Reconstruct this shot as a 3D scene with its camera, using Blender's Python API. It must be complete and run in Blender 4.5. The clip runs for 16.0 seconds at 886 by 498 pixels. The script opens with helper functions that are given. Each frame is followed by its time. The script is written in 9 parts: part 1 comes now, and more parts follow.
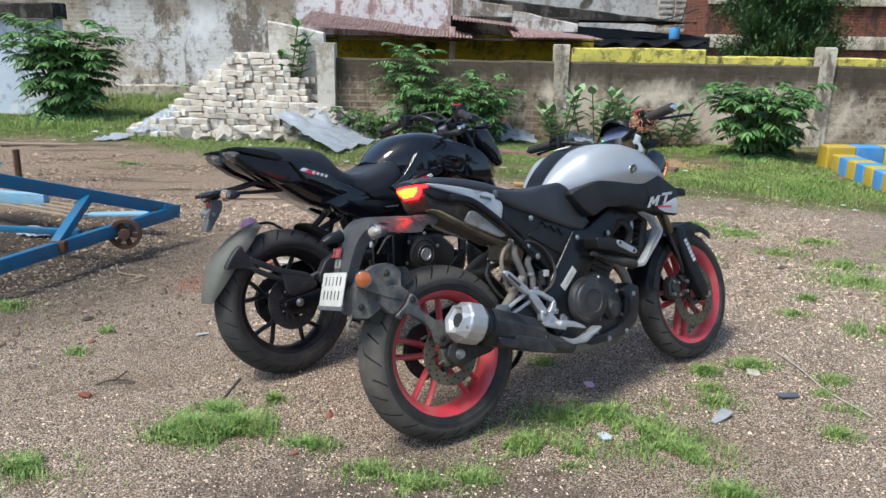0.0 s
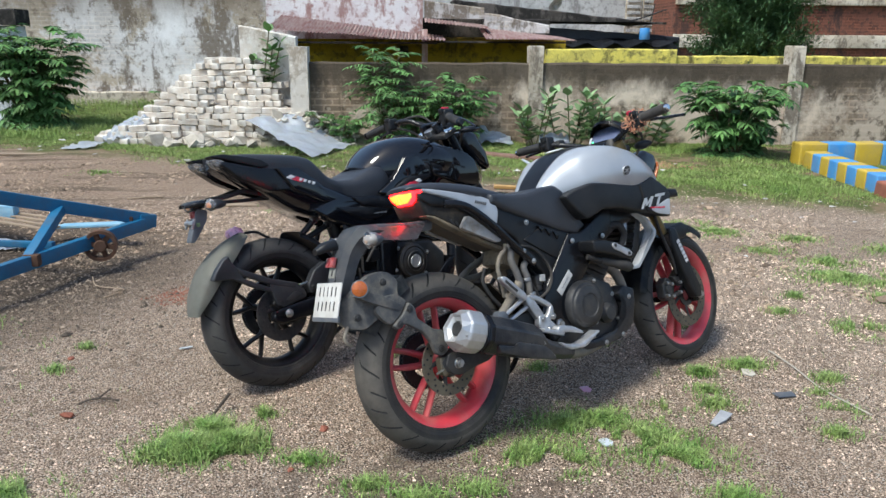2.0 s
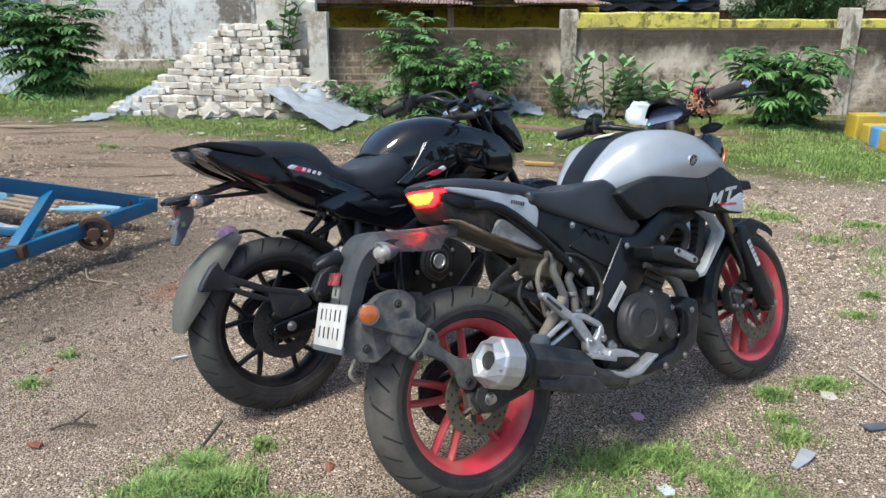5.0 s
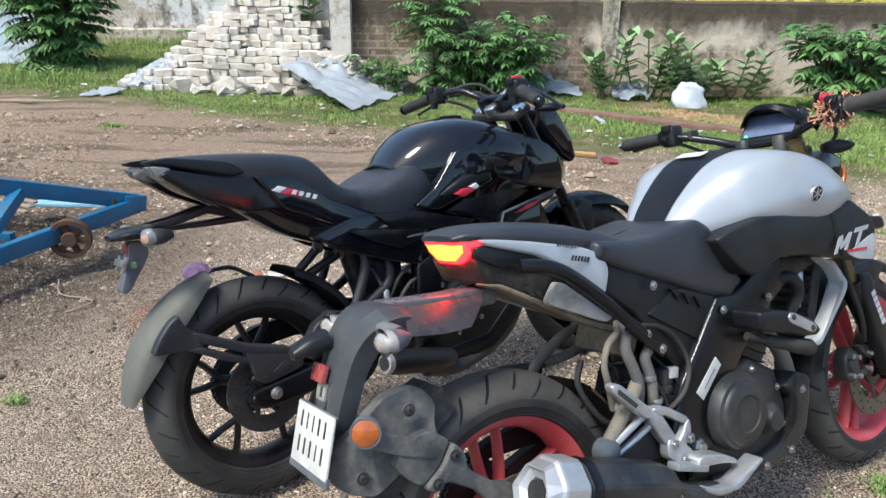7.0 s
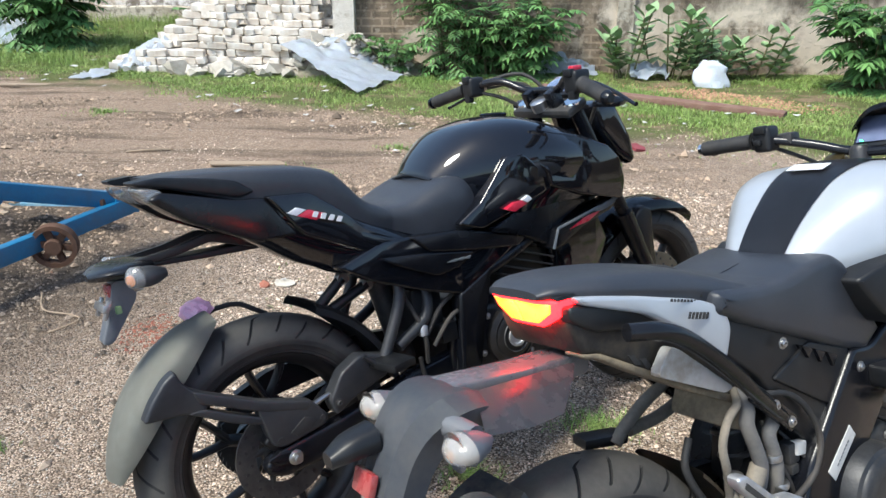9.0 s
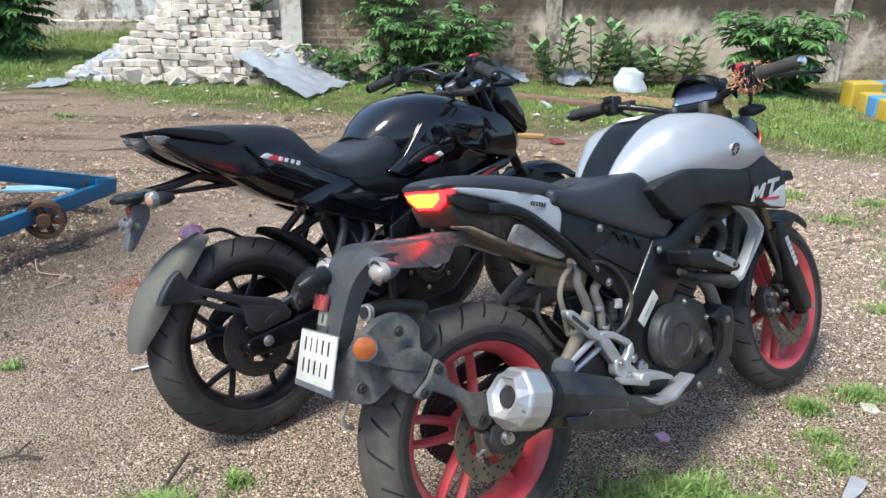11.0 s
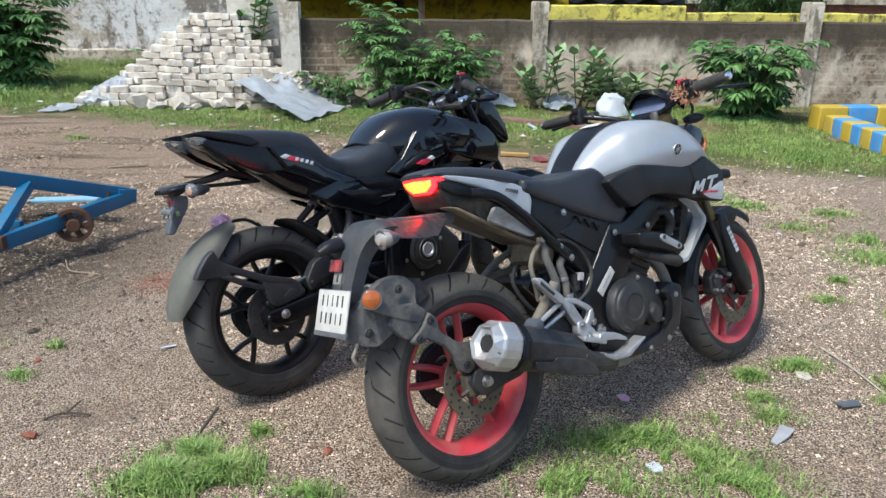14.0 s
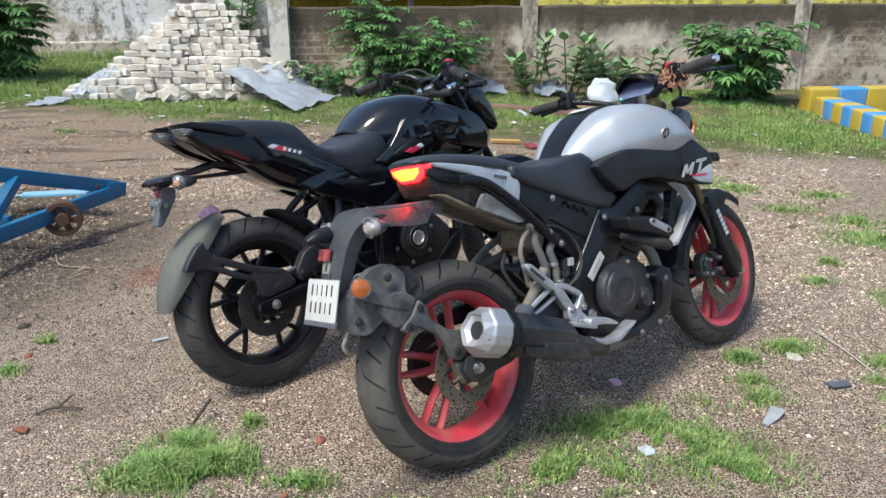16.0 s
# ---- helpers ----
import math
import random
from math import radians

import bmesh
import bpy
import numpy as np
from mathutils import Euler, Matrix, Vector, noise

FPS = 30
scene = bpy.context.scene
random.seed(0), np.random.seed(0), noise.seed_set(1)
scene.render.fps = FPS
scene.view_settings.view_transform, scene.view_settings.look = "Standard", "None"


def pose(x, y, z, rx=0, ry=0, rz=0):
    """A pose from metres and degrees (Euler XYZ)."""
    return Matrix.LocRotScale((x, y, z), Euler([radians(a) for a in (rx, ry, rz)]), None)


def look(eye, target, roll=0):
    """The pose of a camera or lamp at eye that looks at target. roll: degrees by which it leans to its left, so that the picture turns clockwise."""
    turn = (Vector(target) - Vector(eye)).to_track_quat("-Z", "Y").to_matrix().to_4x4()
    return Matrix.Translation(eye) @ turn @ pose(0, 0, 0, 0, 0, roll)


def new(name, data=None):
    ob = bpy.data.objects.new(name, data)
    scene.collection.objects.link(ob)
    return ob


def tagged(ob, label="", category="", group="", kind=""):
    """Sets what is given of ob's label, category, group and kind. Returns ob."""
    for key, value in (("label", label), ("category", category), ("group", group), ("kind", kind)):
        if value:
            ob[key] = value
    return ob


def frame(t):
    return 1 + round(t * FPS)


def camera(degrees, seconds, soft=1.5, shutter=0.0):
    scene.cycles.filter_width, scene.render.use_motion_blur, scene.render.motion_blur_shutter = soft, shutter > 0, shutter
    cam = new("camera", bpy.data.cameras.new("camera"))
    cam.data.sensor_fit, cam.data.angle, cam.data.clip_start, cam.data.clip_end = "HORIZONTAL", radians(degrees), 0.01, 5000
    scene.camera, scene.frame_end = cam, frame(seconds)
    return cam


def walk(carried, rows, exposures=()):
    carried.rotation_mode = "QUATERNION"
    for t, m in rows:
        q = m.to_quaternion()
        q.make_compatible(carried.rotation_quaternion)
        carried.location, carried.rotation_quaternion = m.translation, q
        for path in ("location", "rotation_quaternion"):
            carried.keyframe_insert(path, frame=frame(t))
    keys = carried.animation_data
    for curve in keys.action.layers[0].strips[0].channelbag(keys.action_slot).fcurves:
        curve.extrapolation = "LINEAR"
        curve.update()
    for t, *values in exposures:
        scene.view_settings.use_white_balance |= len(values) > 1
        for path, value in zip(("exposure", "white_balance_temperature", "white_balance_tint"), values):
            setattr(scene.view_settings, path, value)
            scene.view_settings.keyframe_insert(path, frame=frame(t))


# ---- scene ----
cam = camera(61.4, 16.0)
METRES, EYE, TILT, LEAN, TURN = 2.881, 1.396, 0.0, 0.0, 0.0
ROWS = [
    (0.0, 0.0, 0.0, 0.0, 0.27, -15.96, -0.94),
    (0.5, -0.0042, 0.0031, 0.0009, -0.08, -15.81, -0.63),
    (1.0, -0.009, 0.0088, 0.0009, -0.66, -15.66, -0.41),
    (1.5, -0.0169, 0.0131, 0.0004, -1.39, -15.61, -0.34),
    (2.0, -0.0279, 0.022, -0.0011, -2.11, -15.74, -0.36),
    (2.5, -0.0366, 0.0316, -0.0024, -2.57, -16.13, -0.42),
    (3.0, -0.0382, 0.0507, -0.0043, -2.61, -16.7, -0.44),
    (5.5, -0.0238, 0.2322, -0.003, 0.34, -18.65, 0.0),
    (6.0, -0.0476, 0.2819, -0.0027, 0.63, -19.18, -0.11),
    (6.5, -0.0447, 0.341, -0.0059, 1.21, -19.87, -0.29),
    (7.0, -0.0302, 0.4089, -0.0012, 2.04, -20.45, -0.45),
    (7.5, -0.0402, 0.4588, -0.0023, 2.77, -21.01, -0.56),
    (8.0, -0.0704, 0.5197, -0.0014, 2.99, -21.44, -0.48),
    (8.5, -0.0849, 0.5492, -0.0038, 2.55, -21.87, -0.34),
    (9.0, -0.0768, 0.5409, -0.0058, 1.81, -22.2, -0.15),
    (9.5, -0.0514, 0.4867, -0.0047, 0.97, -22.26, -0.02),
    (12.0, -0.0511, 0.2242, -0.0038, -3.09, -19.64, -0.66),
    (12.5, -0.0455, 0.1866, -0.0018, -2.93, -19.06, -0.67),
    (13.0, -0.0458, 0.1696, -0.0011, -2.66, -18.74, -0.59),
    (13.5, -0.0519, 0.1684, -0.0023, -2.6, -18.74, -0.55),
    (14.0, -0.0556, 0.169, -0.0026, -2.7, -18.87, -0.5),
    (14.5, -0.0556, 0.1691, -0.0031, -2.93, -19.09, -0.4),
    (15.0, -0.0549, 0.1684, -0.0035, -3.16, -19.31, -0.23),
    (15.5, -0.0524, 0.1686, -0.0037, -3.35, -19.55, 0.0),
    (16.0, -0.0502, 0.1696, -0.004, -3.42, -19.75, 0.27),
]
walk(cam, [(t, pose(0, 0, EYE, TILT, LEAN, TURN) @ pose(METRES * x, METRES * y, METRES * z, 90 + pitch, roll, yaw)) for t, x, y, z, yaw, pitch, roll in ROWS],
     exposures=[(0.0, 0.42, 6150, 4.5), (3.0, 0.44, 6150, 4.5), (6.0, 0.60, 6150, 4.5), (9.0, 0.85, 6150, 4.5), (12.0, 0.58, 6150, 4.5), (16.0, 0.50, 6150, 4.5)])

# ---- light: a hazy morning sun from the side behind the camera, and a bright sky ----
world = bpy.data.worlds.new("sky")
scene.world = world
world.use_nodes = True
wn = world.node_tree.nodes
sky = wn.new("ShaderNodeTexSky")
sky.sky_type = "NISHITA"
sky.sun_disc = False
sky.sun_elevation = radians(58)
sky.sun_rotation = radians(-128.7)
sky.air_density, sky.dust_density, sky.ozone_density = 1.0, 2.0, 1.0
world.node_tree.links.new(sky.outputs[0], wn["Background"].inputs[0])
wn["Background"].inputs[1].default_value = 0.15
sun_data = bpy.data.lights.new("sun", "SUN")
sun_data.energy, sun_data.angle, sun_data.color = 2.9, radians(16), (1.0, 0.94, 0.84)
sun = new("sun", sun_data)
sun.matrix_world = look((-4.00, -3.20, 8.40), (0, 0, 0))


# ---- materials ----
def surface(name, c1, c2=None, scale=12.0, rough=0.5, metal=0.0, bump=0.0, bump_scale=60.0, coat=0.0,
            dust=None, dust_amount=0.0, dust_scale=7.0, island=0.0, object_random=0.0, stretch=(1, 1, 1), rough_var=0.12,
            transmission=0.0, emit=None, emit_power=0.0, alpha=1.0, spec=0.5, sss=0.0):
    """A surface with variation at two scales: c1 and c2 mixed by a coarse and a fine noise, dust in patches, fine relief."""
    m = bpy.data.materials.new(name)
    m.use_nodes = True
    nt = m.node_tree
    n, ln = nt.nodes, nt.links.new
    bsdf = n["Principled BSDF"]
    co = n.new("ShaderNodeTexCoord")
    mp = n.new("ShaderNodeMapping")
    mp.inputs["Scale"].default_value = stretch
    ln(co.outputs["Object"], mp.inputs[0])
    c2 = c2 or tuple(v * 0.8 for v in c1)
    big, fine = n.new("ShaderNodeTexNoise"), n.new("ShaderNodeTexNoise")
    big.inputs["Scale"].default_value, big.inputs["Detail"].default_value = scale, 4
    fine.inputs["Scale"].default_value, fine.inputs["Detail"].default_value = scale * 9, 3
    ln(mp.outputs[0], big.inputs["Vector"]), ln(mp.outputs[0], fine.inputs["Vector"])
    add = n.new("ShaderNodeMath")
    add.operation = "MULTIPLY_ADD"
    ln(fine.outputs["Fac"], add.inputs[0])
    add.inputs[1].default_value = 0.45
    ln(big.outputs["Fac"], add.inputs[2])
    ramp = n.new("ShaderNodeMapRange")
    ramp.inputs["From Min"].default_value, ramp.inputs["From Max"].default_value = 0.5, 0.95
    ln(add.outputs[0], ramp.inputs[0])
    mix = n.new("ShaderNodeMix")
    mix.data_type = "RGBA"
    mix.inputs[6].default_value, mix.inputs[7].default_value = (*c1, 1), (*c2, 1)
    ln(ramp.outputs[0], mix.inputs[0])
    colour = mix.outputs[2]
    if island or object_random:
        src = n.new("ShaderNodeNewGeometry").outputs["Random Per Island"] if island else n.new("ShaderNodeObjectInfo").outputs["Random"]
        hsv = n.new("ShaderNodeHueSaturation")
        rng = n.new("ShaderNodeMapRange")
        k = island or object_random
        rng.inputs["To Min"].default_value, rng.inputs["To Max"].default_value = 1 - k, 1 + k
        ln(src, rng.inputs[0]), ln(rng.outputs[0], hsv.inputs["Value"]), ln(colour, hsv.inputs["Color"])
        colour = hsv.outputs[0]
    rg = n.new("ShaderNodeMapRange")
    rg.inputs["To Min"].default_value, rg.inputs["To Max"].default_value = max(0.02, rough - rough_var), min(1, rough + rough_var)
    ln(big.outputs["Fac"], rg.inputs[0])
    rough_out = rg.outputs[0]
    if dust:
        dn = n.new("ShaderNodeTexNoise")
        dn.inputs["Scale"].default_value, dn.inputs["Detail"].default_value, dn.inputs["Roughness"].default_value = dust_scale, 6, 0.65
        ln(co.outputs["Object"], dn.inputs["Vector"])
        dr = n.new("ShaderNodeMapRange")
        dr.inputs["From Min"].default_value, dr.inputs["From Max"].default_value = 0.42, 0.72
        dr.inputs["To Max"].default_value = dust_amount
        ln(dn.outputs["Fac"], dr.inputs[0])
        dm = n.new("ShaderNodeMix")
        dm.data_type = "RGBA"
        dm.inputs[7].default_value = (*dust, 1)
        ln(dr.outputs[0], dm.inputs[0]), ln(colour, dm.inputs[6])
        colour = dm.outputs[2]
        rm = n.new("ShaderNodeMix")
        ln(dr.outputs[0], rm.inputs[0]), ln(rough_out, rm.inputs[2])
        rm.inputs[3].default_value = 0.9
        rough_out = rm.outputs[0]
    ln(colour, bsdf.inputs["Base Color"]), ln(rough_out, bsdf.inputs["Roughness"])
    bsdf.inputs["Metallic"].default_value = metal
    bsdf.inputs["Coat Weight"].default_value = coat
    bsdf.inputs["Coat Roughness"].default_value = 0.06
    bsdf.inputs["Specular IOR Level"].default_value = spec
    bsdf.inputs["Transmission Weight"].default_value = transmission
    if sss:
        bsdf.inputs["Subsurface Weight"].default_value = sss
        bsdf.inputs["Subsurface Radius"].default_value = (0.02, 0.03, 0.01)
    if emit:
        bsdf.inputs["Emission Color"].default_value = (*emit, 1)
        bsdf.inputs["Emission Strength"].default_value = emit_power
    if bump:
        bn = n.new("ShaderNodeTexNoise")
        bn.inputs["Scale"].default_value, bn.inputs["Detail"].default_value = bump_scale, 5
        ln(mp.outputs[0], bn.inputs["Vector"])
        bp = n.new("ShaderNodeBump")
        bp.inputs["Strength"].default_value, bp.inputs["Distance"].default_value = bump, 0.4 / bump_scale
        ln(bn.outputs["Fac"], bp.inputs["Height"]), ln(bp.outputs[0], bsdf.inputs["Normal"])
    return m


DUST = (0.30, 0.25, 0.20)
M_GLOSS = surface("gloss_black_paint", (0.003, 0.0036, 0.006), (0.005, 0.006, 0.009), 3, 0.05, rough_var=0.025, spec=0.5, coat=0.3, dust=DUST, dust_amount=0.02, dust_scale=4)
M_SATIN = surface("satin_black_paint", (0.0035, 0.0042, 0.0065), (0.006, 0.007, 0.010), 5, 0.24, spec=0.36, dust=DUST, dust_amount=0.025, dust_scale=6)
M_PLASTIC = surface("black_moulded_plastic", (0.006, 0.0068, 0.0085), (0.011, 0.012, 0.014), 20, 0.40, spec=0.34, bump=0.25, bump_scale=700, dust=DUST, dust_amount=0.03, dust_scale=8)
M_GREYPL = surface("grey_weathered_plastic", (0.075, 0.087, 0.105), (0.11, 0.122, 0.14), 9, 0.55, bump=0.2, bump_scale=500, dust=DUST, dust_amount=0.25, dust_scale=9)
M_MUDDY = surface("mud_splashed_plastic", (0.05, 0.053, 0.058), (0.085, 0.088, 0.092), 12, 0.6, spec=0.35, bump=0.4, bump_scale=220, dust=(0.25, 0.225, 0.185), dust_amount=0.6, dust_scale=22)
M_HUGGER = surface("dust_coated_plastic", (0.27, 0.27, 0.235), (0.16, 0.165, 0.155), 4, 0.6, bump=0.15, bump_scale=300, dust=(0.32, 0.30, 0.25), dust_amount=0.5, dust_scale=9)
M_DIRT = surface("mud_caked_plastic", (0.12, 0.094, 0.062), (0.28, 0.225, 0.15), 11, 0.85, bump=0.7, bump_scale=80, dust=(0.03, 0.028, 0.025), dust_amount=0.65, dust_scale=13)
M_VINYL = surface("seat_vinyl", (0.021, 0.024, 0.031), (0.030, 0.033, 0.041), 14, 0.44, spec=0.5, bump=0.5, bump_scale=900, dust=DUST, dust_amount=0.03, dust_scale=5)
M_RUBBER = surface("tyre_rubber", (0.042, 0.039, 0.035), (0.066, 0.061, 0.054), 9, 0.74, bump=0.3, bump_scale=260, dust=(0.17, 0.15, 0.125), dust_amount=0.5, dust_scale=7)
M_RUBBER2 = surface("newer_tyre_rubber", (0.020, 0.021, 0.023), (0.034, 0.034, 0.035), 9, 0.68, bump=0.25, bump_scale=260, dust=(0.13, 0.12, 0.10), dust_amount=0.35, dust_scale=4)
M_SIDEWALL = surface("tyre_sidewall_rubber", (0.012, 0.012, 0.013), (0.021, 0.020, 0.020), 14, 0.6, bump=0.2, bump_scale=300, dust=(0.12, 0.105, 0.085), dust_amount=0.4, dust_scale=8)
M_BLADE = surface("glossy_grey_plastic", (0.060, 0.066, 0.078), (0.085, 0.09, 0.10), 7, 0.24, spec=0.55, bump=0.06, bump_scale=300, dust=(0.24, 0.22, 0.19), dust_amount=0.25, dust_scale=11)
# dust-free groove rubber with the groove's shade in the colour; also the chain
M_GROOVE = surface("groove_shade_and_chain_black", (0.008, 0.008, 0.009), (0.014, 0.014, 0.014), 20, 0.8)
M_MUFFLER = surface("matt_black_muffler_paint", (0.010, 0.0115, 0.016), (0.018, 0.020, 0.025), 9, 0.32, spec=0.42, bump=0.25, bump_scale=90, dust=(0.2, 0.18, 0.15), dust_amount=0.25, dust_scale=9)
M_DULL = surface("dull_grey_black_plastic", (0.016, 0.018, 0.022), (0.026, 0.028, 0.033), 9, 0.45, spec=0.45, bump=0.2, bump_scale=300, dust=(0.2, 0.18, 0.15), dust_amount=0.1, dust_scale=8)
M_GRIP = surface("grip_rubber", (0.016, 0.016, 0.017), None, 40, 0.7, bump=0.5, bump_scale=400, dust=DUST, dust_amount=0.15)
M_RED = surface("red_alloy_paint", (0.62, 0.05, 0.07), (0.52, 0.045, 0.06), 12, 0.42, coat=0.25, dust=(0.36, 0.22, 0.18), dust_amount=0.5, dust_scale=10)
M_RIMBLK = surface("black_alloy_paint", (0.005, 0.005, 0.006), (0.010, 0.010, 0.011), 12, 0.38, spec=0.35, dust=DUST, dust_amount=0.07, dust_scale=9)
M_SILVER = surface("silver_metallic_paint", (0.37, 0.395, 0.43), (0.42, 0.445, 0.48), 3, 0.38, metal=0.3, coat=0.4, dust=(0.42, 0.40, 0.37), dust_amount=0.10, dust_scale=3, bump=0.03, bump_scale=1500)
M_SILVPL = surface("silver_painted_plastic", (0.52, 0.54, 0.56), (0.45, 0.47, 0.49), 8, 0.45, metal=0.25, dust=(0.34, 0.31, 0.27), dust_amount=0.3, dust_scale=12)
M_HEEL = surface("muddy_silver_plate", (0.46, 0.47, 0.48), (0.40, 0.40, 0.40), 8, 0.42, metal=0.4, dust=(0.26, 0.21, 0.14), dust_amount=0.85, dust_scale=16)
M_ALLOY = surface("cast_alloy", (0.62, 0.63, 0.65), (0.48, 0.49, 0.51), 26, 0.4, metal=0.75, bump=0.25, bump_scale=240, dust=(0.2, 0.17, 0.14), dust_amount=0.4, dust_scale=18)
M_CAP = surface("brushed_silver_cap", (0.60, 0.61, 0.62), (0.50, 0.51, 0.52), 14, 0.38, metal=0.7, bump=0.05, bump_scale=300, dust=(0.42, 0.40, 0.37), dust_amount=0.3, dust_scale=20)
M_STEEL = surface("zinc_steel", (0.55, 0.55, 0.55), (0.35, 0.34, 0.33), 40, 0.32, metal=0.95, dust=DUST, dust_amount=0.2)
M_DISC = surface("worn_brake_disc", (0.20, 0.175, 0.13), (0.13, 0.112, 0.085), 20, 0.45, metal=0.7, dust=(0.20, 0.16, 0.11), dust_amount=0.5, dust_scale=14)
M_DARKMET = surface("dark_cast_metal", (0.022, 0.023, 0.026), (0.042, 0.043, 0.046), 18, 0.46, metal=0.35, bump=0.3, bump_scale=200, dust=(0.2, 0.175, 0.14), dust_amount=0.28, dust_scale=12)
M_HOSE = surface("dusty_rubber_hose", (0.12, 0.108, 0.088), (0.21, 0.185, 0.15), 20, 0.75, dust=(0.34, 0.28, 0.21), dust_amount=0.6)
M_GOLD = surface("gold_fork_stanchion", (0.22, 0.17, 0.08), None, 20, 0.34, metal=0.9)
M_CLEAR = surface("clear_lens", (0.9, 0.9, 0.9), (0.85, 0.85, 0.85), 20, 0.08, rough_var=0.03, transmission=0.85, coat=0.3)
M_SIGNAL = surface("ribbed_signal_lens", (0.80, 0.77, 0.73), (0.70, 0.67, 0.63), 60, 0.14, rough_var=0.04, transmission=0.65, coat=0.4, bump=0.35, bump_scale=160)
M_AMBER = surface("amber_bulb", (0.85, 0.28, 0.05), None, 20, 0.3)
M_ORANGE = surface("orange_reflector", (0.47, 0.125, 0.022), (0.34, 0.08, 0.016), 60, 0.25, coat=0.6, dust=DUST, dust_amount=0.15)
M_REDLENS = surface("red_reflector", (0.26, 0.012, 0.018), (0.34, 0.06, 0.06), 40, 0.25, coat=0.5, dust=DUST, dust_amount=0.3, dust_scale=30)
M_LIT = surface("lit_tail_lamp", (0.6, 0.03, 0.02), (0.5, 0.03, 0.02), 30, 0.3, emit=(1.0, 0.0012, 0.003), emit_power=24.0)
M_LITCORE = surface("lit_tail_lamp_core", (0.9, 0.5, 0.2), (0.9, 0.45, 0.15), 30, 0.3, emit=(1.0, 0.22, 0.004), emit_power=2.2)
M_PLATE = surface("number_plate_white", (0.60, 0.60, 0.58), (0.52, 0.51, 0.48), 20, 0.45, dust=DUST, dust_amount=0.4, dust_scale=18)
# print, cable and seam; also the painted dark of slots and holes
M_INK = surface("print_and_opening_black", (0.022, 0.022, 0.023), (0.035, 0.035, 0.036), 30, 0.5, spec=0.3)
M_WHITEPRINT = surface("white_print", (0.75, 0.75, 0.76), None, 30, 0.4)
M_REDPRINT = surface("red_print", (0.55, 0.02, 0.05), None, 30, 0.3, coat=0.4)
M_SCREEN = surface("display_glass", (0.10, 0.12, 0.20), (0.16, 0.18, 0.28), 6, 0.12, coat=1.0)
M_GREENLED = surface("green_pilot_light", (0.1, 0.8, 0.3), None, 10, 0.4, emit=(0.1, 1.0, 0.3), emit_power=2.0)
M_THREAD = surface("red_sacred_thread", (0.55, 0.16, 0.10), (0.70, 0.46, 0.28), 90, 0.9, island=0.5)
M_CHROME = surface("chrome", (0.75, 0.75, 0.76), (0.65, 0.65, 0.66), 10, 0.15, metal=1.0)
M_BLUE = surface("blue_enamel", (0.006, 0.145, 0.30), (0.006, 0.11, 0.24), 6, 0.5, coat=0.1, bump=0.2, bump_scale=60, dust=(0.10, 0.085, 0.07), dust_amount=0.4, dust_scale=9)
M_PALEBLUE = surface("pale_blue_paint", (0.12, 0.36, 0.58), (0.30, 0.50, 0.62), 5, 0.55, bump=0.2, bump_scale=40, dust=(0.4, 0.38, 0.33), dust_amount=0.5, dust_scale=6, stretch=(1, 6, 6))
M_RUST = surface("rusty_iron", (0.085, 0.042, 0.026), (0.14, 0.075, 0.045), 22, 0.85, metal=0.2, bump=0.6, bump_scale=120, dust=(0.05, 0.035, 0.03), dust_amount=0.6, dust_scale=14)
M_CLOTH = surface("white_plastic_sheet", (0.63, 0.68, 0.75), (0.53, 0.57, 0.62), 4, 0.42, bump=0.3, bump_scale=22, dust=(0.42, 0.38, 0.32), dust_amount=0.3, dust_scale=5, sss=0.1)
M_PINK = surface("pink_wrapper", (0.86, 0.40, 0.58), (0.80, 0.55, 0.66), 30, 0.6, bump=0.6, bump_scale=90)
M_WOOD = surface("weathered_wood", (0.26, 0.19, 0.125), (0.36, 0.28, 0.20), 8, 0.8, bump=0.5, bump_scale=60, stretch=(1, 9, 9))
M_STONE = surface("pale_broken_stone", (0.54, 0.50, 0.43), (0.38, 0.34, 0.28), 9, 0.9, bump=0.8, bump_scale=30, island=0.3)
M_BRICK = surface("lime_pale_brick", (0.74, 0.71, 0.65), (0.54, 0.49, 0.42), 11, 0.9, bump=0.8, bump_scale=45, object_random=0.15, dust=(0.46, 0.33, 0.23), dust_amount=0.45, dust_scale=7)
M_REDBRICK = surface("broken_red_brick", (0.33, 0.12, 0.075), (0.24, 0.09, 0.06), 20, 0.9, bump=0.6, bump_scale=80)
M_YELLOW = surface("yellow_enamel", (0.60, 0.42, 0.03), (0.50, 0.35, 0.04), 6, 0.5, bump=0.2, bump_scale=40, dust=(0.35, 0.27, 0.16), dust_amount=0.4, dust_scale=5)
M_KERBBLUE = surface("blue_kerb_paint", (0.05, 0.27, 0.66), (0.10, 0.33, 0.62), 6, 0.5, bump=0.2, bump_scale=40, dust=(0.30, 0.28, 0.25), dust_amount=0.35, dust_scale=5)
M_BARK = surface("green_brown_stem", (0.10, 0.09, 0.045), (0.14, 0.13, 0.06), 20, 0.8, bump=0.4, bump_scale=80)
M_LEAF = surface("pinnate_leaf", (0.070, 0.165, 0.045), (0.13, 0.25, 0.075), 2.5, 0.5, spec=0.35, island=0.45, sss=0.0)
M_LEAF2 = surface("broad_grey_green_leaf", (0.19, 0.30, 0.14), (0.27, 0.38, 0.20), 4, 0.6, spec=0.25, island=0.3)
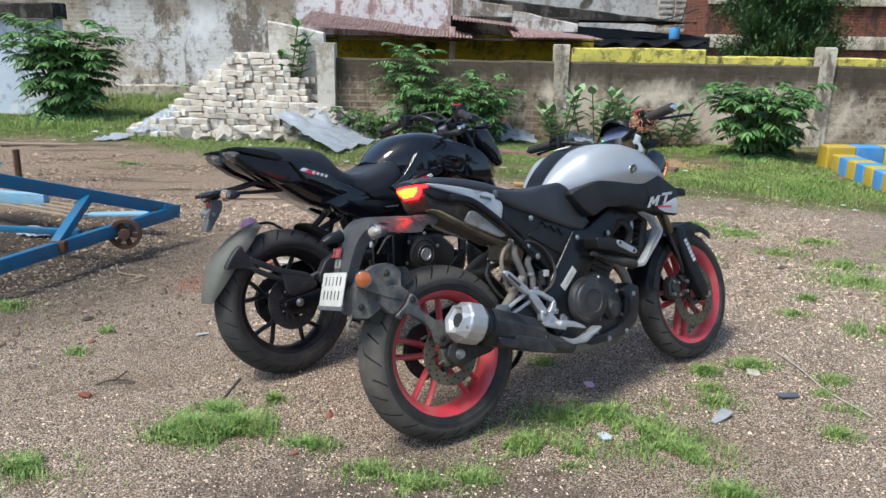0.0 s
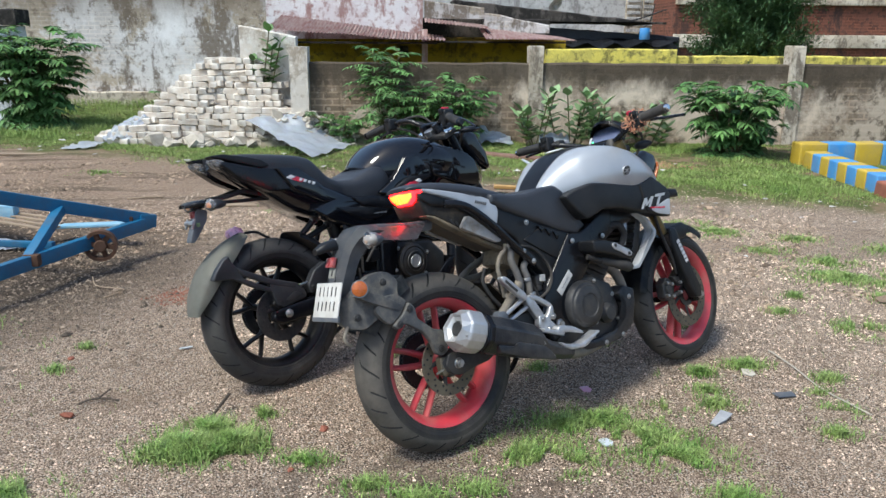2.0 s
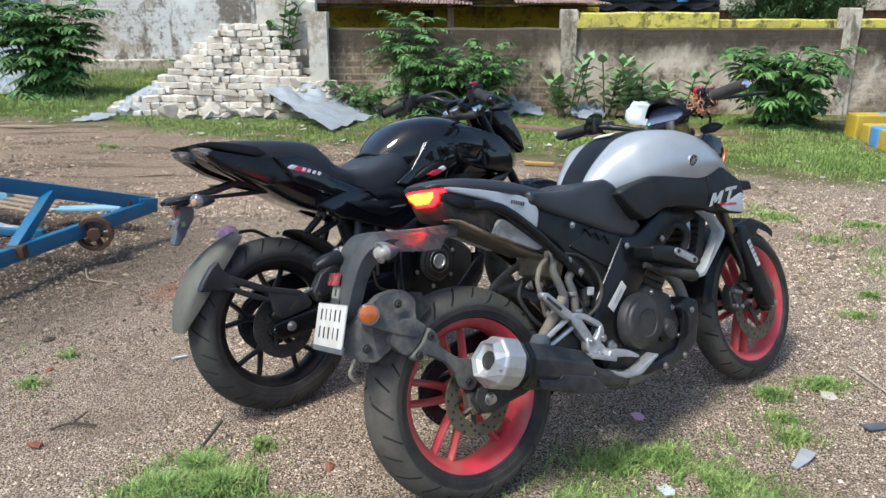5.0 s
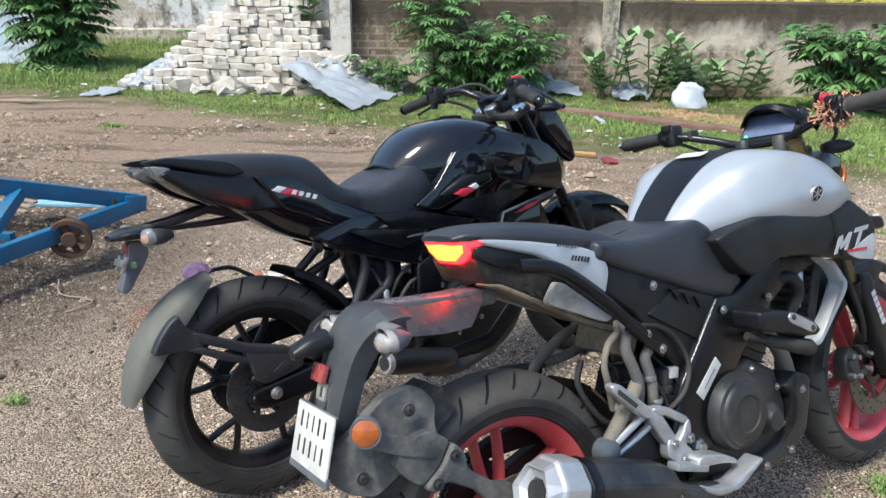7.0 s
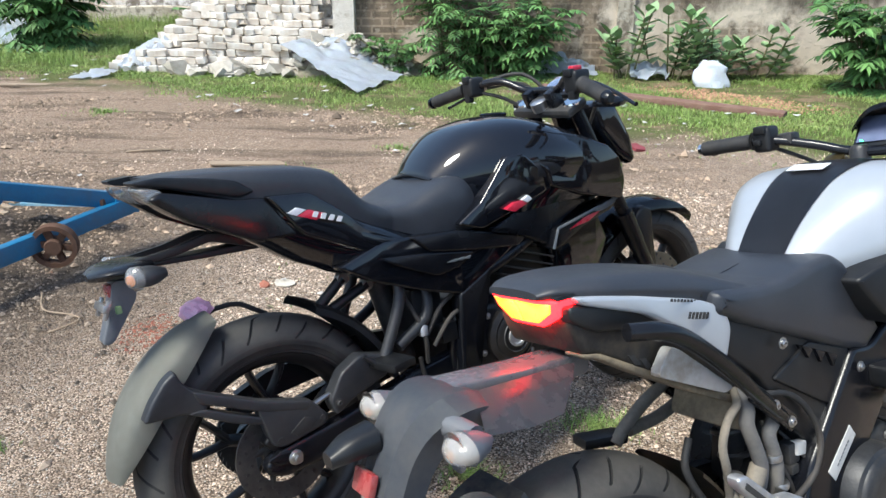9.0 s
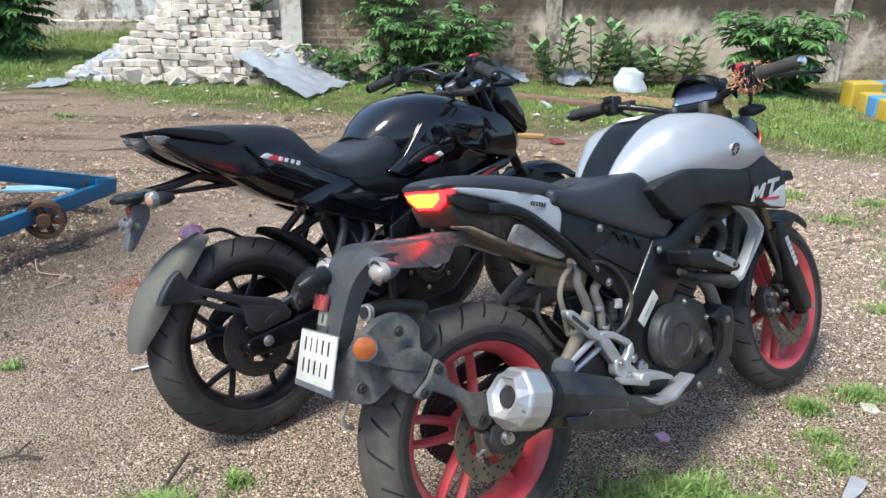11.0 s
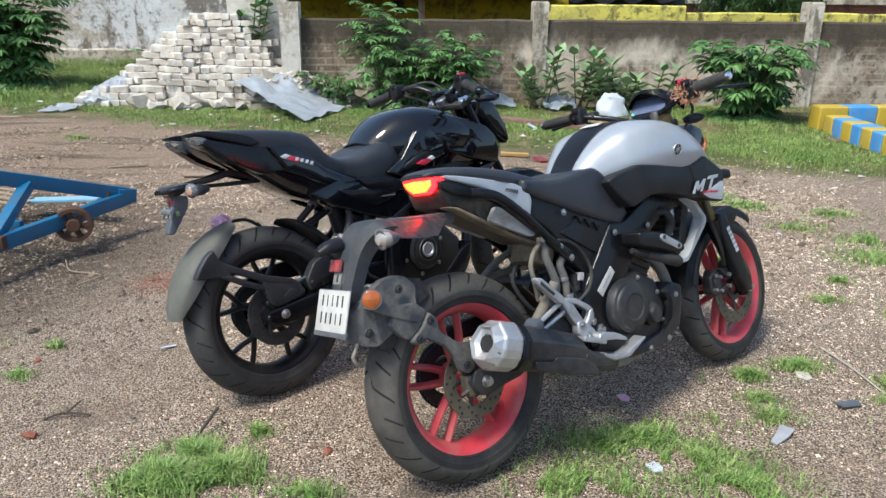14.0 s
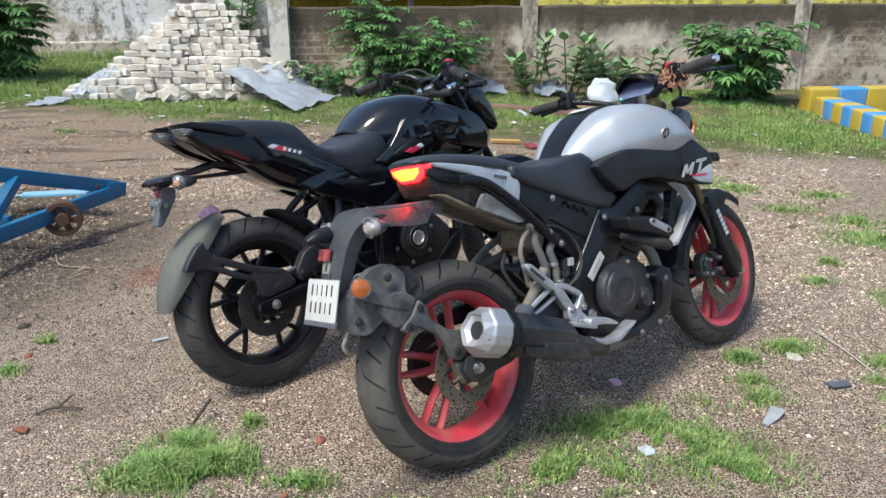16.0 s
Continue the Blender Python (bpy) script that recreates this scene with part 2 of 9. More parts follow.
M_NEEDLE = surface("dark_evergreen_foliage", (0.042, 0.095, 0.032), (0.075, 0.15, 0.055), 2, 0.7, island=0.5)
M_GRASS = surface("grass_blade", (0.13, 0.25, 0.05), (0.32, 0.40, 0.135), 11.0, 0.6, island=0.55)
M_GRASSFAR = surface("meadow_grass_blade", (0.17, 0.275, 0.055), (0.29, 0.36, 0.11), 1.2, 0.65, island=0.45)
M_PEBBLE = surface("gravel_stone", (0.44, 0.335, 0.252), (0.70, 0.56, 0.44), 30, 0.85, island=0.72)
# black of the awning, and of the painted shade under the far roof
M_DARKFAB = surface("tarpaulin_and_recess_black", (0.012, 0.014, 0.02), (0.03, 0.033, 0.04), 6, 0.5, bump=0.3, bump_scale=15)


def ground_material():
    """Gravel, bare soil and turf under the grass, in patches of their own; shade between stones is in the colour."""
    m = bpy.data.materials.new("gravel_soil_ground")
    m.use_nodes = True
    nt = m.node_tree
    n, ln = nt.nodes, nt.links.new
    bsdf = n["Principled BSDF"]
    co = n.new("ShaderNodeTexCoord")

    def noise_tex(scale, detail=5, rough=0.6):
        t = n.new("ShaderNodeTexNoise")
        t.inputs["Scale"].default_value, t.inputs["Detail"].default_value, t.inputs["Roughness"].default_value = scale, detail, rough
        ln(co.outputs["Object"], t.inputs["Vector"])
        return t.outputs["Fac"]

    def rng(v, a, b, lo=0.0, hi=1.0):
        r = n.new("ShaderNodeMapRange")
        for key, val in (("From Min", a), ("From Max", b), ("To Min", lo), ("To Max", hi)):
            r.inputs[key].default_value = val
        ln(v, r.inputs[0])
        return r.outputs[0]

    def mixc(f, a, b):
        x = n.new("ShaderNodeMix")
        x.data_type = "RGBA"
        for sock, v in ((0, f), (6, a), (7, b)):
            if isinstance(v, tuple):
                x.inputs[sock].default_value = (*v, 1)
            else:
                ln(v, x.inputs[sock])
        return x.outputs[2]

    def math_node(op, a, b):
        x = n.new("ShaderNodeMath")
        x.operation = op
        for i, v in enumerate((a, b)):
            if isinstance(v, (int, float)):
                x.inputs[i].default_value = v
            else:
                ln(v, x.inputs[i])
        return x.outputs[0]

    vor = n.new("ShaderNodeTexVoronoi")
    vor.inputs["Scale"].default_value = 165
    ln(co.outputs["Object"], vor.inputs["Vector"])
    sep = n.new("ShaderNodeSeparateColor")
    ln(vor.outputs["Color"], sep.inputs[0])
    stone = mixc(sep.outputs[0], (0.37, 0.272, 0.196), (0.84, 0.665, 0.515))
    stone = mixc(rng(sep.outputs[1], 0.86, 0.9), stone, (0.62, 0.57, 0.50))
    # cell edges go dark: shade between the stones, painted in
    stone = mixc(rng(vor.outputs["Distance"], 0.36, 0.68), stone, (0.105, 0.075, 0.054))
    stone = mixc(rng(noise_tex(55, 3), 0.53, 0.68, 0, 0.5), stone, (0.25, 0.185, 0.134))
    stone = mixc(rng(noise_tex(13, 5, 0.65), 0.50, 0.66, 0, 0.6), stone, (0.215, 0.158, 0.115))
    soil = mixc(noise_tex(3.0), (0.345, 0.24, 0.168), (0.48, 0.35, 0.253))
    soil = mixc(rng(noise_tex(40, 4), 0.45, 0.75), soil, (0.19, 0.138, 0.098))
    # the same painted gap shade, weaker, between soil grains
    soil = mixc(rng(vor.outputs["Distance"], 0.30, 0.75, 0, 0.55), soil, (0.12, 0.088, 0.064))
    soil = mixc(rng(sep.outputs[1], 0.90, 0.94, 0, 0.7), soil, (0.50, 0.43, 0.35))
    rut = n.new("ShaderNodeMapping")
    rut.inputs["Scale"].default_value = (0.35, 2.2, 1)
    rut.inputs["Rotation"].default_value = (0, 0, radians(-6))
    rutn = n.new("ShaderNodeTexNoise")
    rutn.inputs["Scale"].default_value, rutn.inputs["Detail"].default_value = 1.6, 7
    ln(co.outputs["Object"], rut.inputs[0]), ln(rut.outputs[0], rutn.inputs["Vector"])
    soil = mixc(rng(rutn.outputs["Fac"], 0.50, 0.60, 0, 0.85), soil, (0.125, 0.09, 0.064))
    soil = mixc(rng(noise_tex(130, 3), 0.50, 0.66, 0, 0.5), soil, (0.15, 0.108, 0.076))
    soil = mixc(rng(noise_tex(75, 2), 0.58, 0.66, 0, 0.8), soil, (0.52, 0.41, 0.31))
    pos = n.new("ShaderNodeSeparateXYZ")
    ln(co.outputs["Object"], pos.inputs[0])
    wob = math_node("MULTIPLY", math_node("SUBTRACT", noise_tex(0.9, 6), 0.5), 3.2)
    line = math_node("ADD", math_node("MULTIPLY", pos.outputs["X"], 0.42), pos.outputs["Y"])
    soilmask = rng(math_node("ADD", math_node("SUBTRACT", line, math_node("MULTIPLY", pos.outputs["X"], 0.9)), wob), 5.0, 6.5)
    base = mixc(soilmask, stone, soil)
    patchy = rng(noise_tex(1.3, 5), 0.56, 0.74, 0, 0.7)
    base = mixc(patchy, base, soil)
    base = mixc(rng(noise_tex(2.3, 7, 0.66), 0.57, 0.68, 0, 0.5), base, (0.19, 0.142, 0.102))
    # dark, oily, trampled earth beside the cart, darkened further for the cart's shade
    dx, dy = math_node("SUBTRACT", pos.outputs["X"], -2.95), math_node("SUBTRACT", pos.outputs["Y"], 4.5)
    rad = math_node("ADD", math_node("MULTIPLY", dx, dx), math_node("MULTIPLY", math_node("MULTIPLY", dy, dy), 1.1))
    oil_shade = rng(math_node("ADD", rad, math_node("MULTIPLY", wob, 0.35)), 3.0, 0.6, 0, 0.9)
    oil_shade_colour = mixc(rng(noise_tex(24, 6, 0.7), 0.42, 0.62), (0.030, 0.023, 0.018), (0.10, 0.076, 0.056))
    base = mixc(oil_shade, base, oil_shade_colour)
    # damp earth by the grass tufts
    ex, ey = math_node("SUBTRACT", pos.outputs["X"], -0.1), math_node("SUBTRACT", pos.outputs["Y"], 1.95)
    rad2 = math_node("ADD", math_node("MULTIPLY", math_node("MULTIPLY", ex, ex), 0.35), math_node("MULTIPLY", ey, ey))
    damp = rng(math_node("ADD", rad2, math_node("MULTIPLY", math_node("SUBTRACT", noise_tex(4.5, 7, 0.7), 0.5), 0.8)), 0.22, 0.02, 0, 0.75)
    base = mixc(damp, base, (0.115, 0.088, 0.068))
    turf = mixc(noise_tex(5), (0.075, 0.115, 0.03), (0.16, 0.15, 0.06))
    turf = mixc(rng(noise_tex(2.4, 7), 0.50, 0.62), turf, (0.25, 0.18, 0.115))
    base = mixc(rng(math_node("ADD", line, math_node("MULTIPLY", wob, 0.45)), 7.35, 7.9), base, turf)
    ln(base, bsdf.inputs["Base Color"])
    bsdf.inputs["Roughness"].default_value = 0.95
    bsdf.inputs["Specular IOR Level"].default_value = 0.2
    b1, b2 = n.new("ShaderNodeBump"), n.new("ShaderNodeBump")
    b1.inputs["Strength"].default_value, b1.inputs["Distance"].default_value = 0.9, 0.008
    b1.invert = True
    ln(vor.outputs["Distance"], b1.inputs["Height"])
    b2.inputs["Strength"].default_value, b2.inputs["Distance"].default_value = 0.7, 0.045
    ln(noise_tex(9, 8, 0.7), b2.inputs["Height"]), ln(b1.outputs[0], b2.inputs["Normal"])
    ln(b2.outputs[0], bsdf.inputs["Normal"])
    return m


def wall_material(name, light, mid, dark, scale=0.9, streak=1.6, dark_cut=(0.46, 0.62), brick=0.0, brickcol=(0.3, 0.2, 0.15), top=None, bare=()):
    """Old lime plaster: pale coat, brown wash, black mould and water streaks, brick courses showing through where it fell."""
    m = bpy.data.materials.new(name)
    m.use_nodes = True
    nt = m.node_tree
    n, ln = nt.nodes, nt.links.new
    bsdf = n["Principled BSDF"]
    co = n.new("ShaderNodeTexCoord")

    def noise_tex(sc, stretch=(1, 1, 1), detail=8, rough=0.68):
        mp = n.new("ShaderNodeMapping")
        mp.inputs["Scale"].default_value = stretch
        ln(co.outputs["Object"], mp.inputs[0])
        t = n.new("ShaderNodeTexNoise")
        t.inputs["Scale"].default_value, t.inputs["Detail"].default_value, t.inputs["Roughness"].default_value = sc, detail, rough
        ln(mp.outputs[0], t.inputs["Vector"])
        return t.outputs["Fac"]

    def rng(v, a, b, lo=0.0, hi=1.0):
        r = n.new("ShaderNodeMapRange")
        for key, val in (("From Min", a), ("From Max", b), ("To Min", lo), ("To Max", hi)):
            r.inputs[key].default_value = val
        ln(v, r.inputs[0])
        return r.outputs[0]

    def mixc(f, a, b):
        x = n.new("ShaderNodeMix")
        x.data_type = "RGBA"
        for sock, v in ((0, f), (6, a), (7, b)):
            if isinstance(v, tuple):
                x.inputs[sock].default_value = (*v, 1)
            else:
                ln(v, x.inputs[sock])
        return x.outputs[2]

    col = mixc(rng(noise_tex(scale * 2.0, detail=10), 0.48, 0.53), light, mid)
    if brick:
        bt = n.new("ShaderNodeTexBrick")
        mp = n.new("ShaderNodeMapping")
        mp.inputs["Rotation"].default_value = (radians(90), 0, 0)
        ln(co.outputs["Object"], mp.inputs[0]), ln(mp.outputs[0], bt.inputs["Vector"])
        bt.inputs["Scale"].default_value = 1.0
        bt.inputs["Brick Width"].default_value, bt.inputs["Row Height"].default_value, bt.inputs["Mortar Size"].default_value = 0.24, 0.085, 0.012
        bt.inputs["Color1"].default_value = (*brickcol, 1)
        bt.inputs["Color2"].default_value = (*(v * 0.55 for v in brickcol), 1)
        bt.inputs["Mortar"].default_value = (*(v * 1.45 for v in brickcol), 1)
        col = mixc(rng(noise_tex(scale * 1.9), 0.46, 0.54, 0.25 * brick, brick), col, bt.outputs["Color"])
    col = mixc(rng(noise_tex(streak * 1.6, (1, 1, 0.35)), dark_cut[0], dark_cut[0] + 0.05, 0, 0.85), col, dark)
    col = mixc(rng(noise_tex(7, detail=8), 0.51, 0.61, 0, 0.75), col, dark)
    col = mixc(rng(noise_tex(16, detail=6), 0.56, 0.64, 0, 0.5), col, light)
    for cx, cz, rx, rz in bare:
        sep2 = n.new("ShaderNodeSeparateXYZ")
        ln(co.outputs["Object"], sep2.inputs[0])

        def maths(op, a, b):
            x = n.new("ShaderNodeMath")
            x.operation = op
            for i, v in enumerate((a, b)):
                if isinstance(v, (int, float)):
                    x.inputs[i].default_value = v
                else:
                    ln(v, x.inputs[i])
            return x.outputs[0]
        ex, ez = maths("DIVIDE", maths("SUBTRACT", sep2.outputs["X"], cx), rx), maths("DIVIDE", maths("SUBTRACT", sep2.outputs["Z"], cz), rz)
        far = maths("ADD", maths("ADD", maths("MULTIPLY", ex, ex), maths("MULTIPLY", ez, ez)), maths("MULTIPLY", maths("SUBTRACT", noise_tex(3.2), 0.5), 3.4))
        col = mixc(rng(far, 1.1, 0.3, 0, 0.85), col, tuple(min(0.85, v * 1.35) for v in light))
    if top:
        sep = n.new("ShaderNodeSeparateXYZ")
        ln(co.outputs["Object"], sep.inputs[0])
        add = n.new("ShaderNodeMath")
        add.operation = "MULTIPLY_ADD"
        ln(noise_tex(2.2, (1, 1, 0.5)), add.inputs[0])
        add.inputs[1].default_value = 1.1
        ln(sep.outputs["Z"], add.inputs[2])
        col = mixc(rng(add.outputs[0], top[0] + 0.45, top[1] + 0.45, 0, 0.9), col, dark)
    ln(col, bsdf.inputs["Base Color"])
    bsdf.inputs["Roughness"].default_value = 0.93
    bsdf.inputs["Specular IOR Level"].default_value = 0.25
    bp = n.new("ShaderNodeBump")
    bp.inputs["Strength"].default_value, bp.inputs["Distance"].default_value = 0.7, 0.03
    ln(noise_tex(11), bp.inputs["Height"]), ln(bp.outputs[0], bsdf.inputs["Normal"])
    return m


M_GROUND = ground_material()
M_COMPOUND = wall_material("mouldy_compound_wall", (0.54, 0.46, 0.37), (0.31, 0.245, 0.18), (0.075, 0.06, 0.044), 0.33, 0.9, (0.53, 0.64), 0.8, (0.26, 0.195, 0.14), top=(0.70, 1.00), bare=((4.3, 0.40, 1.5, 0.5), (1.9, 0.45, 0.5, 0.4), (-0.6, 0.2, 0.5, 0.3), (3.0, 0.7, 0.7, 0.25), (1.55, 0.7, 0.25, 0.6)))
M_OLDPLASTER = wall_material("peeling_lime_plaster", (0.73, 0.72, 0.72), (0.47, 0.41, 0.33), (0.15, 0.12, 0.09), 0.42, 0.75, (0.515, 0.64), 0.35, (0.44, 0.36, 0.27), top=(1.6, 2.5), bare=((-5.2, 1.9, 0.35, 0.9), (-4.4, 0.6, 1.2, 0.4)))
M_BLUEWASH = wall_material("blue_white_limewash", (0.64, 0.73, 0.86), (0.80, 0.83, 0.88), (0.36, 0.39, 0.43), 0.5, 0.7, (0.58, 0.80))
M_WHITEWASH = wall_material("stained_whitewash", (0.72, 0.70, 0.71), (0.66, 0.61, 0.62), (0.30, 0.16, 0.14), 0.6, 1.4, (0.57, 0.70))
M_WHITEPAINT = wall_material("white_painted_plaster", (0.72, 0.70, 0.65), (0.64, 0.59, 0.52), (0.38, 0.32, 0.25), 0.7, 1.2, (0.56, 0.78))
# ochre paint with the eaves' shade mixed into the colour
M_YELLOWWALL = wall_material("eave_shaded_ochre_wall", (0.40, 0.29, 0.025), (0.33, 0.235, 0.025), (0.10, 0.08, 0.03), 0.7, 1.0, (0.56, 0.74))
M_YELLOWBRIGHT = wall_material("bright_yellow_parapet", (0.74, 0.64, 0.14), (0.60, 0.52, 0.13), (0.07, 0.065, 0.04), 1.2, 1.6, (0.56, 0.66))
M_CONCRETE = wall_material("weathered_concrete", (0.60, 0.54, 0.45), (0.45, 0.39, 0.31), (0.17, 0.14, 0.11), 0.9, 1.5, (0.54, 0.72))
M_GREYHOUSE = wall_material("grey_rendered_house", (0.50, 0.50, 0.51), (0.43, 0.43, 0.44), (0.22, 0.21, 0.21), 0.5, 0.7, (0.55, 0.76))
M_BRICKHOUSE = wall_material("bare_brick_house", (0.20, 0.085, 0.06), (0.16, 0.07, 0.05), (0.06, 0.04, 0.035), 0.8, 0.9, (0.54, 0.76), 0.9, (0.19, 0.075, 0.05))
# mould on coping and roof slab; also painted shade for soffits, vent and recess
M_DARKEAVE = wall_material("mould_and_recess_shade_black", (0.12, 0.105, 0.095), (0.07, 0.062, 0.056), (0.02, 0.019, 0.018), 0.8, 1.0, (0.46, 0.62))
M_REDSHEET = surface("red_corrugated_sheet", (0.33, 0.115, 0.10), (0.60, 0.50, 0.48), 2.5, 0.6, bump=0.2, bump_scale=30, dust=(0.62, 0.55, 0.53), dust_amount=0.6, dust_scale=2.5, stretch=(9, 1, 1))


# ---- mesh helpers ----
def finish(name, bm, material, sharp=38):
    me = bpy.data.meshes.new(name)
    bmesh.ops.recalc_face_normals(bm, faces=bm.faces)
    for f in bm.faces:
        f.smooth = True
    bm.to_mesh(me)
    bm.free()
    me.materials.append(material)
    if any(p.material_index for p in me.polygons):
        me.materials.append(M_GROOVE)
        me.materials.append(M_SIDEWALL)
    me.set_sharp_from_angle(angle=radians(sharp))
    return me


def part(name, bm, material, parent, label="", sharp=38):
    """One mesh object under a thing or a part, in the thing's own space."""
    ob = new(name, finish(name, bm, material, sharp))
    ob.parent = parent
    return tagged(ob, label) if label else ob


def split_part(name, bm, material, parent, label=""):
    """Each loose piece of a mesh as a part of its own."""
    left = set(bm.faces)
    while left:
        todo, seen = [left.pop()], []
        while todo:
            f = todo.pop()
            seen.append(f)
            for e in f.edges:
                for g in e.link_faces:
                    if g in left:
                        left.discard(g)
                        todo.append(g)
        one, at = bmesh.new(), {}
        for f in seen:
            for v in f.verts:
                if v not in at:
                    at[v] = one.verts.new(v.co)
        for f in seen:
            one.faces.new([at[v] for v in f.verts])
        part(name, one, material, parent, label)
    bm.free()


def thing(name, label, category, m=None, group="", kind=""):
    ob = new(name)
    ob.empty_display_size = 0.1
    if m is not None:
        ob.matrix_world = m
    return tagged(ob, label, category, group, kind)


def single(name, bm, material, label, category, m=None, group="", kind="", sharp=38):
    ob = new(name, finish(name, bm, material, sharp))
    if m is not None:
        ob.matrix_world = m
    return tagged(ob, label, category, group, kind)


def join(*bms):
    """Several bmeshes in one."""
    out = bmesh.new()
    for b in bms:
        me = bpy.data.meshes.new("tmp")
        b.to_mesh(me)
        b.free()
        out.from_mesh(me)
        bpy.data.meshes.remove(me)
    return out


def moved(bm, m):
    bmesh.ops.transform(bm, matrix=m, verts=bm.verts)
    return bm


def mirrored(bm):
    """The same shape on the other flank."""
    for v in bm.verts:
        v.co.y = -v.co.y
    bmesh.ops.reverse_faces(bm, faces=bm.faces)
    return bm


def warped(bm, f):
    for v in bm.verts:
        v.co = f(v.co)
    return bm


def box(sx, sy, sz, bevel=0.0, at=(0, 0, 0), seg=2):
    bm = bmesh.new()
    bmesh.ops.create_cube(bm, size=1.0)
    for v in bm.verts:
        v.co = Vector((v.co.x * sx, v.co.y * sy, v.co.z * sz))
    if bevel:
        bmesh.ops.bevel(bm, geom=bm.edges[:], offset=bevel, segments=seg, affect="EDGES", profile=0.6)
    return moved(bm, Matrix.Translation(at))


def spline(pts, per=6, closed=False):
    """Points along a smooth curve through pts."""
    P = [Vector(p) for p in pts]
    n = len(P)
    out = []
    for i in range(n if closed else n - 1):
        if closed:
            a, b, c, d = P[i - 1], P[i], P[(i + 1) % n], P[(i + 2) % n]
        else:
            b, c = P[i], P[i + 1]
            a = P[i - 1] if i else b * 2 - c
            d = P[i + 2] if i + 2 < n else c * 2 - b
        for k in range(per):
            t = k / per
            out.append(0.5 * (2 * b + (c - a) * t + (2 * a - 5 * b + 4 * c - d) * t * t + (3 * b - a - 3 * c + d) * t ** 3))
    if not closed:
        out.append(P[-1])
    return out


def skin(rings, closed=True, caps=True):
    """A surface through rings of equal length."""
    bm = bmesh.new()
    vs = [[bm.verts.new(p) for p in r] for r in rings]
    n = len(rings[0])
    for a, b in zip(vs, vs[1:]):
        for i in range(n if closed else n - 1):
            j = (i + 1) % n
            bm.faces.new((a[i], a[j], b[j], b[i]))
    if caps and closed:
        bm.faces.new(vs[0][::-1])
        bm.faces.new(vs[-1])
    return bm


def tube(pts, radius, seg=10, per=5, smooth=True, flat=1.0, caps=True):
    """A bent round bar; radius may be one number or one for each point."""
    rad = list(radius) if isinstance(radius, (list, tuple)) else [radius] * len(pts)
    if smooth and len(pts) > 2:
        path = [Vector(p) for p in spline([Vector(p) for p in pts], per)]
        rr = [rad[min(int(i / per), len(rad) - 2)] * (1 - (i % per) / per) + rad[min(int(i / per) + 1, len(rad) - 1)] * ((i % per) / per) for i in range(len(path) - 1)] + [rad[-1]]
    else:
        path, rr = [Vector(p) for p in pts], rad
    rings, up = [], None
    for i, p in enumerate(path):
        d = (path[min(i + 1, len(path) - 1)] - path[max(i - 1, 0)]).normalized()
        if up is None:
            up = Vector((0, 0, 1)) if abs(d.z) < 0.9 else Vector((1, 0, 0))
        side = d.cross(up).normalized()
        up = side.cross(d).normalized()
        rings.append([p + rr[i] * (math.cos(a) * side + flat * math.sin(a) * up) for a in (2 * math.pi * k / seg for k in range(seg))])
    return skin(rings, caps=caps)


def lathe(profile, seg=48, closed=False, axis="y"):
    """Turned round the y axis: profile of (radius, y)."""
    rings = []
    for r, h in profile:
        rings.append([Vector((r * math.cos(2 * math.pi * k / seg), h, r * math.sin(2 * math.pi * k / seg))) for k in range(seg)])
    if closed:
        rings.append(rings[0])
    bm = skin(rings, caps=False)
    if not closed:
        bm.verts.ensure_lookup_table()
        n = len(profile)
        if profile[0][0] > 1e-4:
            bm.faces.new([bm.verts[k] for k in range(seg)])
        if profile[-1][0] > 1e-4:
            bm.faces.new([bm.verts[(n - 1) * seg + k] for k in range(seg)][::-1])
    bmesh.ops.remove_doubles(bm, verts=bm.verts, dist=1e-6)
    if axis == "x":
        moved(bm, pose(0, 0, 0, 0, 0, -90))
    elif axis == "z":
        moved(bm, pose(0, 0, 0, 90, 0, 0))
    return bm


def rounded(poly, per=3, r=0.011):
    """A closed outline with its corners eased by small fillets."""
    P = [Vector((a, b, 0)) for a, b in poly]
    out, n = [], len(P)
    for i in range(n):
        a, b, c = P[i - 1], P[i], P[(i + 1) % n]
        u, v = a - b, c - b
        p, q = b + u.normalized() * min(r, u.length * 0.42), b + v.normalized() * min(r, v.length * 0.42)
        for k in range(per + 1):
            t = k / per
            out.append(p * (1 - t) ** 2 + b * (2 * t * (1 - t)) + q * t * t)
    return out


def shrink(pts, d):
    """An outline moved inwards by d."""
    n = len(pts)
    area = sum(pts[i].x * pts[(i + 1) % n].y - pts[(i + 1) % n].x * pts[i].y for i in range(n))
    s = 1 if area > 0 else -1
    out = []
    for i in range(n):
        a, b, c = pts[i - 1], pts[i], pts[(i + 1) % n]
        e = (b - a)
        f = (c - b)
        n1 = Vector((-e.y, e.x, 0)).normalized() if e.length > 1e-9 else Vector((0, 0, 0))
        n2 = Vector((-f.y, f.x, 0)).normalized() if f.length > 1e-9 else Vector((0, 0, 0))
        m = (n1 + n2)
        if m.length < 1e-6:
            m = n1
        m.normalize()
        k = max(0.5, m.dot(n1))
        out.append(b + m * (s * d / k))
    return out


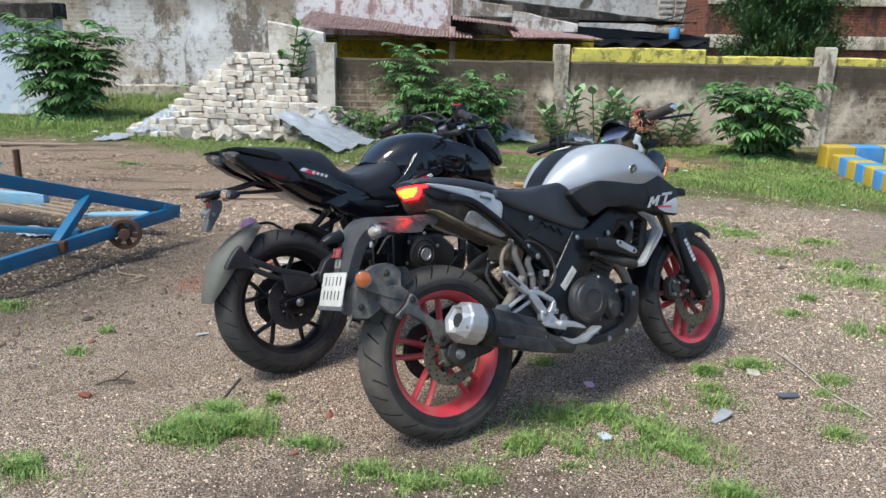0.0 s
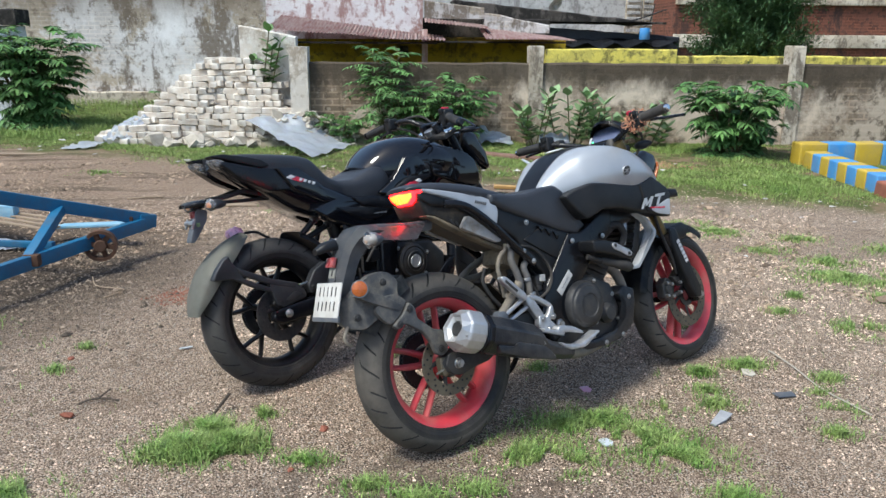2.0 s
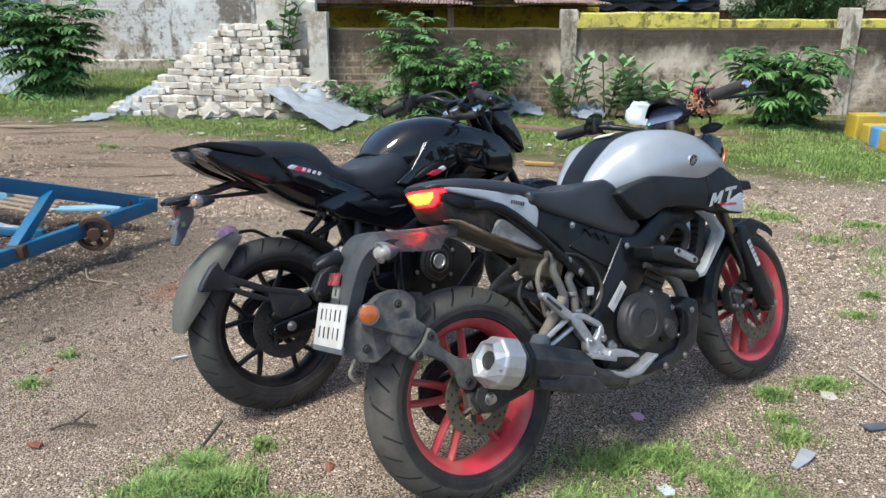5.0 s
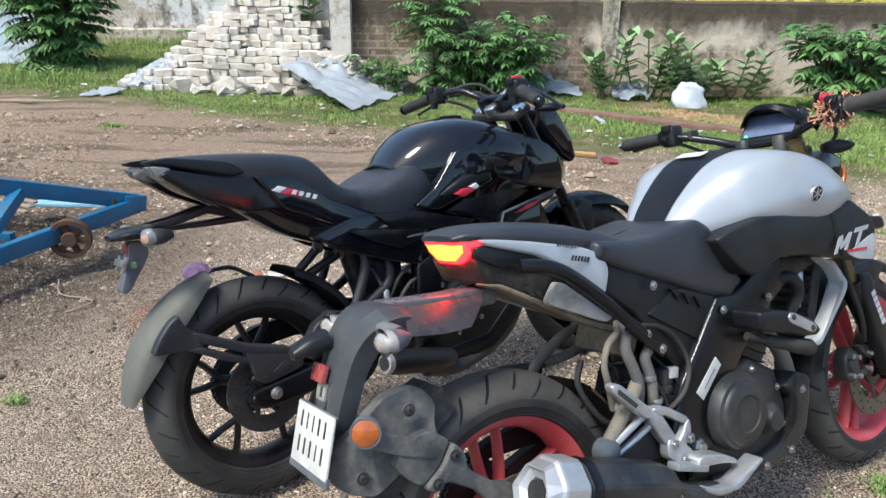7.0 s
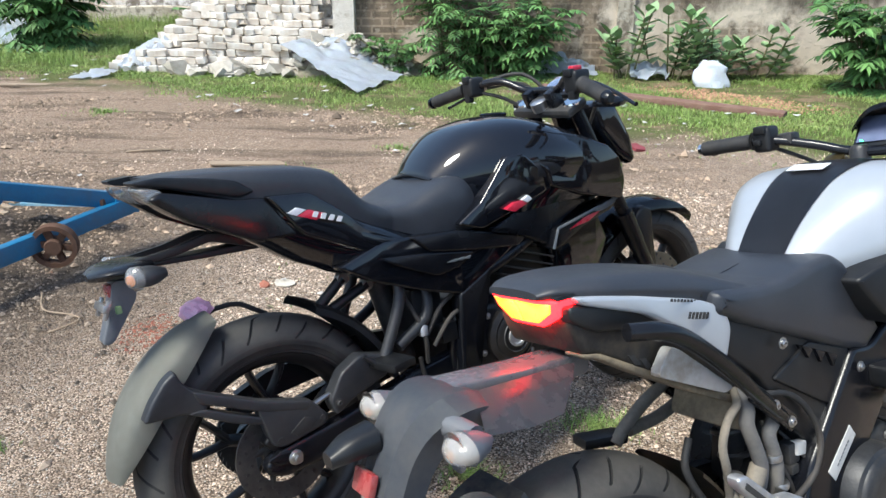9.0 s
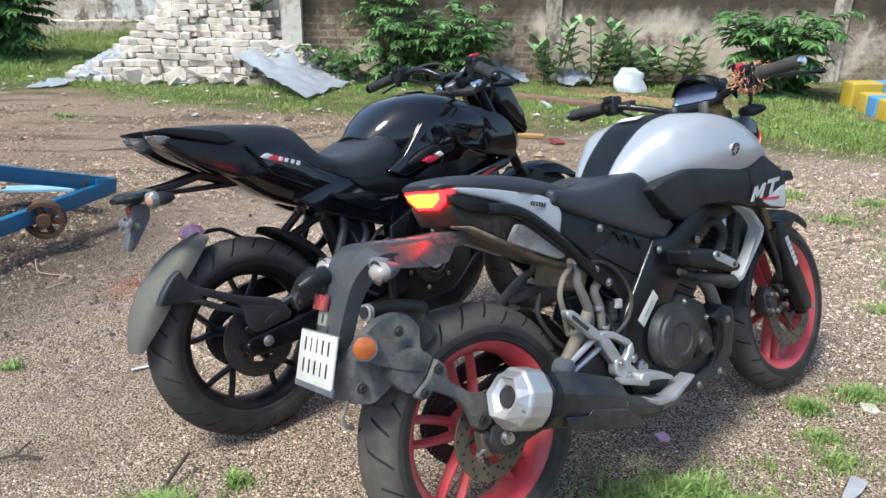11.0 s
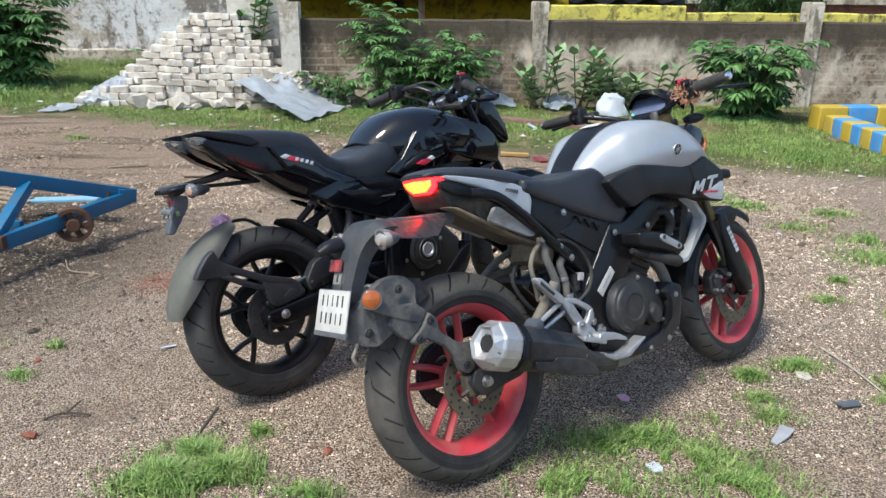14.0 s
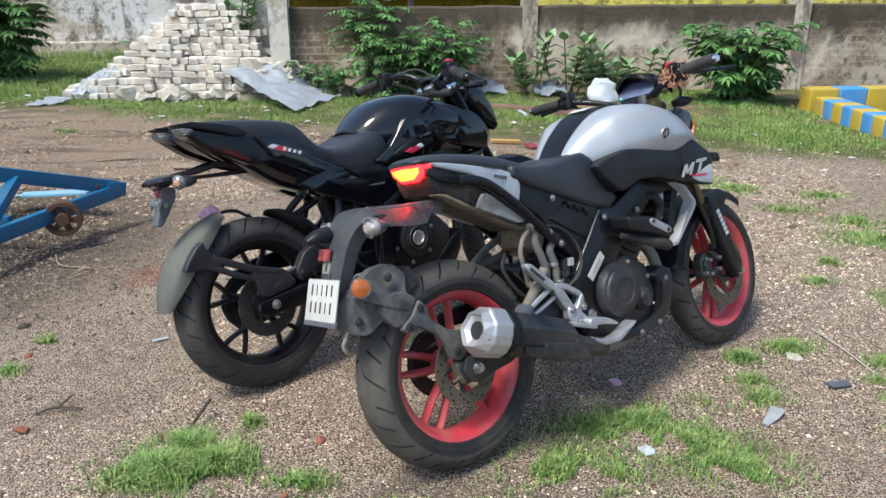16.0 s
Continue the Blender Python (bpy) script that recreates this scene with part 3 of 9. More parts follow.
def slab(poly, y0, y1, edge=0.006, round_corners=True, per=3, back=True, rise=0.0):
    """A plate with outline poly in the x-z plane, from y0 (hidden side) to y1 (shown side), its shown rim rolled over by edge.
    rise: how much the middle swells out further."""
    pts = rounded(poly, per) if round_corners else [Vector((a, b, 0)) for a, b in poly]
    s = 1 if y1 > y0 else -1
    rings = [[Vector((p.x, y0, p.y)) for p in pts]]
    for k in range(4):
        a = k / 3 * math.pi / 2
        rr = shrink(pts, edge * (1 - math.cos(a)))
        y = y1 - s * edge * (1 - math.sin(a))
        rings.append([Vector((p.x, y, p.y)) for p in rr])
    if rise:
        rr = shrink(pts, edge * 3.0)
        rings.append([Vector((p.x, y1 + s * rise, p.y)) for p in rr])
    bm = skin(rings, caps=True)
    big = [f for f in bm.faces if len(f.verts) > 4]
    bmesh.ops.triangulate(bm, faces=big)
    return bm


def bolt(r=0.008, h=0.006):
    """A domed hex-socket bolt head pointing to -y."""
    return lathe([(r * 1.5, 0.0), (r * 1.5, -h * 0.25), (r, -h * 0.3), (r * 0.95, -h * 0.8), (r * 0.75, -h), (r * 0.45, -h), (r * 0.42, -h * 0.5), (0.0, -h * 0.5)], 14)


def noise2(x, y, s=1.0, seed=0.0):
    return noise.noise(Vector((x * s + seed, y * s - seed, seed * 0.37)))


# ---- ground ----
def height(x, y):
    """Lie of the ground: level where the motorcycles stand, slightly rough elsewhere."""
    d = math.hypot(x - 0.3, y - 3.0)
    k = min(1.0, max(0.0, (d - 1.2) / 2.5))
    return k * (0.035 * noise2(x, y, 0.5, 3.1) + 0.018 * noise2(x, y, 1.9, 7.7) + 0.014 * noise2(x, y, 4.2, 2.2)) + 0.004 * noise2(x, y, 5.0, 1.3)


def turf_line(x, y):
    """Above 0 where the turf begins."""
    return y + 0.42 * x - 7.47 + 0.9 * noise2(x, y, 0.55, 5.0) + 0.35 * noise2(x, y, 2.1, 2.0)


def axis_steps(lo, hi, step, far):
    a = list(np.arange(lo, hi + 1e-6, step))
    out, s = [hi], step
    while out[-1] < far:
        s *= 1.35
        out.append(out[-1] + s)
    low, s = [lo], step
    while low[-1] > -far:
        s *= 1.35
        low.append(low[-1] - s)
    return low[::-1][:-1] + a + out[1:]


GX, GY = axis_steps(-8, 8, 0.11, 300), axis_steps(-1.0, 12.5, 0.11, 300)
gv = [(x, y, height(x, y) if abs(x) < 20 and -8 < y < 25 else 0.0) for y in GY for x in GX]
nx = len(GX)
gf = [(j * nx + i, j * nx + i + 1, (j + 1) * nx + i + 1, (j + 1) * nx + i) for j in range(len(GY) - 1) for i in range(nx - 1)]
gm = bpy.data.meshes.new("ground")
gm.from_pydata(gv, [], gf)
gm.polygons.foreach_set("use_smooth", [True] * len(gf))
gm.materials.append(M_GROUND)
ground = tagged(new("ground", gm), "brown gravel and trodden soil yard with patches of grass", "ground", kind="structure")


# ---- walls and houses round the yard ----
def slab_wall(x0, x1, y0, y1, z0, z1, wob=0.012, step=0.25, seed=0.0, slope=0.0):
    """A standing wall with a slightly uneven face and a worn top; slope lowers the top towards x1."""
    bm = bmesh.new()
    n = max(2, int((x1 - x0) / step))
    rings = []
    for i in range(n + 1):
        x = x0 + (x1 - x0) * i / n
        top = z1 - slope * i / n + wob * 1.2 * noise2(x, seed, 3.0, seed)
        d = wob * noise2(x, seed, 1.5, seed + 4)
        c = 0.02
        rings.append([Vector((x, y0 + d, z0)), Vector((x, y0 + d * 0.5, (z0 + top) / 2)), Vector((x, y0 + d, top - c)), Vector((x, y0 + c + d, top)),
                      Vector((x, y1 - c, top)), Vector((x, y1, top - c)), Vector((x, y1, z0))])
    return skin(rings)


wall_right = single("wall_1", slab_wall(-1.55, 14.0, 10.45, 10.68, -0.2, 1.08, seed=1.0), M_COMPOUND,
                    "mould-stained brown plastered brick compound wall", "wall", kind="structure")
for px, pw, pt in ((1.565, 0.19, 1.31), (5.17, 0.19, 1.33), (8.9, 0.2, 1.33)):
    bm = bmesh.new()
    rings = []
    for z, k in ((-0.2, 1.0), (0.5, 0.98), (1.05, 1.0), (pt - 0.03, 1.02), (pt - 0.012, 0.99), (pt, 0.9)):
        w, d = pw / 2 * k, 0.115 * k
        jx = 0.008 * noise2(px, z, 2.0, 3)
        rings.append([Vector((px + jx - w, 10.52 - d, z)), Vector((px + jx + w, 10.52 - d, z)), Vector((px + jx + w, 10.52 + d, z)), Vector((px + jx - w, 10.52 + d, z))])
    single("wall_post", skin(rings), M_CONCRETE, "rain-washed concrete post in the compound wall", "post", group="wall posts")
corner = single("wall_post", skin([[Vector((-1.74 + a, 10.3 + b, z)) for a, b in ((0, 0), (0.24, 0), (0.24, 0.26), (0, 0.26))] for z in (-0.2, 0.6, 1.25, 1.28)]),
                M_WHITEPAINT, "whitewashed corner post at the end of the compound wall", "post", group="wall posts")
wall_low = single("wall_2", slab_wall(-2.52, -1.74, 10.95, 11.15, -0.2, 1.56, 0.01, seed=2.0, slope=0.15), M_WHITEPAINT,
                  "white painted low wall with a sloping top", "wall", kind="structure")
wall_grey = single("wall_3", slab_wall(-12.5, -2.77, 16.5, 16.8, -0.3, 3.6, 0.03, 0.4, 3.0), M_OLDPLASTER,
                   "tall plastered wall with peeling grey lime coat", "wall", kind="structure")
ledge = single("wall_ledge", slab_wall(-7.6, -3.2, 16.28, 16.5, -0.1, 0.28, 0.02, 0.4, 4.0), M_CONCRETE, "rough plinth along the foot of the tall wall", "plinth", kind="structure")
wall_blue = single("wall_4", slab_wall(-14.0, -6.42, 12.75, 13.0, -0.3, 1.55, 0.015, 0.4, 5.0), M_BLUEWASH,
                   "bluish whitewashed wall with stained plaster", "wall", kind="structure")
cap = single("roof_edge", slab_wall(-14.0, -6.36, 12.6, 13.05, 1.56, 1.80, 0.05, 0.12, 6.0), M_DARKEAVE, "dark tiled coping on the blue-white wall", "coping", kind="structure")
pipe_bm = tube([(-2.70, 16.42, -0.1), (-2.70, 16.42, 3.5)], 0.07, 14, smooth=False)
single("rain_pipe", pipe_bm, M_WHITEPAINT, "pale rain pipe down the corner of the tall wall", "pipe")


def corrugated(x0, x1, y0, y1, z0, z1, pitch=0.058, amp=0.012, droop=0.0, back=0.0, skew=0.0):
    """A corrugated sheet that falls from the back (y1, z1) to the eave (y0, z0)."""
    n = int((x1 - x0) / pitch * 6)
    top, bot = [], []
    rings = []
    for j in range(7):
        t = j / 6
        y, z = y0 + (y1 - y0) * t, z0 + (z1 - z0) * t
        row = []
        for i in range(n + 1):
            x = x0 + (x1 - x0) * i / n
            row.append(Vector((x + skew * t, y + 0.03 * noise2(x, t, 1.5, 9) * (1 - t), z - (droop + (back - droop) * t) * (x - x0) / (x1 - x0) + amp * math.sin(2 * math.pi * x / pitch) + 0.02 * noise2(x, y, 1.2, 8))))
        rings.append(row)
    bm = skin(rings, closed=False, caps=False)
    bmesh.ops.solidify(bm, geom=bm.faces[:], thickness=0.004)
    return bm


# the long low house behind the compound wall
house = thing("low_house", "long yellow house with whitewashed parapets and rusty red sheet eaves", "house")
# the wall's yellow is darkened for the shade under the eaves
part("wall", slab_wall(-2.75, 2.7, 14.2, 14.5, -0.2, 1.42, 0.01, seed=11.0), M_YELLOWWALL, house, "ochre yellow wall, its colour darkened for the shade of the eaves")
part("parapet", slab_wall(-2.7, 0.07, 14.0, 14.3, 1.38, 3.2, 0.02, seed=12.0), M_WHITEWASH, house, "whitewashed parapet with flaking red paint")
part("parapet", slab_wall(0.1, 1.17, 14.02, 14.3, 1.74, 2.05, 0.02, seed=13.0, slope=0.12), M_OLDPLASTER, house, "mouldy parapet")
part("parapet", slab_wall(1.17, 2.36, 14.04, 14.3, 1.50, 1.86, 0.02, seed=14.0, slope=0.22), M_OLDPLASTER, house, "mouldy parapet")
part("porch_pillar", box(0.10, 0.12, 1.7, 0.01, (0.10, 13.6, 0.70)), M_REDSHEET, house, "dark red porch pillar")
# the dark inside of the vent is a near-black block
part("window", box(0.16, 0.05, 0.2, 0.008, (-0.27, 14.17, 1.16)), M_DARKEAVE, house, "small vent opening drawn as a dark block")
part("eave_roof", corrugated(-2.45, 0.42, 12.5, 14.1, 1.525, 1.80, droop=0.17, back=0.36), M_REDSHEET, house, "faded red corrugated eave sheet")
part("eave_roof", corrugated(0.10, 1.20, 13.2, 14.1, 1.66, 1.76, droop=0.09, back=0.13), M_REDSHEET, house, "faded red corrugated eave sheet")
part("eave_roof", corrugated(1.06, 2.55, 12.5, 14.1, 1.40, 1.60, droop=0.02, back=0.16), M_REDSHEET, house, "faded red corrugated eave sheet")
# soffits and recess wall carry the shade under the eaves as dark colour
part("soffit", box(2.8, 1.3, 0.03, 0.005, (-1.1, 13.45, 1.32)), M_DARKEAVE, house, "underside of the eave with its shade in the dark colour")
part("recess", slab_wall(-0.1, 2.45, 14.52, 14.62, 1.3, 1.76, 0.01, seed=21.0), M_DARKEAVE, house, "shade of the recess under the eave, drawn as a dark wall")
part("soffit", box(2.5, 1.0, 0.03, 0.005, (1.35, 13.65, 1.34)), M_DARKEAVE, house, "underside of the eave with its shade in the dark colour")

dark_house = thing("far_roof", "low roof with mould-blackened concrete eaves", "building")
part("roof_slab", slab_wall(0.7, 5.0, 15.6, 18.0, 1.74, 2.14, 0.02, seed=15.0, slope=0.42), M_DARKEAVE, dark_house)
# solid black block that stands in for the shade below the slab
part("recess_shade", slab_wall(0.7, 5.4, 15.9, 17.8, 1.10, 1.76, 0.02, seed=16.0, slope=0.3), M_DARKFAB, dark_house, "shade of the recess under the slab, drawn as a black block")
tarp_bm = bmesh.new()
rows = []
for j in range(9):
    rows.append([Vector((2.7 + 2.4 * i / 24, 15.0 + 0.12 * j, 1.36 + 0.05 * j / 8 + 0.07 * noise2(i * 0.4, j * 0.5, 1.0, 2) - 0.10 * abs(math.sin(i * 0.55)) * (1 - j / 8))) for i in range(25)])
tarp_bm = skin(rows, closed=False, caps=False)
bmesh.ops.solidify(tarp_bm, geom=tarp_bm.faces[:], thickness=0.01)
part("awning", tarp_bm, M_DARKFAB, dark_house, "sagging black tarpaulin awning")
part("water_drum", lathe([(0.09, 0), (0.10, 0.02), (0.10, 0.2), (0.09, 0.22), (0.0, 0.22)], 20, axis="z"), M_KERBBLUE, dark_house, "blue plastic drum").location = (4.45, 15.2, 1.40)
part("back_wall", slab_wall(2.4, 5.3, 16.6, 16.8, -0.2, 1.45, seed=29.0), M_DARKEAVE, dark_house)

single("parapet_wall", slab_wall(2.05, 4.2, 12.5, 12.7, -0.2, 1.25, 0.015, seed=17.0), M_YELLOWBRIGHT, "bright yellow parapet with black mould patches", "wall", kind="structure")
single("parapet_wall", slab_wall(4.2, 13.0, 12.56, 12.74, -0.2, 1.15, 0.015, seed=18.0), M_YELLOWBRIGHT, "mouldy yellow parapet behind the tree", "wall", kind="structure")

grey = thing("grey_house", "grey rendered town house with balcony and shutters", "building")
part("wall", slab_wall(-1.5, 8.4, 25.0, 27.0, -0.3, 7.0, 0.01, 0.6, 19.0), M_GREYHOUSE, grey)
part("pillar", box(0.45, 0.4, 7.4, 0.03, (8.1, 24.85, 3.4)), M_CONCRETE, grey, "concrete corner pillar")
for wx, wz, ww, wh in ((6.95, 2.15, 0.5, 1.1), (7.45, 2.15, 0.4, 1.1), (5.6, 3.4, 0.9, 1.0)):
    win = part("window", box(ww, 0.08, wh, 0.01, (wx, 24.97, wz)), M_CONCRETE, grey, "grey louvred shutter")
    for k in range(6):
        part("slat", box(ww * 0.86, 0.03, wh * 0.09, 0.006, (wx, 24.915, wz - wh * 0.42 + wh * 0.165 * k)), M_GREYHOUSE, win)
part("balcony", box(2.9, 1.0, 0.12, 0.02, (6.6, 24.5, 1.42)), M_CONCRETE, grey, "balcony slab")
part("cable", join(tube([(3.0, 20.0, 2.05), (4.2, 20.0, 1.80), (5.4, 20.0, 1.85), (6.4, 20.0, 2.15)], 0.02, 6), tube([(5.7, 20.0, 1.3), (5.75, 20, 1.6), (6.0, 20, 1.85), (6.1, 20, 2.3)], 0.015, 6)),
       M_INK, grey, "sagging black cable")
dish = part("satellite_dish", moved(lathe([(0.0, 0.06), (0.12, 0.04), (0.22, 0.0), (0.235, -0.02), (0.21, 0.0), (0.11, 0.05), (0.0, 0.07)], 24, axis="z"), pose(4.35, 24.6, 2.45, -50, 0, 30)), M_GREYHOUSE, grey, "small grey satellite dish")
part("mast", tube([(4.35, 24.6, 2.4), (4.35, 25.05, 2.2)], 0.02, 8, smooth=False), M_STEEL, dish)

brick_house = thing("brick_house", "unplastered red brick house with grey concrete bands", "building")
part("wall", slab_wall(7.3, 26.0, 22.0, 24.0, -0.3, 7.5, 0.01, 0.8, 20.0), M_BRICKHOUSE, brick_house)
part("band", box(19.0, 0.14, 0.36, 0.02, (16.8, 21.95, 1.38)), M_CONCRETE, brick_house, "grey concrete plinth band")
part("band", box(19.0, 0.16, 0.22, 0.02, (16.8, 21.94, 2.48)), M_CONCRETE, brick_house, "grey concrete lintel band")

# plain walls that close the yard at the sides and behind the camera
for i, (x0, x1, y0, y1) in enumerate(((-14.3, -14.0, -12.0, 17.0), (14.0, 14.3, -12.0, 13.0), (-14.0, 14.0, -12.3, -12.0))):
    b = box(x1 - x0, y1 - y0, 2.3, 0.03, ((x0 + x1) / 2, (y0 + y1) / 2, 0.95))
    single("wall_%d" % (5 + i), b, M_COMPOUND, "plain plastered yard wall", "wall", kind="structure")


# ---- blue cart frame ----
def bar(a, b, w, h, bevel=0.006, up=(0, 0, 1)):
    """A channel-like bar from a to b."""
    a, b = Vector(a), Vector(b)
    d = b - a
    m = Matrix.Translation((a + b) / 2) @ d.to_track_quat("X", "Z").to_matrix().to_4x4()
    return moved(box(d.length, w, h, bevel), m)


def iron_wheel(r=0.118, w=0.045):
    rim = lathe([(r, -w / 2), (r, w / 2), (r - 0.02, w / 2), (r - 0.022, 0.008), (r - 0.022, -0.008), (r - 0.02, -w / 2)], 40, closed=True)
    hub = lathe([(0.0, -w * 0.7), (0.032, -w * 0.7), (0.036, -w * 0.6), (0.036, w * 0.6), (0.0, w * 0.6)], 20)
    spokes = [moved(box(r - 0.05, 0.020, 0.030, 0.004, ((r - 0.05) / 2 + 0.03, 0, 0)), pose(0, 0, 0, 0, 60 * k + 12, 0)) for k in range(6)]
    return rim, hub, spokes


cart = thing("cart", "blue painted iron hand cart frame with small spoked wheels", "cart")
TIP = Vector((-1.83, 4.90, 0.24))
part("frame_beam", bar((-3.04, 3.557, 0.827), TIP, 0.045, 0.078), M_BLUE, cart, "rising blue upper beam")
part("frame_beam", bar((-2.76, 2.91, 0.145), TIP + Vector((0.0, 0.0, -0.02)), 0.045, 0.08), M_BLUE, cart, "level blue lower beam")
part("brace", bar((-2.195, 4.49, 0.40), (-2.215, 4.08, 0.20), 0.055, 0.055), M_BLUE, cart)
part("brace", bar((-2.80, 3.82, 0.70), (-2.52, 3.43, 0.185), 0.055, 0.055), M_BLUE, cart)
part("tip_plate", bar((-1.875, 4.84, 0.245), (-1.80, 4.925, 0.225), 0.055, 0.085), M_BLUE, cart)
part("weld_patch", box(0.05, 0.04, 0.06, 0.012, (-1.915, 4.80, 0.255)), M_RUST, cart, "rusty weld")
part("weld_patch", box(0.09, 0.05, 0.07, 0.012, (-2.20, 4.10, 0.20)), M_RUST, cart, "rusty weld")
part("shelf_board", bar((-2.62, 5.28, 0.10), (-2.06, 5.09, 0.165), 0.10, 0.02), M_PALEBLUE, cart, "faded pale blue board")
part("shelf_board", bar((-3.6, 5.42, 0.22), (-2.86, 5.25, 0.21), 0.06, 0.085), M_PALEBLUE, cart, "faded pale blue board")
for k in range(4):
    part("slat", bar((-3.7, 5.55 + 0.05 * k, 0.165 + 0.012 * k), (-2.45, 4.92 + 0.05 * k, 0.16 + 0.012 * k), 0.03, 0.012, 0.003), M_WOOD, cart, "bare wooden slat")
part("tie_rod", bar((-3.05, 4.62, 0.17), (-2.24, 4.45, 0.19), 0.035, 0.04), M_BLUE, cart)
for wx, wy, rz in ((-1.972, 4.465, 14),):
    rim_b, hub_b, spokes_b = iron_wheel(0.095, 0.05)
    wheel_ob = part("wheel", rim_b, M_RUST, cart, "rusty spoked iron wheel")
    part("hub", hub_b, M_RUST, wheel_ob)
    for sb in spokes_b:
        part("spoke", sb, M_RUST, wheel_ob)
    wheel_ob.location, wheel_ob.rotation_euler = (wx, wy, 0.183), (0, 0, radians(rz))
part("axle", bar((-1.965, 4.44, 0.183), (-2.07, 4.80, 0.183), 0.03, 0.03), M_RUST, cart)
single("iron_stake", tube([(-3.6, 6.22, -0.05), (-3.6, 6.23, 0.42)], 0.028, 8, smooth=False), M_RUST, "rusty iron stake standing in the soil", "stake")
part("side_board", bar((-2.50, 4.155, 0.648), (-2.85, 3.765, 0.81), 0.03, 0.06), M_PALEBLUE, cart, "pale blue board standing on the frame")


# ---- striped kerb of the flower bed ----
def kerb_run(x0, y0, x1, y1, n, w, h, start, long_cols, name, label):
    th = thing(name, label, "kerb")
    a, b = Vector((x0, y0, 0)), Vector((x1, y1, 0))
    d = (b - a) / n
    ang = math.degrees(math.atan2(d.y, d.x))
    for i in range(n):
        c = a + d * (i + 0.5)
        bm = box(d.length - 0.002, w, h, 0.022, (0, 0, 0), 3)
        o = part("kerb_stone", moved(bm, pose(c.x, c.y, h / 2 - 0.03, 0, 0, ang)), (M_YELLOW, M_KERBBLUE)[(i + start) % 2], th)
    return th


kerb_run(4.50, 8.42, 4.39, 6.85, 8, 0.24, 0.215, 0, 0, "striped_kerb", "kerb painted in yellow and blue stripes beside the grass")
kerb_run(4.39, 8.66, 7.4, 8.76, 9, 0.22, 0.28, 0, 0, "striped_kerb", "low wall painted in broad yellow and blue blocks")
single("broken_kerb_end", warped(box(0.34, 0.22, 0.2, 0.03, (4.38, 6.68, 0.05), 3), lambda c: c + Vector((0.02 * noise2(c.x, c.z, 20, 1), 0.02 * noise2(c.y, c.z, 20, 2), 0.02 * noise2(c.x, c.y, 20, 3)))),
       M_REDBRICK, "crumbled red brick end of the painted kerb", "rubble")


# ---- wheels ----
def tyre_mesh(R, hw, bead, pattern=1):
    """A road tyre with slanting grooves cut into its tread; the mesh is sheared along the grooves."""
    half = [(bead, hw * 0.74), (bead + 0.016, hw * 0.92), (R - 0.056, hw * 1.0), (R - 0.042, hw * 0.975), (R - 0.028, hw * 0.87), (R - 0.0135, hw * 0.65), (R - 0.004, hw * 0.36), (R, 0.0)]
    wall = [Vector((bead + a, hw * b, 0)) for a, b in ((0.0, 0.74), (0.006, 0.87), (0.0075, 0.905), (0.0125, 0.915), (0.014, 0.940), (0.024, 0.972), (0.0255, 0.990), (0.029, 0.992))]
    tread = spline([(a, b, 0) for a, b in half[2:]], 7)
    n1 = len(wall)
    prof = [(p.x, p.y, 1.0) for p in wall] + [(p.x, p.y, 1 - i / (len(tread) - 1)) for i, p in enumerate(tread)]
    prof = prof + [(a, -b, q) for a, b, q in prof[-2::-1]]
    count, per, wide, slope = (27, 18, 2, 0.95) if pattern == 1 else (24, 18, 2, 0.8)
    seg = count * per
    spans = ((0.06, 0.80), (0.36, 0.90), (0.16, 0.64)) if pattern == 1 else ((0.18, 0.70), (0.45, 0.95), (0.18, 0.60))
    verts, n = [], len(prof)
    cut = set()
    for k in range(seg):
        lane, step = (k // per) % 3, k % per
        for r, y, q in prof:
            th = 2 * math.pi * k / seg + 2 * math.pi / count * slope * q ** 1.2 + (math.pi / count if y < 0 else 0.0) * min(1.0, q * 6)
            lo, hi = spans[lane]
            if step <= wide and lo < q < hi:
                if 0 < step < wide or wide < 2:
                    r -= 0.005
                cut.add(len(verts))
            verts.append((r * math.cos(th), y, r * math.sin(th)))
    bm = bmesh.new()
    vs = [bm.verts.new(v) for v in verts]
    for k in range(seg):
        a, b = k * n, ((k + 1) % seg) * n
        for i in range(n - 1):
            f = (a + i, a + i + 1, b + i + 1, b + i)
            face = bm.faces.new([vs[j] for j in f])
            # groove faces get the blackened material, which deepens their shade
            if all(j in cut for j in f):
                face.material_index = 1
            elif prof[i][2] > 0.93 and prof[i + 1][2] > 0.93:
                face.material_index = 2
    return bm


def rim_mesh(r, hw):
    p = [(r - 0.012, -hw), (r, -hw - 0.002), (r + 0.001, -hw + 0.005), (r - 0.016, -hw + 0.011), (r - 0.026, -hw * 0.5), (r - 0.03, 0), (r - 0.026, hw * 0.5), (r - 0.016, hw - 0.011),
         (r + 0.001, hw - 0.005), (r, hw + 0.002), (r - 0.012, hw), (r - 0.022, hw - 0.006), (r - 0.036, hw * 0.55), (r - 0.042, 0), (r - 0.036, -hw * 0.55), (r - 0.022, -hw + 0.006)]
    return lathe(p, 96, closed=True)


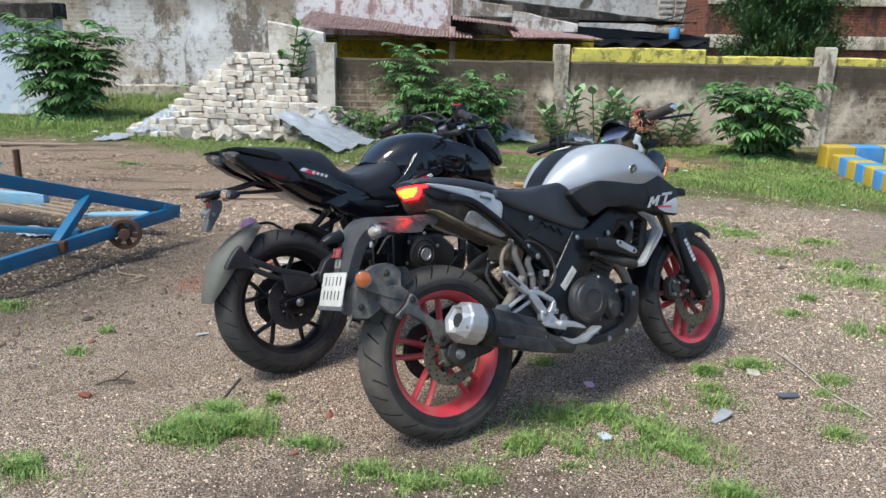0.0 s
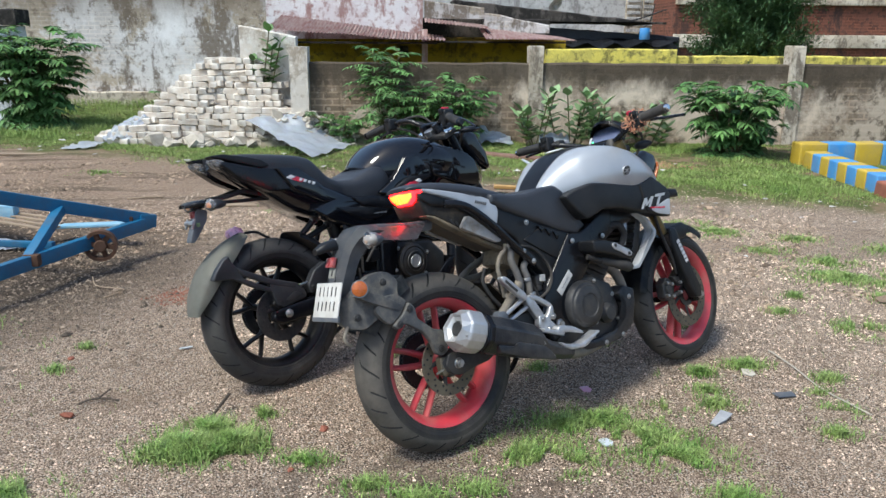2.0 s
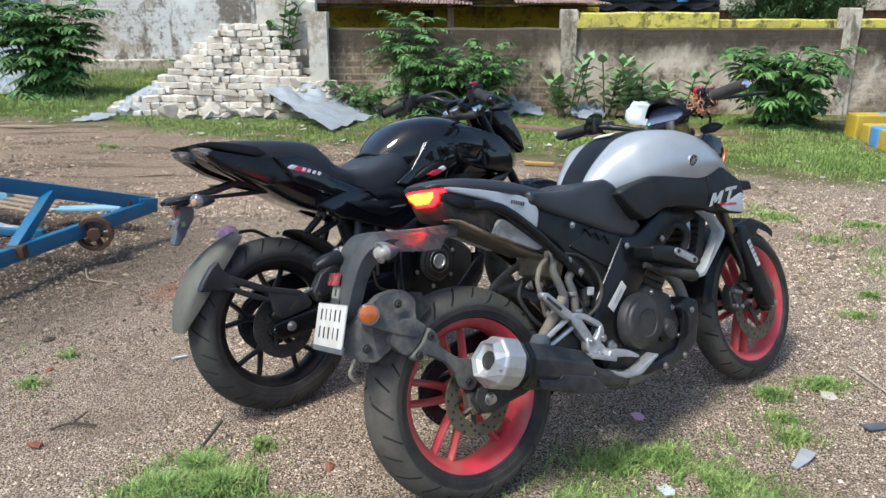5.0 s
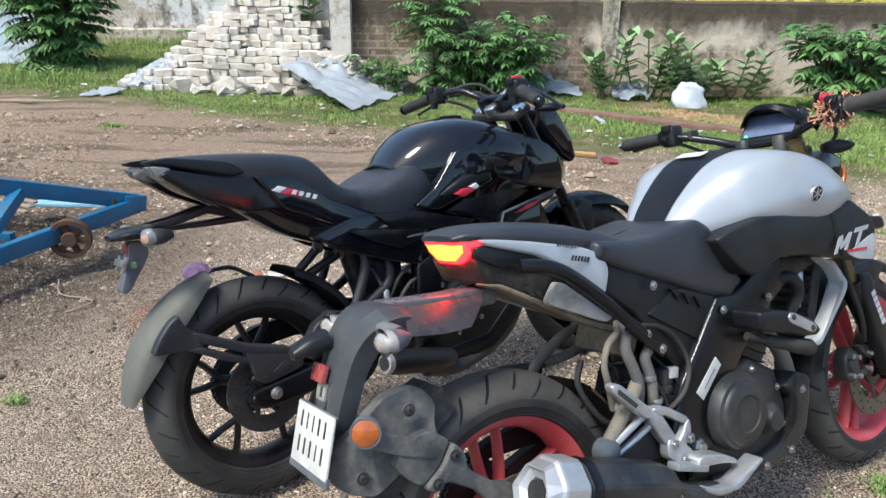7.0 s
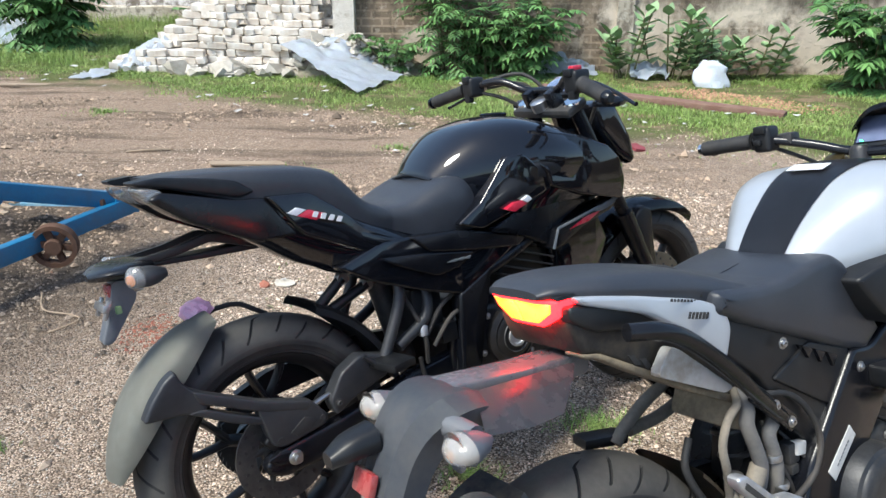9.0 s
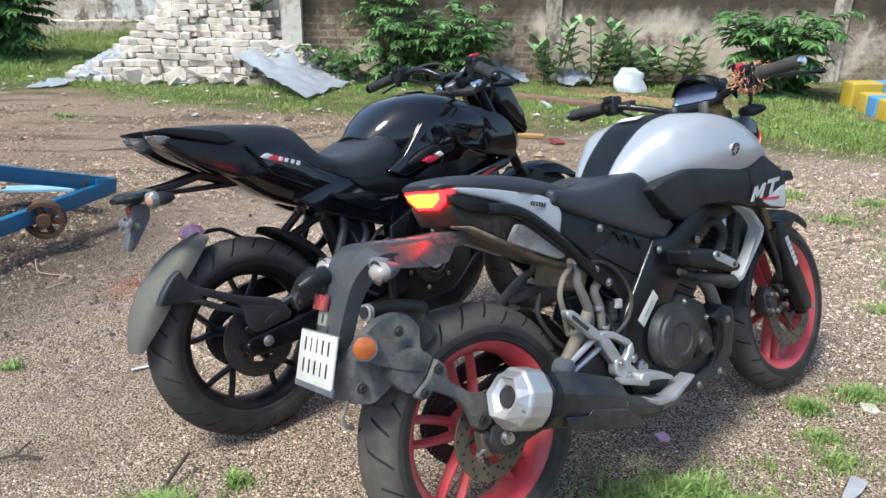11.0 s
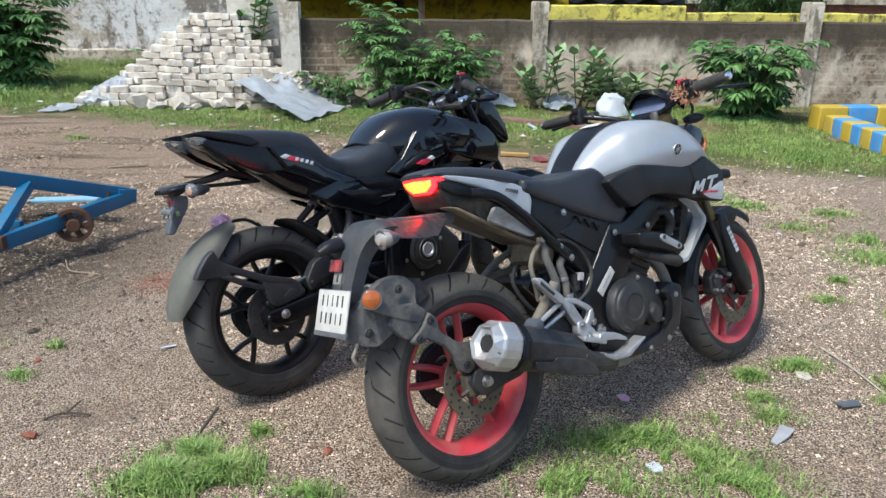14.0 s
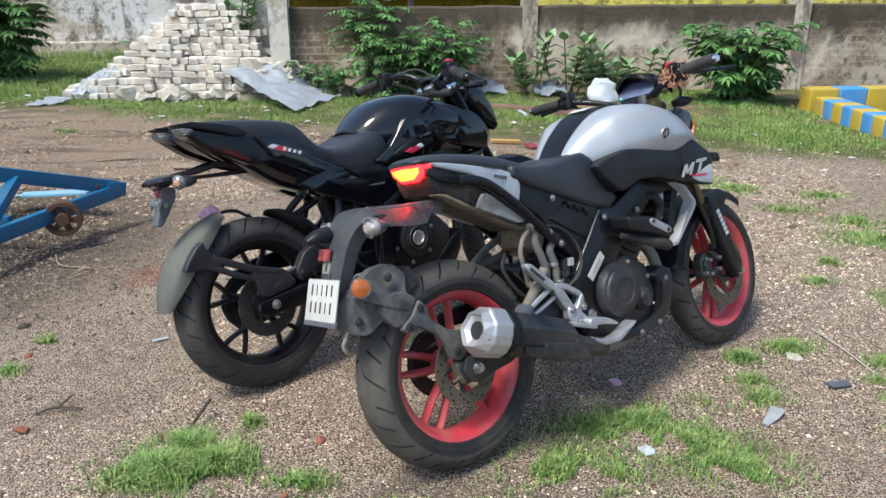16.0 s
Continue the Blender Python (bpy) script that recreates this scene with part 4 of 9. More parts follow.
def spoke(r0, a0, r1, a1, w0, w1, d0, d1, bow=0.0):
    """One cast spoke from the hub to the rim, in the wheel's plane (angles in degrees)."""
    rings = []
    for k in range(7):
        t = k / 6
        r = r0 + (r1 - r0) * t
        a = radians(a0 + (a1 - a0) * t + bow * math.sin(math.pi * t))
        c = Vector((r * math.cos(a), 0, r * math.sin(a)))
        tg = Vector((-math.sin(a), 0, math.cos(a)))
        w, d = (w0 + (w1 - w0) * t) / 2, (d0 + (d1 - d0) * t) / 2
        e = 0.3
        rings.append([c + tg * x + Vector((0, y, 0)) for x, y in ((-w, -d * e), (-w * e, -d), (w * e, -d), (w, -d * e), (w, d * e), (w * e, d), (-w * e, d), (-w, d * e))])
    return skin(rings)


def disc_mesh(r0, r1, t=0.0045, holes=0, y=0.0):
    bms = [lathe([(r0, y - t / 2), (r1 - 0.001, y - t / 2), (r1, y - t / 2 + 0.001), (r1, y + t / 2), (r0, y + t / 2)], 72, closed=True)]
    return join(*bms)


def disc_holes(r0, r1, y, n=30):
    bms = []
    for k in range(n):
        a = 2 * math.pi * k / n
        r = r0 + (r1 - r0) * (0.25, 0.55, 0.82)[k % 3]
        # a black dot on the disc gives the shade inside each hole
        bms.append(moved(lathe([(0.0042, 0.0), (0.0042, -0.0016), (0.0, -0.0016)], 8), pose(r * math.cos(a), y, r * math.sin(a))))
    return join(*bms)


def wheel_parts(bike, centre, R, hw, rim_r, rim_hw, paint, rubber, label_rim, pairs=5, style="pair", disc=(0.068, 0.11), disc_y=-0.075, turn=None, phase=0.0, pattern=1, sprocket=False, disc_mat=None):
    turn = turn or Matrix.Identity(4)
    at = turn @ Matrix.Translation(centre)
    wheel = part("wheel", moved(lathe([(0.0, -0.052), (0.03, -0.052), (0.036, -0.05), (0.042, -0.03), (0.036, -0.02), (0.036, 0.02), (0.045, 0.03), (0.04, 0.05), (0.0, 0.052)], 32), at), paint, bike, label_rim + " wheel hub")
    part("tyre", moved(tyre_mesh(R, hw, rim_r - 0.012, pattern=pattern), at), rubber, wheel, "worn dusty black rubber tyre", 30)
    part("rim", moved(rim_mesh(rim_r, rim_hw), at), paint, wheel, label_rim + " rim")
    for k in range(pairs):
        a = 360 / pairs * k + phase
        if style == "pair":
            for s in (-1, 1):
                part("spoke", moved(spoke(0.034, a + 16 * s, rim_r - 0.036, a + 9 * s, 0.024, 0.019, 0.040, 0.032), at), paint, wheel)
        else:
            bms = [spoke(0.034, a, 0.11, a + 4, 0.030, 0.026, 0.042, 0.036)]
            for s in (-1, 1):
                bms.append(spoke(0.10, a + 4, rim_r - 0.036, a + 4 + 13 * s, 0.020, 0.017, 0.034, 0.028, 3 * s))
            part("spoke", moved(join(*bms), at), paint, wheel)
    if disc:
        d = part("brake_disc", moved(disc_mesh(disc[0], disc[1], y=disc_y), at), disc_mat or M_DISC, wheel, "worn bronze-grey brake disc")
        d2 = part("disc_holes", moved(disc_holes(disc[0], disc[1], disc_y - 0.0018, 36), at), M_INK, wheel)
        tagged(d2, "drilled cooling holes drawn as black dots", kind="stuff")
        bms = [lathe([(0.05, disc_y + 0.006), (0.05, disc_y - 0.002), (0.03, disc_y - 0.004), (0.03, disc_y + 0.01)], 32, closed=True)]
        for k in range(5):
            bms.append(spoke(0.045, 72 * k + phase, disc[0] + 0.006, 72 * k + phase + 14, 0.02, 0.014, 0.006, 0.006))
            bms[-1] = moved(bms[-1], pose(0, disc_y, 0))
        part("disc_carrier", moved(join(*bms), at), M_DARKMET, wheel)
    if sprocket:
        pr = []
        bm = lathe([(0.06, 0.062), (0.10, 0.062), (0.10, 0.068), (0.06, 0.068)], 84, closed=True)
        for v in bm.verts:
            rr = math.hypot(v.co.x, v.co.z)
            if rr > 0.09:
                k = 1 + 0.03 * math.cos(42 * math.atan2(v.co.z, v.co.x))
                v.co.x, v.co.z = v.co.x * k, v.co.z * k
        part("sprocket", moved(bm, at), M_DARKMET, wheel)
    return wheel


def turned(angle, axle, rake=25.0):
    """The turn of all that steers, round the steering axis."""
    p = Matrix.Translation((axle[0], 0, axle[2]))
    return p @ pose(0, 0, 0, 0, -rake, 0) @ pose(0, 0, 0, 0, 0, angle) @ pose(0, 0, 0, 0, rake, 0) @ p.inverted()


# ---- shared motorcycle pieces ----
def both(name, make, material, parent, label="", sharp=38):
    """The right-hand part and its mirror image."""
    a = part(name, make(), material, parent, label, sharp)
    part(name, mirrored(make()), material, parent, label, sharp)
    return a


def body_loft(stations, n=14, per=5, boxy=False):
    """A body of mirrored cross-sections: stations of (x, top z, half width, z of the widest place, bottom z, bottom half width)."""
    st = spline([Vector(s[:3]) for s in stations], per)
    st2 = spline([Vector(s[3:6]) for s in stations], per)
    rings = []
    for a, b in zip(st, st2):
        x, zt, w = a
        zw, zb, wb = b
        half = spline([(0, zt, 0), (w * 0.45, zt - (zt - zw) * (0.07 if not boxy else 0.05), 0), (w * (0.82 if not boxy else 0.84), zt - (zt - zw) * (0.36 if not boxy else 0.25), 0), (w, zw, 0), ((w * 0.75 + wb * 0.25), zw + (zb - zw) * 0.6, 0), (wb, zb, 0)], 3)
        right = [Vector((x, -p.x, p.y)) for p in half]
        left = [Vector((x, p.x, p.y)) for p in half[1:]]
        rings.append(left[::-1] + right)
    return skin(rings)


def shell(centre, r, a0, a1, hw, thick=0.004, lip=0.02, n=18, crown=0.012, taper=1.0, point=0.0):
    """A mudguard: an arc round the wheel from angle a0 to a1 (degrees from ahead, up), with turned-down edges; point lets the edges run out at the ends."""
    rows, depth = [], lip
    for k in range(n + 1):
        t = k / n
        a = radians(a0 + (a1 - a0) * t)
        w = hw * (1 - (1 - taper) * abs(2 * t - 1) ** 3)
        row = []
        lip = depth * (1 - point * abs(2 * t - 1) ** 2.2)
        for s, dr in ((-1.0, -lip), (-0.97, -lip * 0.35), (-0.85, 0.0), (-0.45, crown * 0.7), (0, crown), (0.45, crown * 0.7), (0.85, 0.0), (0.97, -lip * 0.35), (1.0, -lip)):
            row.append(Vector((centre[0] + (r + dr) * math.cos(a), s * w, centre[2] + (r + dr) * math.sin(a))))
        rows.append(row)
    bm = skin(rows, closed=False, caps=False)
    bmesh.ops.solidify(bm, geom=bm.faces[:], thickness=thick)
    return bm


def grip(a, b, r=0.018):
    """A ribbed handlebar grip from the inner end a to the outer end b."""
    a, b = Vector(a), Vector(b)
    pts, rad = [a], [r * 1.25]
    for k in range(22):
        t = (k + 0.5) / 23
        pts.append(a.lerp(b, t))
        rad.append(r * (1.0 if k % 2 else 1.09))
    pts.append(b)
    rad.append(r)
    return tube(pts, rad, 14, smooth=False)


def lamp_pod(at, length, r, m):
    """A pointed turn-signal body along y with its lens towards -x."""
    body = lathe([(0.0, 0.0), (r * 0.5, 0.004), (r * 0.9, length * 0.3), (r, length * 0.6), (r * 0.9, length * 0.85), (r * 0.4, length), (0, length)], 20)
    return moved(body, Matrix.Translation(at) @ m)


def bars(width, height, count, gap, y, slant=0.0, tall=None):
    """Plain upright bars in the place of lettering, in the x-z plane, centred."""
    bms, step = [], width / count
    for k in range(count):
        x = -width / 2 + step * (k + 0.5)
        b = box(step * (1 - gap), 0.0012, height, 0.0)
        bms.append(moved(b, pose(x, y, 0)))
    bm = join(*bms)
    for v in bm.verts:
        v.co.x += slant * v.co.z
    return bm


def chain_set(bike, axle_z, front_x, front_z, guard):
    """Drive chain along the far flank, with its guard."""
    run = [(front_x, 0.078, front_z + 0.034), (front_x * 0.5, 0.078, (axle_z + front_z) / 2 + 0.062), (0.0, 0.078, axle_z + 0.097), (-0.070, 0.078, axle_z + 0.068), (-0.098, 0.078, axle_z), (-0.070, 0.078, axle_z - 0.068), (0.0, 0.078, axle_z - 0.097),
           (front_x * 0.5, 0.078, (axle_z + front_z) / 2 - 0.072), (front_x, 0.078, front_z - 0.034)]
    part("chain", tube(run, 0.0075, 8, 4), M_GROOVE, bike, "greasy black drive chain")
    part("chain_guard", slab(guard, 0.066, 0.094, 0.004), M_PLASTIC, bike, "black chain guard")


# ---- the silver and black motorcycle with red wheels ----
def build_silver_bike():
    bike = thing("motorcycle", "silver and black street motorcycle with red wheels and lit tail lamp", "motorcycle",
                 pose(0.042, 2.408, 0, 0, 0, 34.49) @ pose(0, 0, 0, -16.3, 0, 0))
    RA, FA = (0.0, 0.0, 0.314), (1.335, 0.0, 0.29)
    S = turned(3.6, FA)
    wheel_parts(bike, RA, 0.314, 0.070, 0.232, 0.056, M_RED, M_RUBBER, "dusty red alloy", disc=(0.072, 0.112), disc_y=-0.078, phase=20, sprocket=True)
    wheel_parts(bike, FA, 0.292, 0.056, 0.232, 0.044, M_RED, M_RUBBER, "dusty red alloy", disc=(0.095, 0.141), disc_y=-0.062, turn=S, phase=36, pattern=2)

    chain_set(bike, 0.314, 0.47, 0.36, [(-0.02, 0.425), (0.06, 0.450), (0.30, 0.470), (0.44, 0.450), (0.44, 0.410), (0.30, 0.428), (0.06, 0.405)])

    # tank
    tank_st = [(0.535, 0.850, 0.075, 0.825, 0.800, 0.07), (0.58, 0.900, 0.112, 0.845, 0.800, 0.10), (0.64, 0.948, 0.150, 0.865, 0.805, 0.14), (0.70, 0.982, 0.190, 0.880, 0.81, 0.17),
               (0.78, 1.000, 0.219, 0.892, 0.81, 0.195), (0.86, 0.996, 0.231, 0.890, 0.805, 0.20), (0.94, 0.974, 0.232, 0.875, 0.80, 0.205), (1.02, 0.935, 0.215, 0.858, 0.80, 0.19),
               (1.10, 0.890, 0.180, 0.830, 0.79, 0.15), (1.17, 0.850, 0.120, 0.800, 0.775, 0.10)]
    tank = part("fuel_tank", body_loft(tank_st, boxy=True), M_SILVER, bike, "silver metallic fuel tank", 60)
    # dark stripe along the tank's back
    st = spline([Vector((s[0], s[1], 0)) for s in tank_st], 5)
    rows = []
    for p in st:
        if p.x <= 0.93:
            w = 0.050 + 0.10 * min(0.24, p.x - 0.535)
            rows.append([Vector((p.x, w * k / 4, p.y + 0.0035 - 0.0035 * (k / 4) ** 2)) for k in range(-4, 5)])
    for row in rows:
        for v in row:
            if row is rows[0]:
                v.x -= 0.003
    stripe = skin(rows, closed=False, caps=False)
    bmesh.ops.solidify(stripe, geom=stripe.faces[:], thickness=0.004)
    part("tank_stripe", stripe, surface("dark_grey_tank_stripe", (0.022, 0.024, 0.030), (0.03, 0.032, 0.04), 5, 0.35), bike, "dark grey stripe down the tank")
    part("label", moved(box(0.034, 0.080, 0.0012, 0.0), pose(0.734, 0.010, 1.0015, 0, -13, 0)), M_WHITEPRINT, bike, "small warning label")
    at = pose(0.865, -0.2315, 0.874, 12, 0, -3)
    emblem = part("tank_emblem", moved(lathe([(0.0, -0.004), (0.017, -0.004), (0.020, -0.002), (0.020, 0.004)], 28), at), M_DULL, bike, "round dark emblem with a bright rim")
    part("emblem_ring", moved(lathe([(0.0178, -0.0042), (0.0190, -0.0055), (0.0205, -0.004), (0.0205, 0.002)], 28, closed=True), at), M_ALLOY, emblem)
    for k in range(3):
        part("emblem_bar", moved(box(0.0024, 0.002, 0.030, 0.0), at @ pose(0, -0.0045, 0, 0, 60 * k, 0)), M_ALLOY, emblem)
    both("tank_cover", lambda: warped(slab([(0.575, 0.812), (0.62, 0.830), (0.69, 0.847), (0.80, 0.832), (0.908, 0.814), (1.02, 0.840), (1.105, 0.785), (1.122, 0.747), (1.103, 0.668), (0.936, 0.704), (0.83, 0.734), (0.727, 0.742), (0.655, 0.712), (0.622, 0.745)], -0.11, -0.214, 0.008),
         lambda c: Vector((c.x, c.y * (1 - 0.5 * max(0, 0.70 - c.x) / 0.16 * 0.55), c.z))), M_PLASTIC, bike, "matt black tank side cover")
    both("shroud", lambda: slab([(0.945, 0.812), (1.03, 0.836), (1.115, 0.78), (1.128, 0.745), (1.108, 0.662), (1.02, 0.682), (0.97, 0.70)], -0.19, -0.2205, 0.008), M_PLASTIC, bike)
    both("shroud_tip", lambda: slab([(0.99, 0.705), (1.10, 0.735), (1.118, 0.735), (1.104, 0.668), (1.03, 0.684)], -0.20, -0.2225, 0.002), M_SILVPL, bike, "silver lower shroud edge")
    both("fin", lambda: slab([(1.10, 0.782), (1.195, 0.768), (1.20, 0.735), (1.12, 0.742)], -0.165, -0.205, 0.008), M_PLASTIC, bike, "black air deflector")
    mark = join(moved(box(0.014, 0.0012, 0.040, 0.0), pose(0.952, 0, 0.733)), moved(box(0.014, 0.0012, 0.040, 0.0), pose(0.994, 0, 0.736)), moved(box(0.034, 0.0012, 0.011, 0), pose(0.964, 0, 0.738, 0, 58, 0)), moved(box(0.034, 0.0012, 0.011, 0), pose(0.982, 0, 0.740, 0, -58, 0)),
                moved(box(0.014, 0.0012, 0.040, 0), pose(1.042, 0, 0.738)), moved(box(0.060, 0.0012, 0.011, 0), pose(1.040, 0, 0.757)))
    for v in mark.verts:
        v.co.x += 0.7 * (v.co.z - 0.735)
        v.co.y -= 0.2235
    split_part("model_mark", mark, M_SILVPL, bike, "silver slanted model mark as plain bars")
    split_part("model_mark", moved(bars(0.09, 0.007, 6, 0.25, -0.2237, 0.4), pose(1.03, 0, 0.708, 0, 6, 0)), M_REDPRINT, bike, "thin red line of print")

    # seats and tail
    half_seat = lambda: slab([(0.25, 0.866), (0.30, 0.858), (0.36, 0.849), (0.43, 0.847), (0.50, 0.858), (0.565, 0.863), (0.605, 0.838), (0.65, 0.765), (0.702, 0.690), (0.645, 0.655), (0.556, 0.688), (0.405, 0.755), (0.30, 0.80), (0.245, 0.83)], 0.0, -0.137, 0.018)
    part("seat", join(half_seat(), mirrored(half_seat())), M_VINYL, bike, "black vinyl rider seat", 40)
    part("pillion_seat", body_loft([(-0.052, 0.930, 0.060, 0.924, 0.916, 0.055), (-0.02, 0.939, 0.080, 0.927, 0.912, 0.075), (0.05, 0.938, 0.098, 0.916, 0.897, 0.094), (0.14, 0.926, 0.108, 0.898, 0.878, 0.104), (0.22, 0.909, 0.112, 0.880, 0.858, 0.109), (0.28, 0.889, 0.116, 0.862, 0.84, 0.114), (0.33, 0.868, 0.122, 0.848, 0.825, 0.12), (0.37, 0.851, 0.126, 0.838, 0.82, 0.124)]), M_VINYL, bike, "black vinyl pillion seat", 45)
    seam = [(0.235 + 0.03 * (1 - (abs(k - 5) / 5) ** 2), -0.1135 + 0.227 * k / 10, 0.8965 - 0.036 * (abs(k - 5) / 5) ** 2.4) for k in range(11)]
    part("seat_seam", tube(seam, 0.0025, 6), M_INK, bike)
    both("tail_panel", lambda: warped(slab([(-0.012, 0.916), (0.03, 0.909), (0.10, 0.893), (0.22, 0.860), (0.272, 0.835), (0.282, 0.798), (0.266, 0.748), (0.225, 0.780), (0.183, 0.816), (0.111, 0.862), (-0.004, 0.903)], -0.08, -0.122, 0.006),
         lambda c: Vector((c.x, c.y * (0.80 + 0.8 * (c.x + 0.05)), c.z))), M_SILVER, bike, "silver tail side panel")
    split_part("maker_mark", moved(bars(0.055, 0.011, 6, 0.42, -0.1275, 0.25), pose(0.195, -0.002, 0.838, 0, 15, 5)), M_INK, bike, "black lettering drawn as plain bars")
    split_part("owner_mark", moved(bars(0.075, 0.0045, 9, 0.45, -0.1235, 0.0), pose(0.175, 0, 0.8665, 0, 15, 5)), M_INK, bike, "small black print as plain bars")
    under = slab([(-0.012, 0.905), (-0.018, 0.872), (0.0, 0.822), (0.03, 0.815), (0.124, 0.762), (0.24, 0.700), (0.32, 0.655), (0.42, 0.69), (0.32, 0.80), (0.15, 0.868)], 0.085, -0.088, 0.010)
    part("undertail", under, surface("dusty_black_undertail", (0.012, 0.012, 0.013), (0.022, 0.021, 0.02), 10, 0.45, spec=0.35, bump=0.3, bump_scale=120, dust=(0.20, 0.155, 0.10), dust_amount=0.55, dust_scale=9), bike, "black undertail moulding with dried mud")
    both("tail_side", lambda: slab([(-0.025, 0.905), (-0.022, 0.880), (0.02, 0.855), (0.12, 0.835), (0.2, 0.79), (0.16, 0.85), (0.08, 0.885)], -0.07, -0.098, 0.006), M_PLASTIC, bike)
    turn_back = pose(-0.030, 0, 0, 0, 0, -90)
    bend = lambda c: Vector((c.x + 2.2 * c.y * c.y + 0.35 * max(0.0, 0.91 - c.z), c.y, c.z))
    lens = moved(slab([(-0.083, 0.913), (-0.04, 0.917), (0.04, 0.917), (0.083, 0.913), (0.076, 0.888), (0.035, 0.868), (-0.035, 0.868), (-0.076, 0.888)], 0.02, -0.018, 0.004, False), turn_back)
    lampb = part("tail_lamp", warped(lens, bend), M_LIT, bike, "glowing red tail lamp")
    for s0 in (-1, 1):
        core = moved(slab([(0.002 * s0, 0.910), (0.070 * s0, 0.908), (0.064 * s0, 0.893), (0.034 * s0, 0.875), (0.002 * s0, 0.875)], 0.0, -0.0205, 0.002, False), turn_back)
        part("lamp_core", warped(core, bend), M_LITCORE, lampb, "bright yellow centre of the lit lamp")
    part("lamp_cap", warped(moved(slab([(-0.086, 0.920), (0.086, 0.920), (0.086, 0.914), (-0.086, 0.914)], 0.02, -0.020, 0.002, False), turn_back), bend), M_PLASTIC, bike)
    both("grab_rail", lambda: tube([(0.048, -0.132, 0.853), (0.10, -0.145, 0.843), (0.155, -0.146, 0.816), (0.24, -0.143, 0.748), (0.30, -0.139, 0.690), (0.36, -0.131, 0.636), (0.395, -0.127, 0.606)], [0.014, 0.0145, 0.0145, 0.014, 0.0135, 0.0125, 0.012], 14), M_SATIN, bike, "black tube grab rail")
    both("rail_foot", lambda: moved(box(0.13, 0.014, 0.032, 0.005), pose(0.365, -0.130, 0.632, 0, 42, 0)), M_SATIN, bike)
    for bx, bz in ((0.362, 0.640), (0.402, 0.598), (0.395, 0.742), (0.603, 0.641), (0.549, 0.359), (0.589, 0.461), (0.77, 0.636)):
        part("bolt", moved(bolt(0.007, 0.007), pose(bx, -0.137 if bx < 0.5 else -0.146, bz)), M_STEEL, bike, "bright steel bolt")
    both("heel_plate", lambda: slab([(0.147, 0.802), (0.167, 0.792), (0.286, 0.693), (0.263, 0.689), (0.114, 0.762)], -0.10, -0.119, 0.0015), M_HEEL, bike, "silver lower tail plate with mud")

    # side panels, frame
    both("side_panel", lambda: slab([(0.255, 0.84), (0.402, 0.775), (0.556, 0.70), (0.648, 0.655), (0.56, 0.575), (0.485, 0.515), (0.43, 0.57), (0.345, 0.69), (0.265, 0.755)], -0.06, -0.122, 0.008), M_PLASTIC, bike, "matt black side panel")
    both("panel_relief", lambda: slab([(0.483, 0.72), (0.601, 0.674), (0.633, 0.641), (0.578, 0.585), (0.521, 0.59), (0.376, 0.68)], -0.11, -0.128, 0.004), M_PLASTIC, bike, "raised vent panel")
    for k in range(3):
        both("vent_fin", lambda: slab([(0.452 + 0.036 * k, 0.722 - 0.016 * k), (0.482 + 0.036 * k, 0.708 - 0.016 * k), (0.468 + 0.036 * k, 0.694 - 0.018 * k)], -0.12, -0.136, 0.002, False), M_SATIN, bike)
    both("frame_spar", lambda: slab([(0.60, 0.675), (0.66, 0.668), (0.805, 0.740), (0.93, 0.725), (1.04, 0.692), (0.95, 0.668), (0.868, 0.655), (0.77, 0.600), (0.68, 0.53), (0.605, 0.45), (0.54, 0.33), (0.43, 0.27), (0.405, 0.40), (0.45, 0.50), (0.52, 0.58)], -0.075, -0.139, 0.010), M_SATIN, bike, "black diagonal frame spar")
    part("sticker", slab([(0.491, 0.471), (0.511, 0.447), (0.583, 0.513), (0.566, 0.537)], -0.138, -0.1405, 0.0006, False), M_PLATE, bike, "white sticker with fine print")
    split_part("sticker_print", moved(bars(0.055, 0.0018, 7, 0.25, -0.1412), pose(0.538, 0, 0.492, 0, -43, 0)), M_GREYPL, bike)
    both("radiator_bracket", lambda: slab([(0.956, 0.702), (1.017, 0.678), (1.068, 0.613), (1.055, 0.588), (0.931, 0.479), (0.881, 0.480), (0.879, 0.490), (0.929, 0.499), (1.036, 0.594), (1.046, 0.613), (1.010, 0.665), (0.968, 0.690)], -0.135, -0.172, 0.004), M_SILVPL, bike, "silver angled radiator side bracket")
    part("radiator", moved(box(0.035, 0.24, 0.22, 0.004), pose(1.0, 0, 0.60, 0, 20, 0)), M_DARKMET, bike, "finned dark radiator")
    for k in range(9):
        part("radiator_fin", moved(box(0.002, 0.235, 0.012, 0.0), pose(0.9815 + 0.0083 * (k - 4), 0, 0.60 + 0.0228 * (k - 4), 0, 20, 0)), M_STEEL, bike)
    part("hose", tube([(0.80, -0.10, 0.64), (0.86, -0.14, 0.67), (0.90, -0.14, 0.62), (0.86, -0.12, 0.55)], 0.014, 10), M_GRIP, bike)
    part("coolant_pipe", tube([(0.94, -0.12, 0.70), (0.92, -0.13, 0.64), (0.90, -0.13, 0.58)], 0.010, 10), M_STEEL, bike, "bright metal pipe")
    part("crash_guard", slab([(0.639, 0.633), (0.70, 0.626), (0.751, 0.612), (0.838, 0.571), (0.866, 0.541), (0.85, 0.528), (0.794, 0.538), (0.736, 0.562), (0.643, 0.588)], -0.14, -0.218, 0.010), M_PLASTIC, bike, "black crash slider")
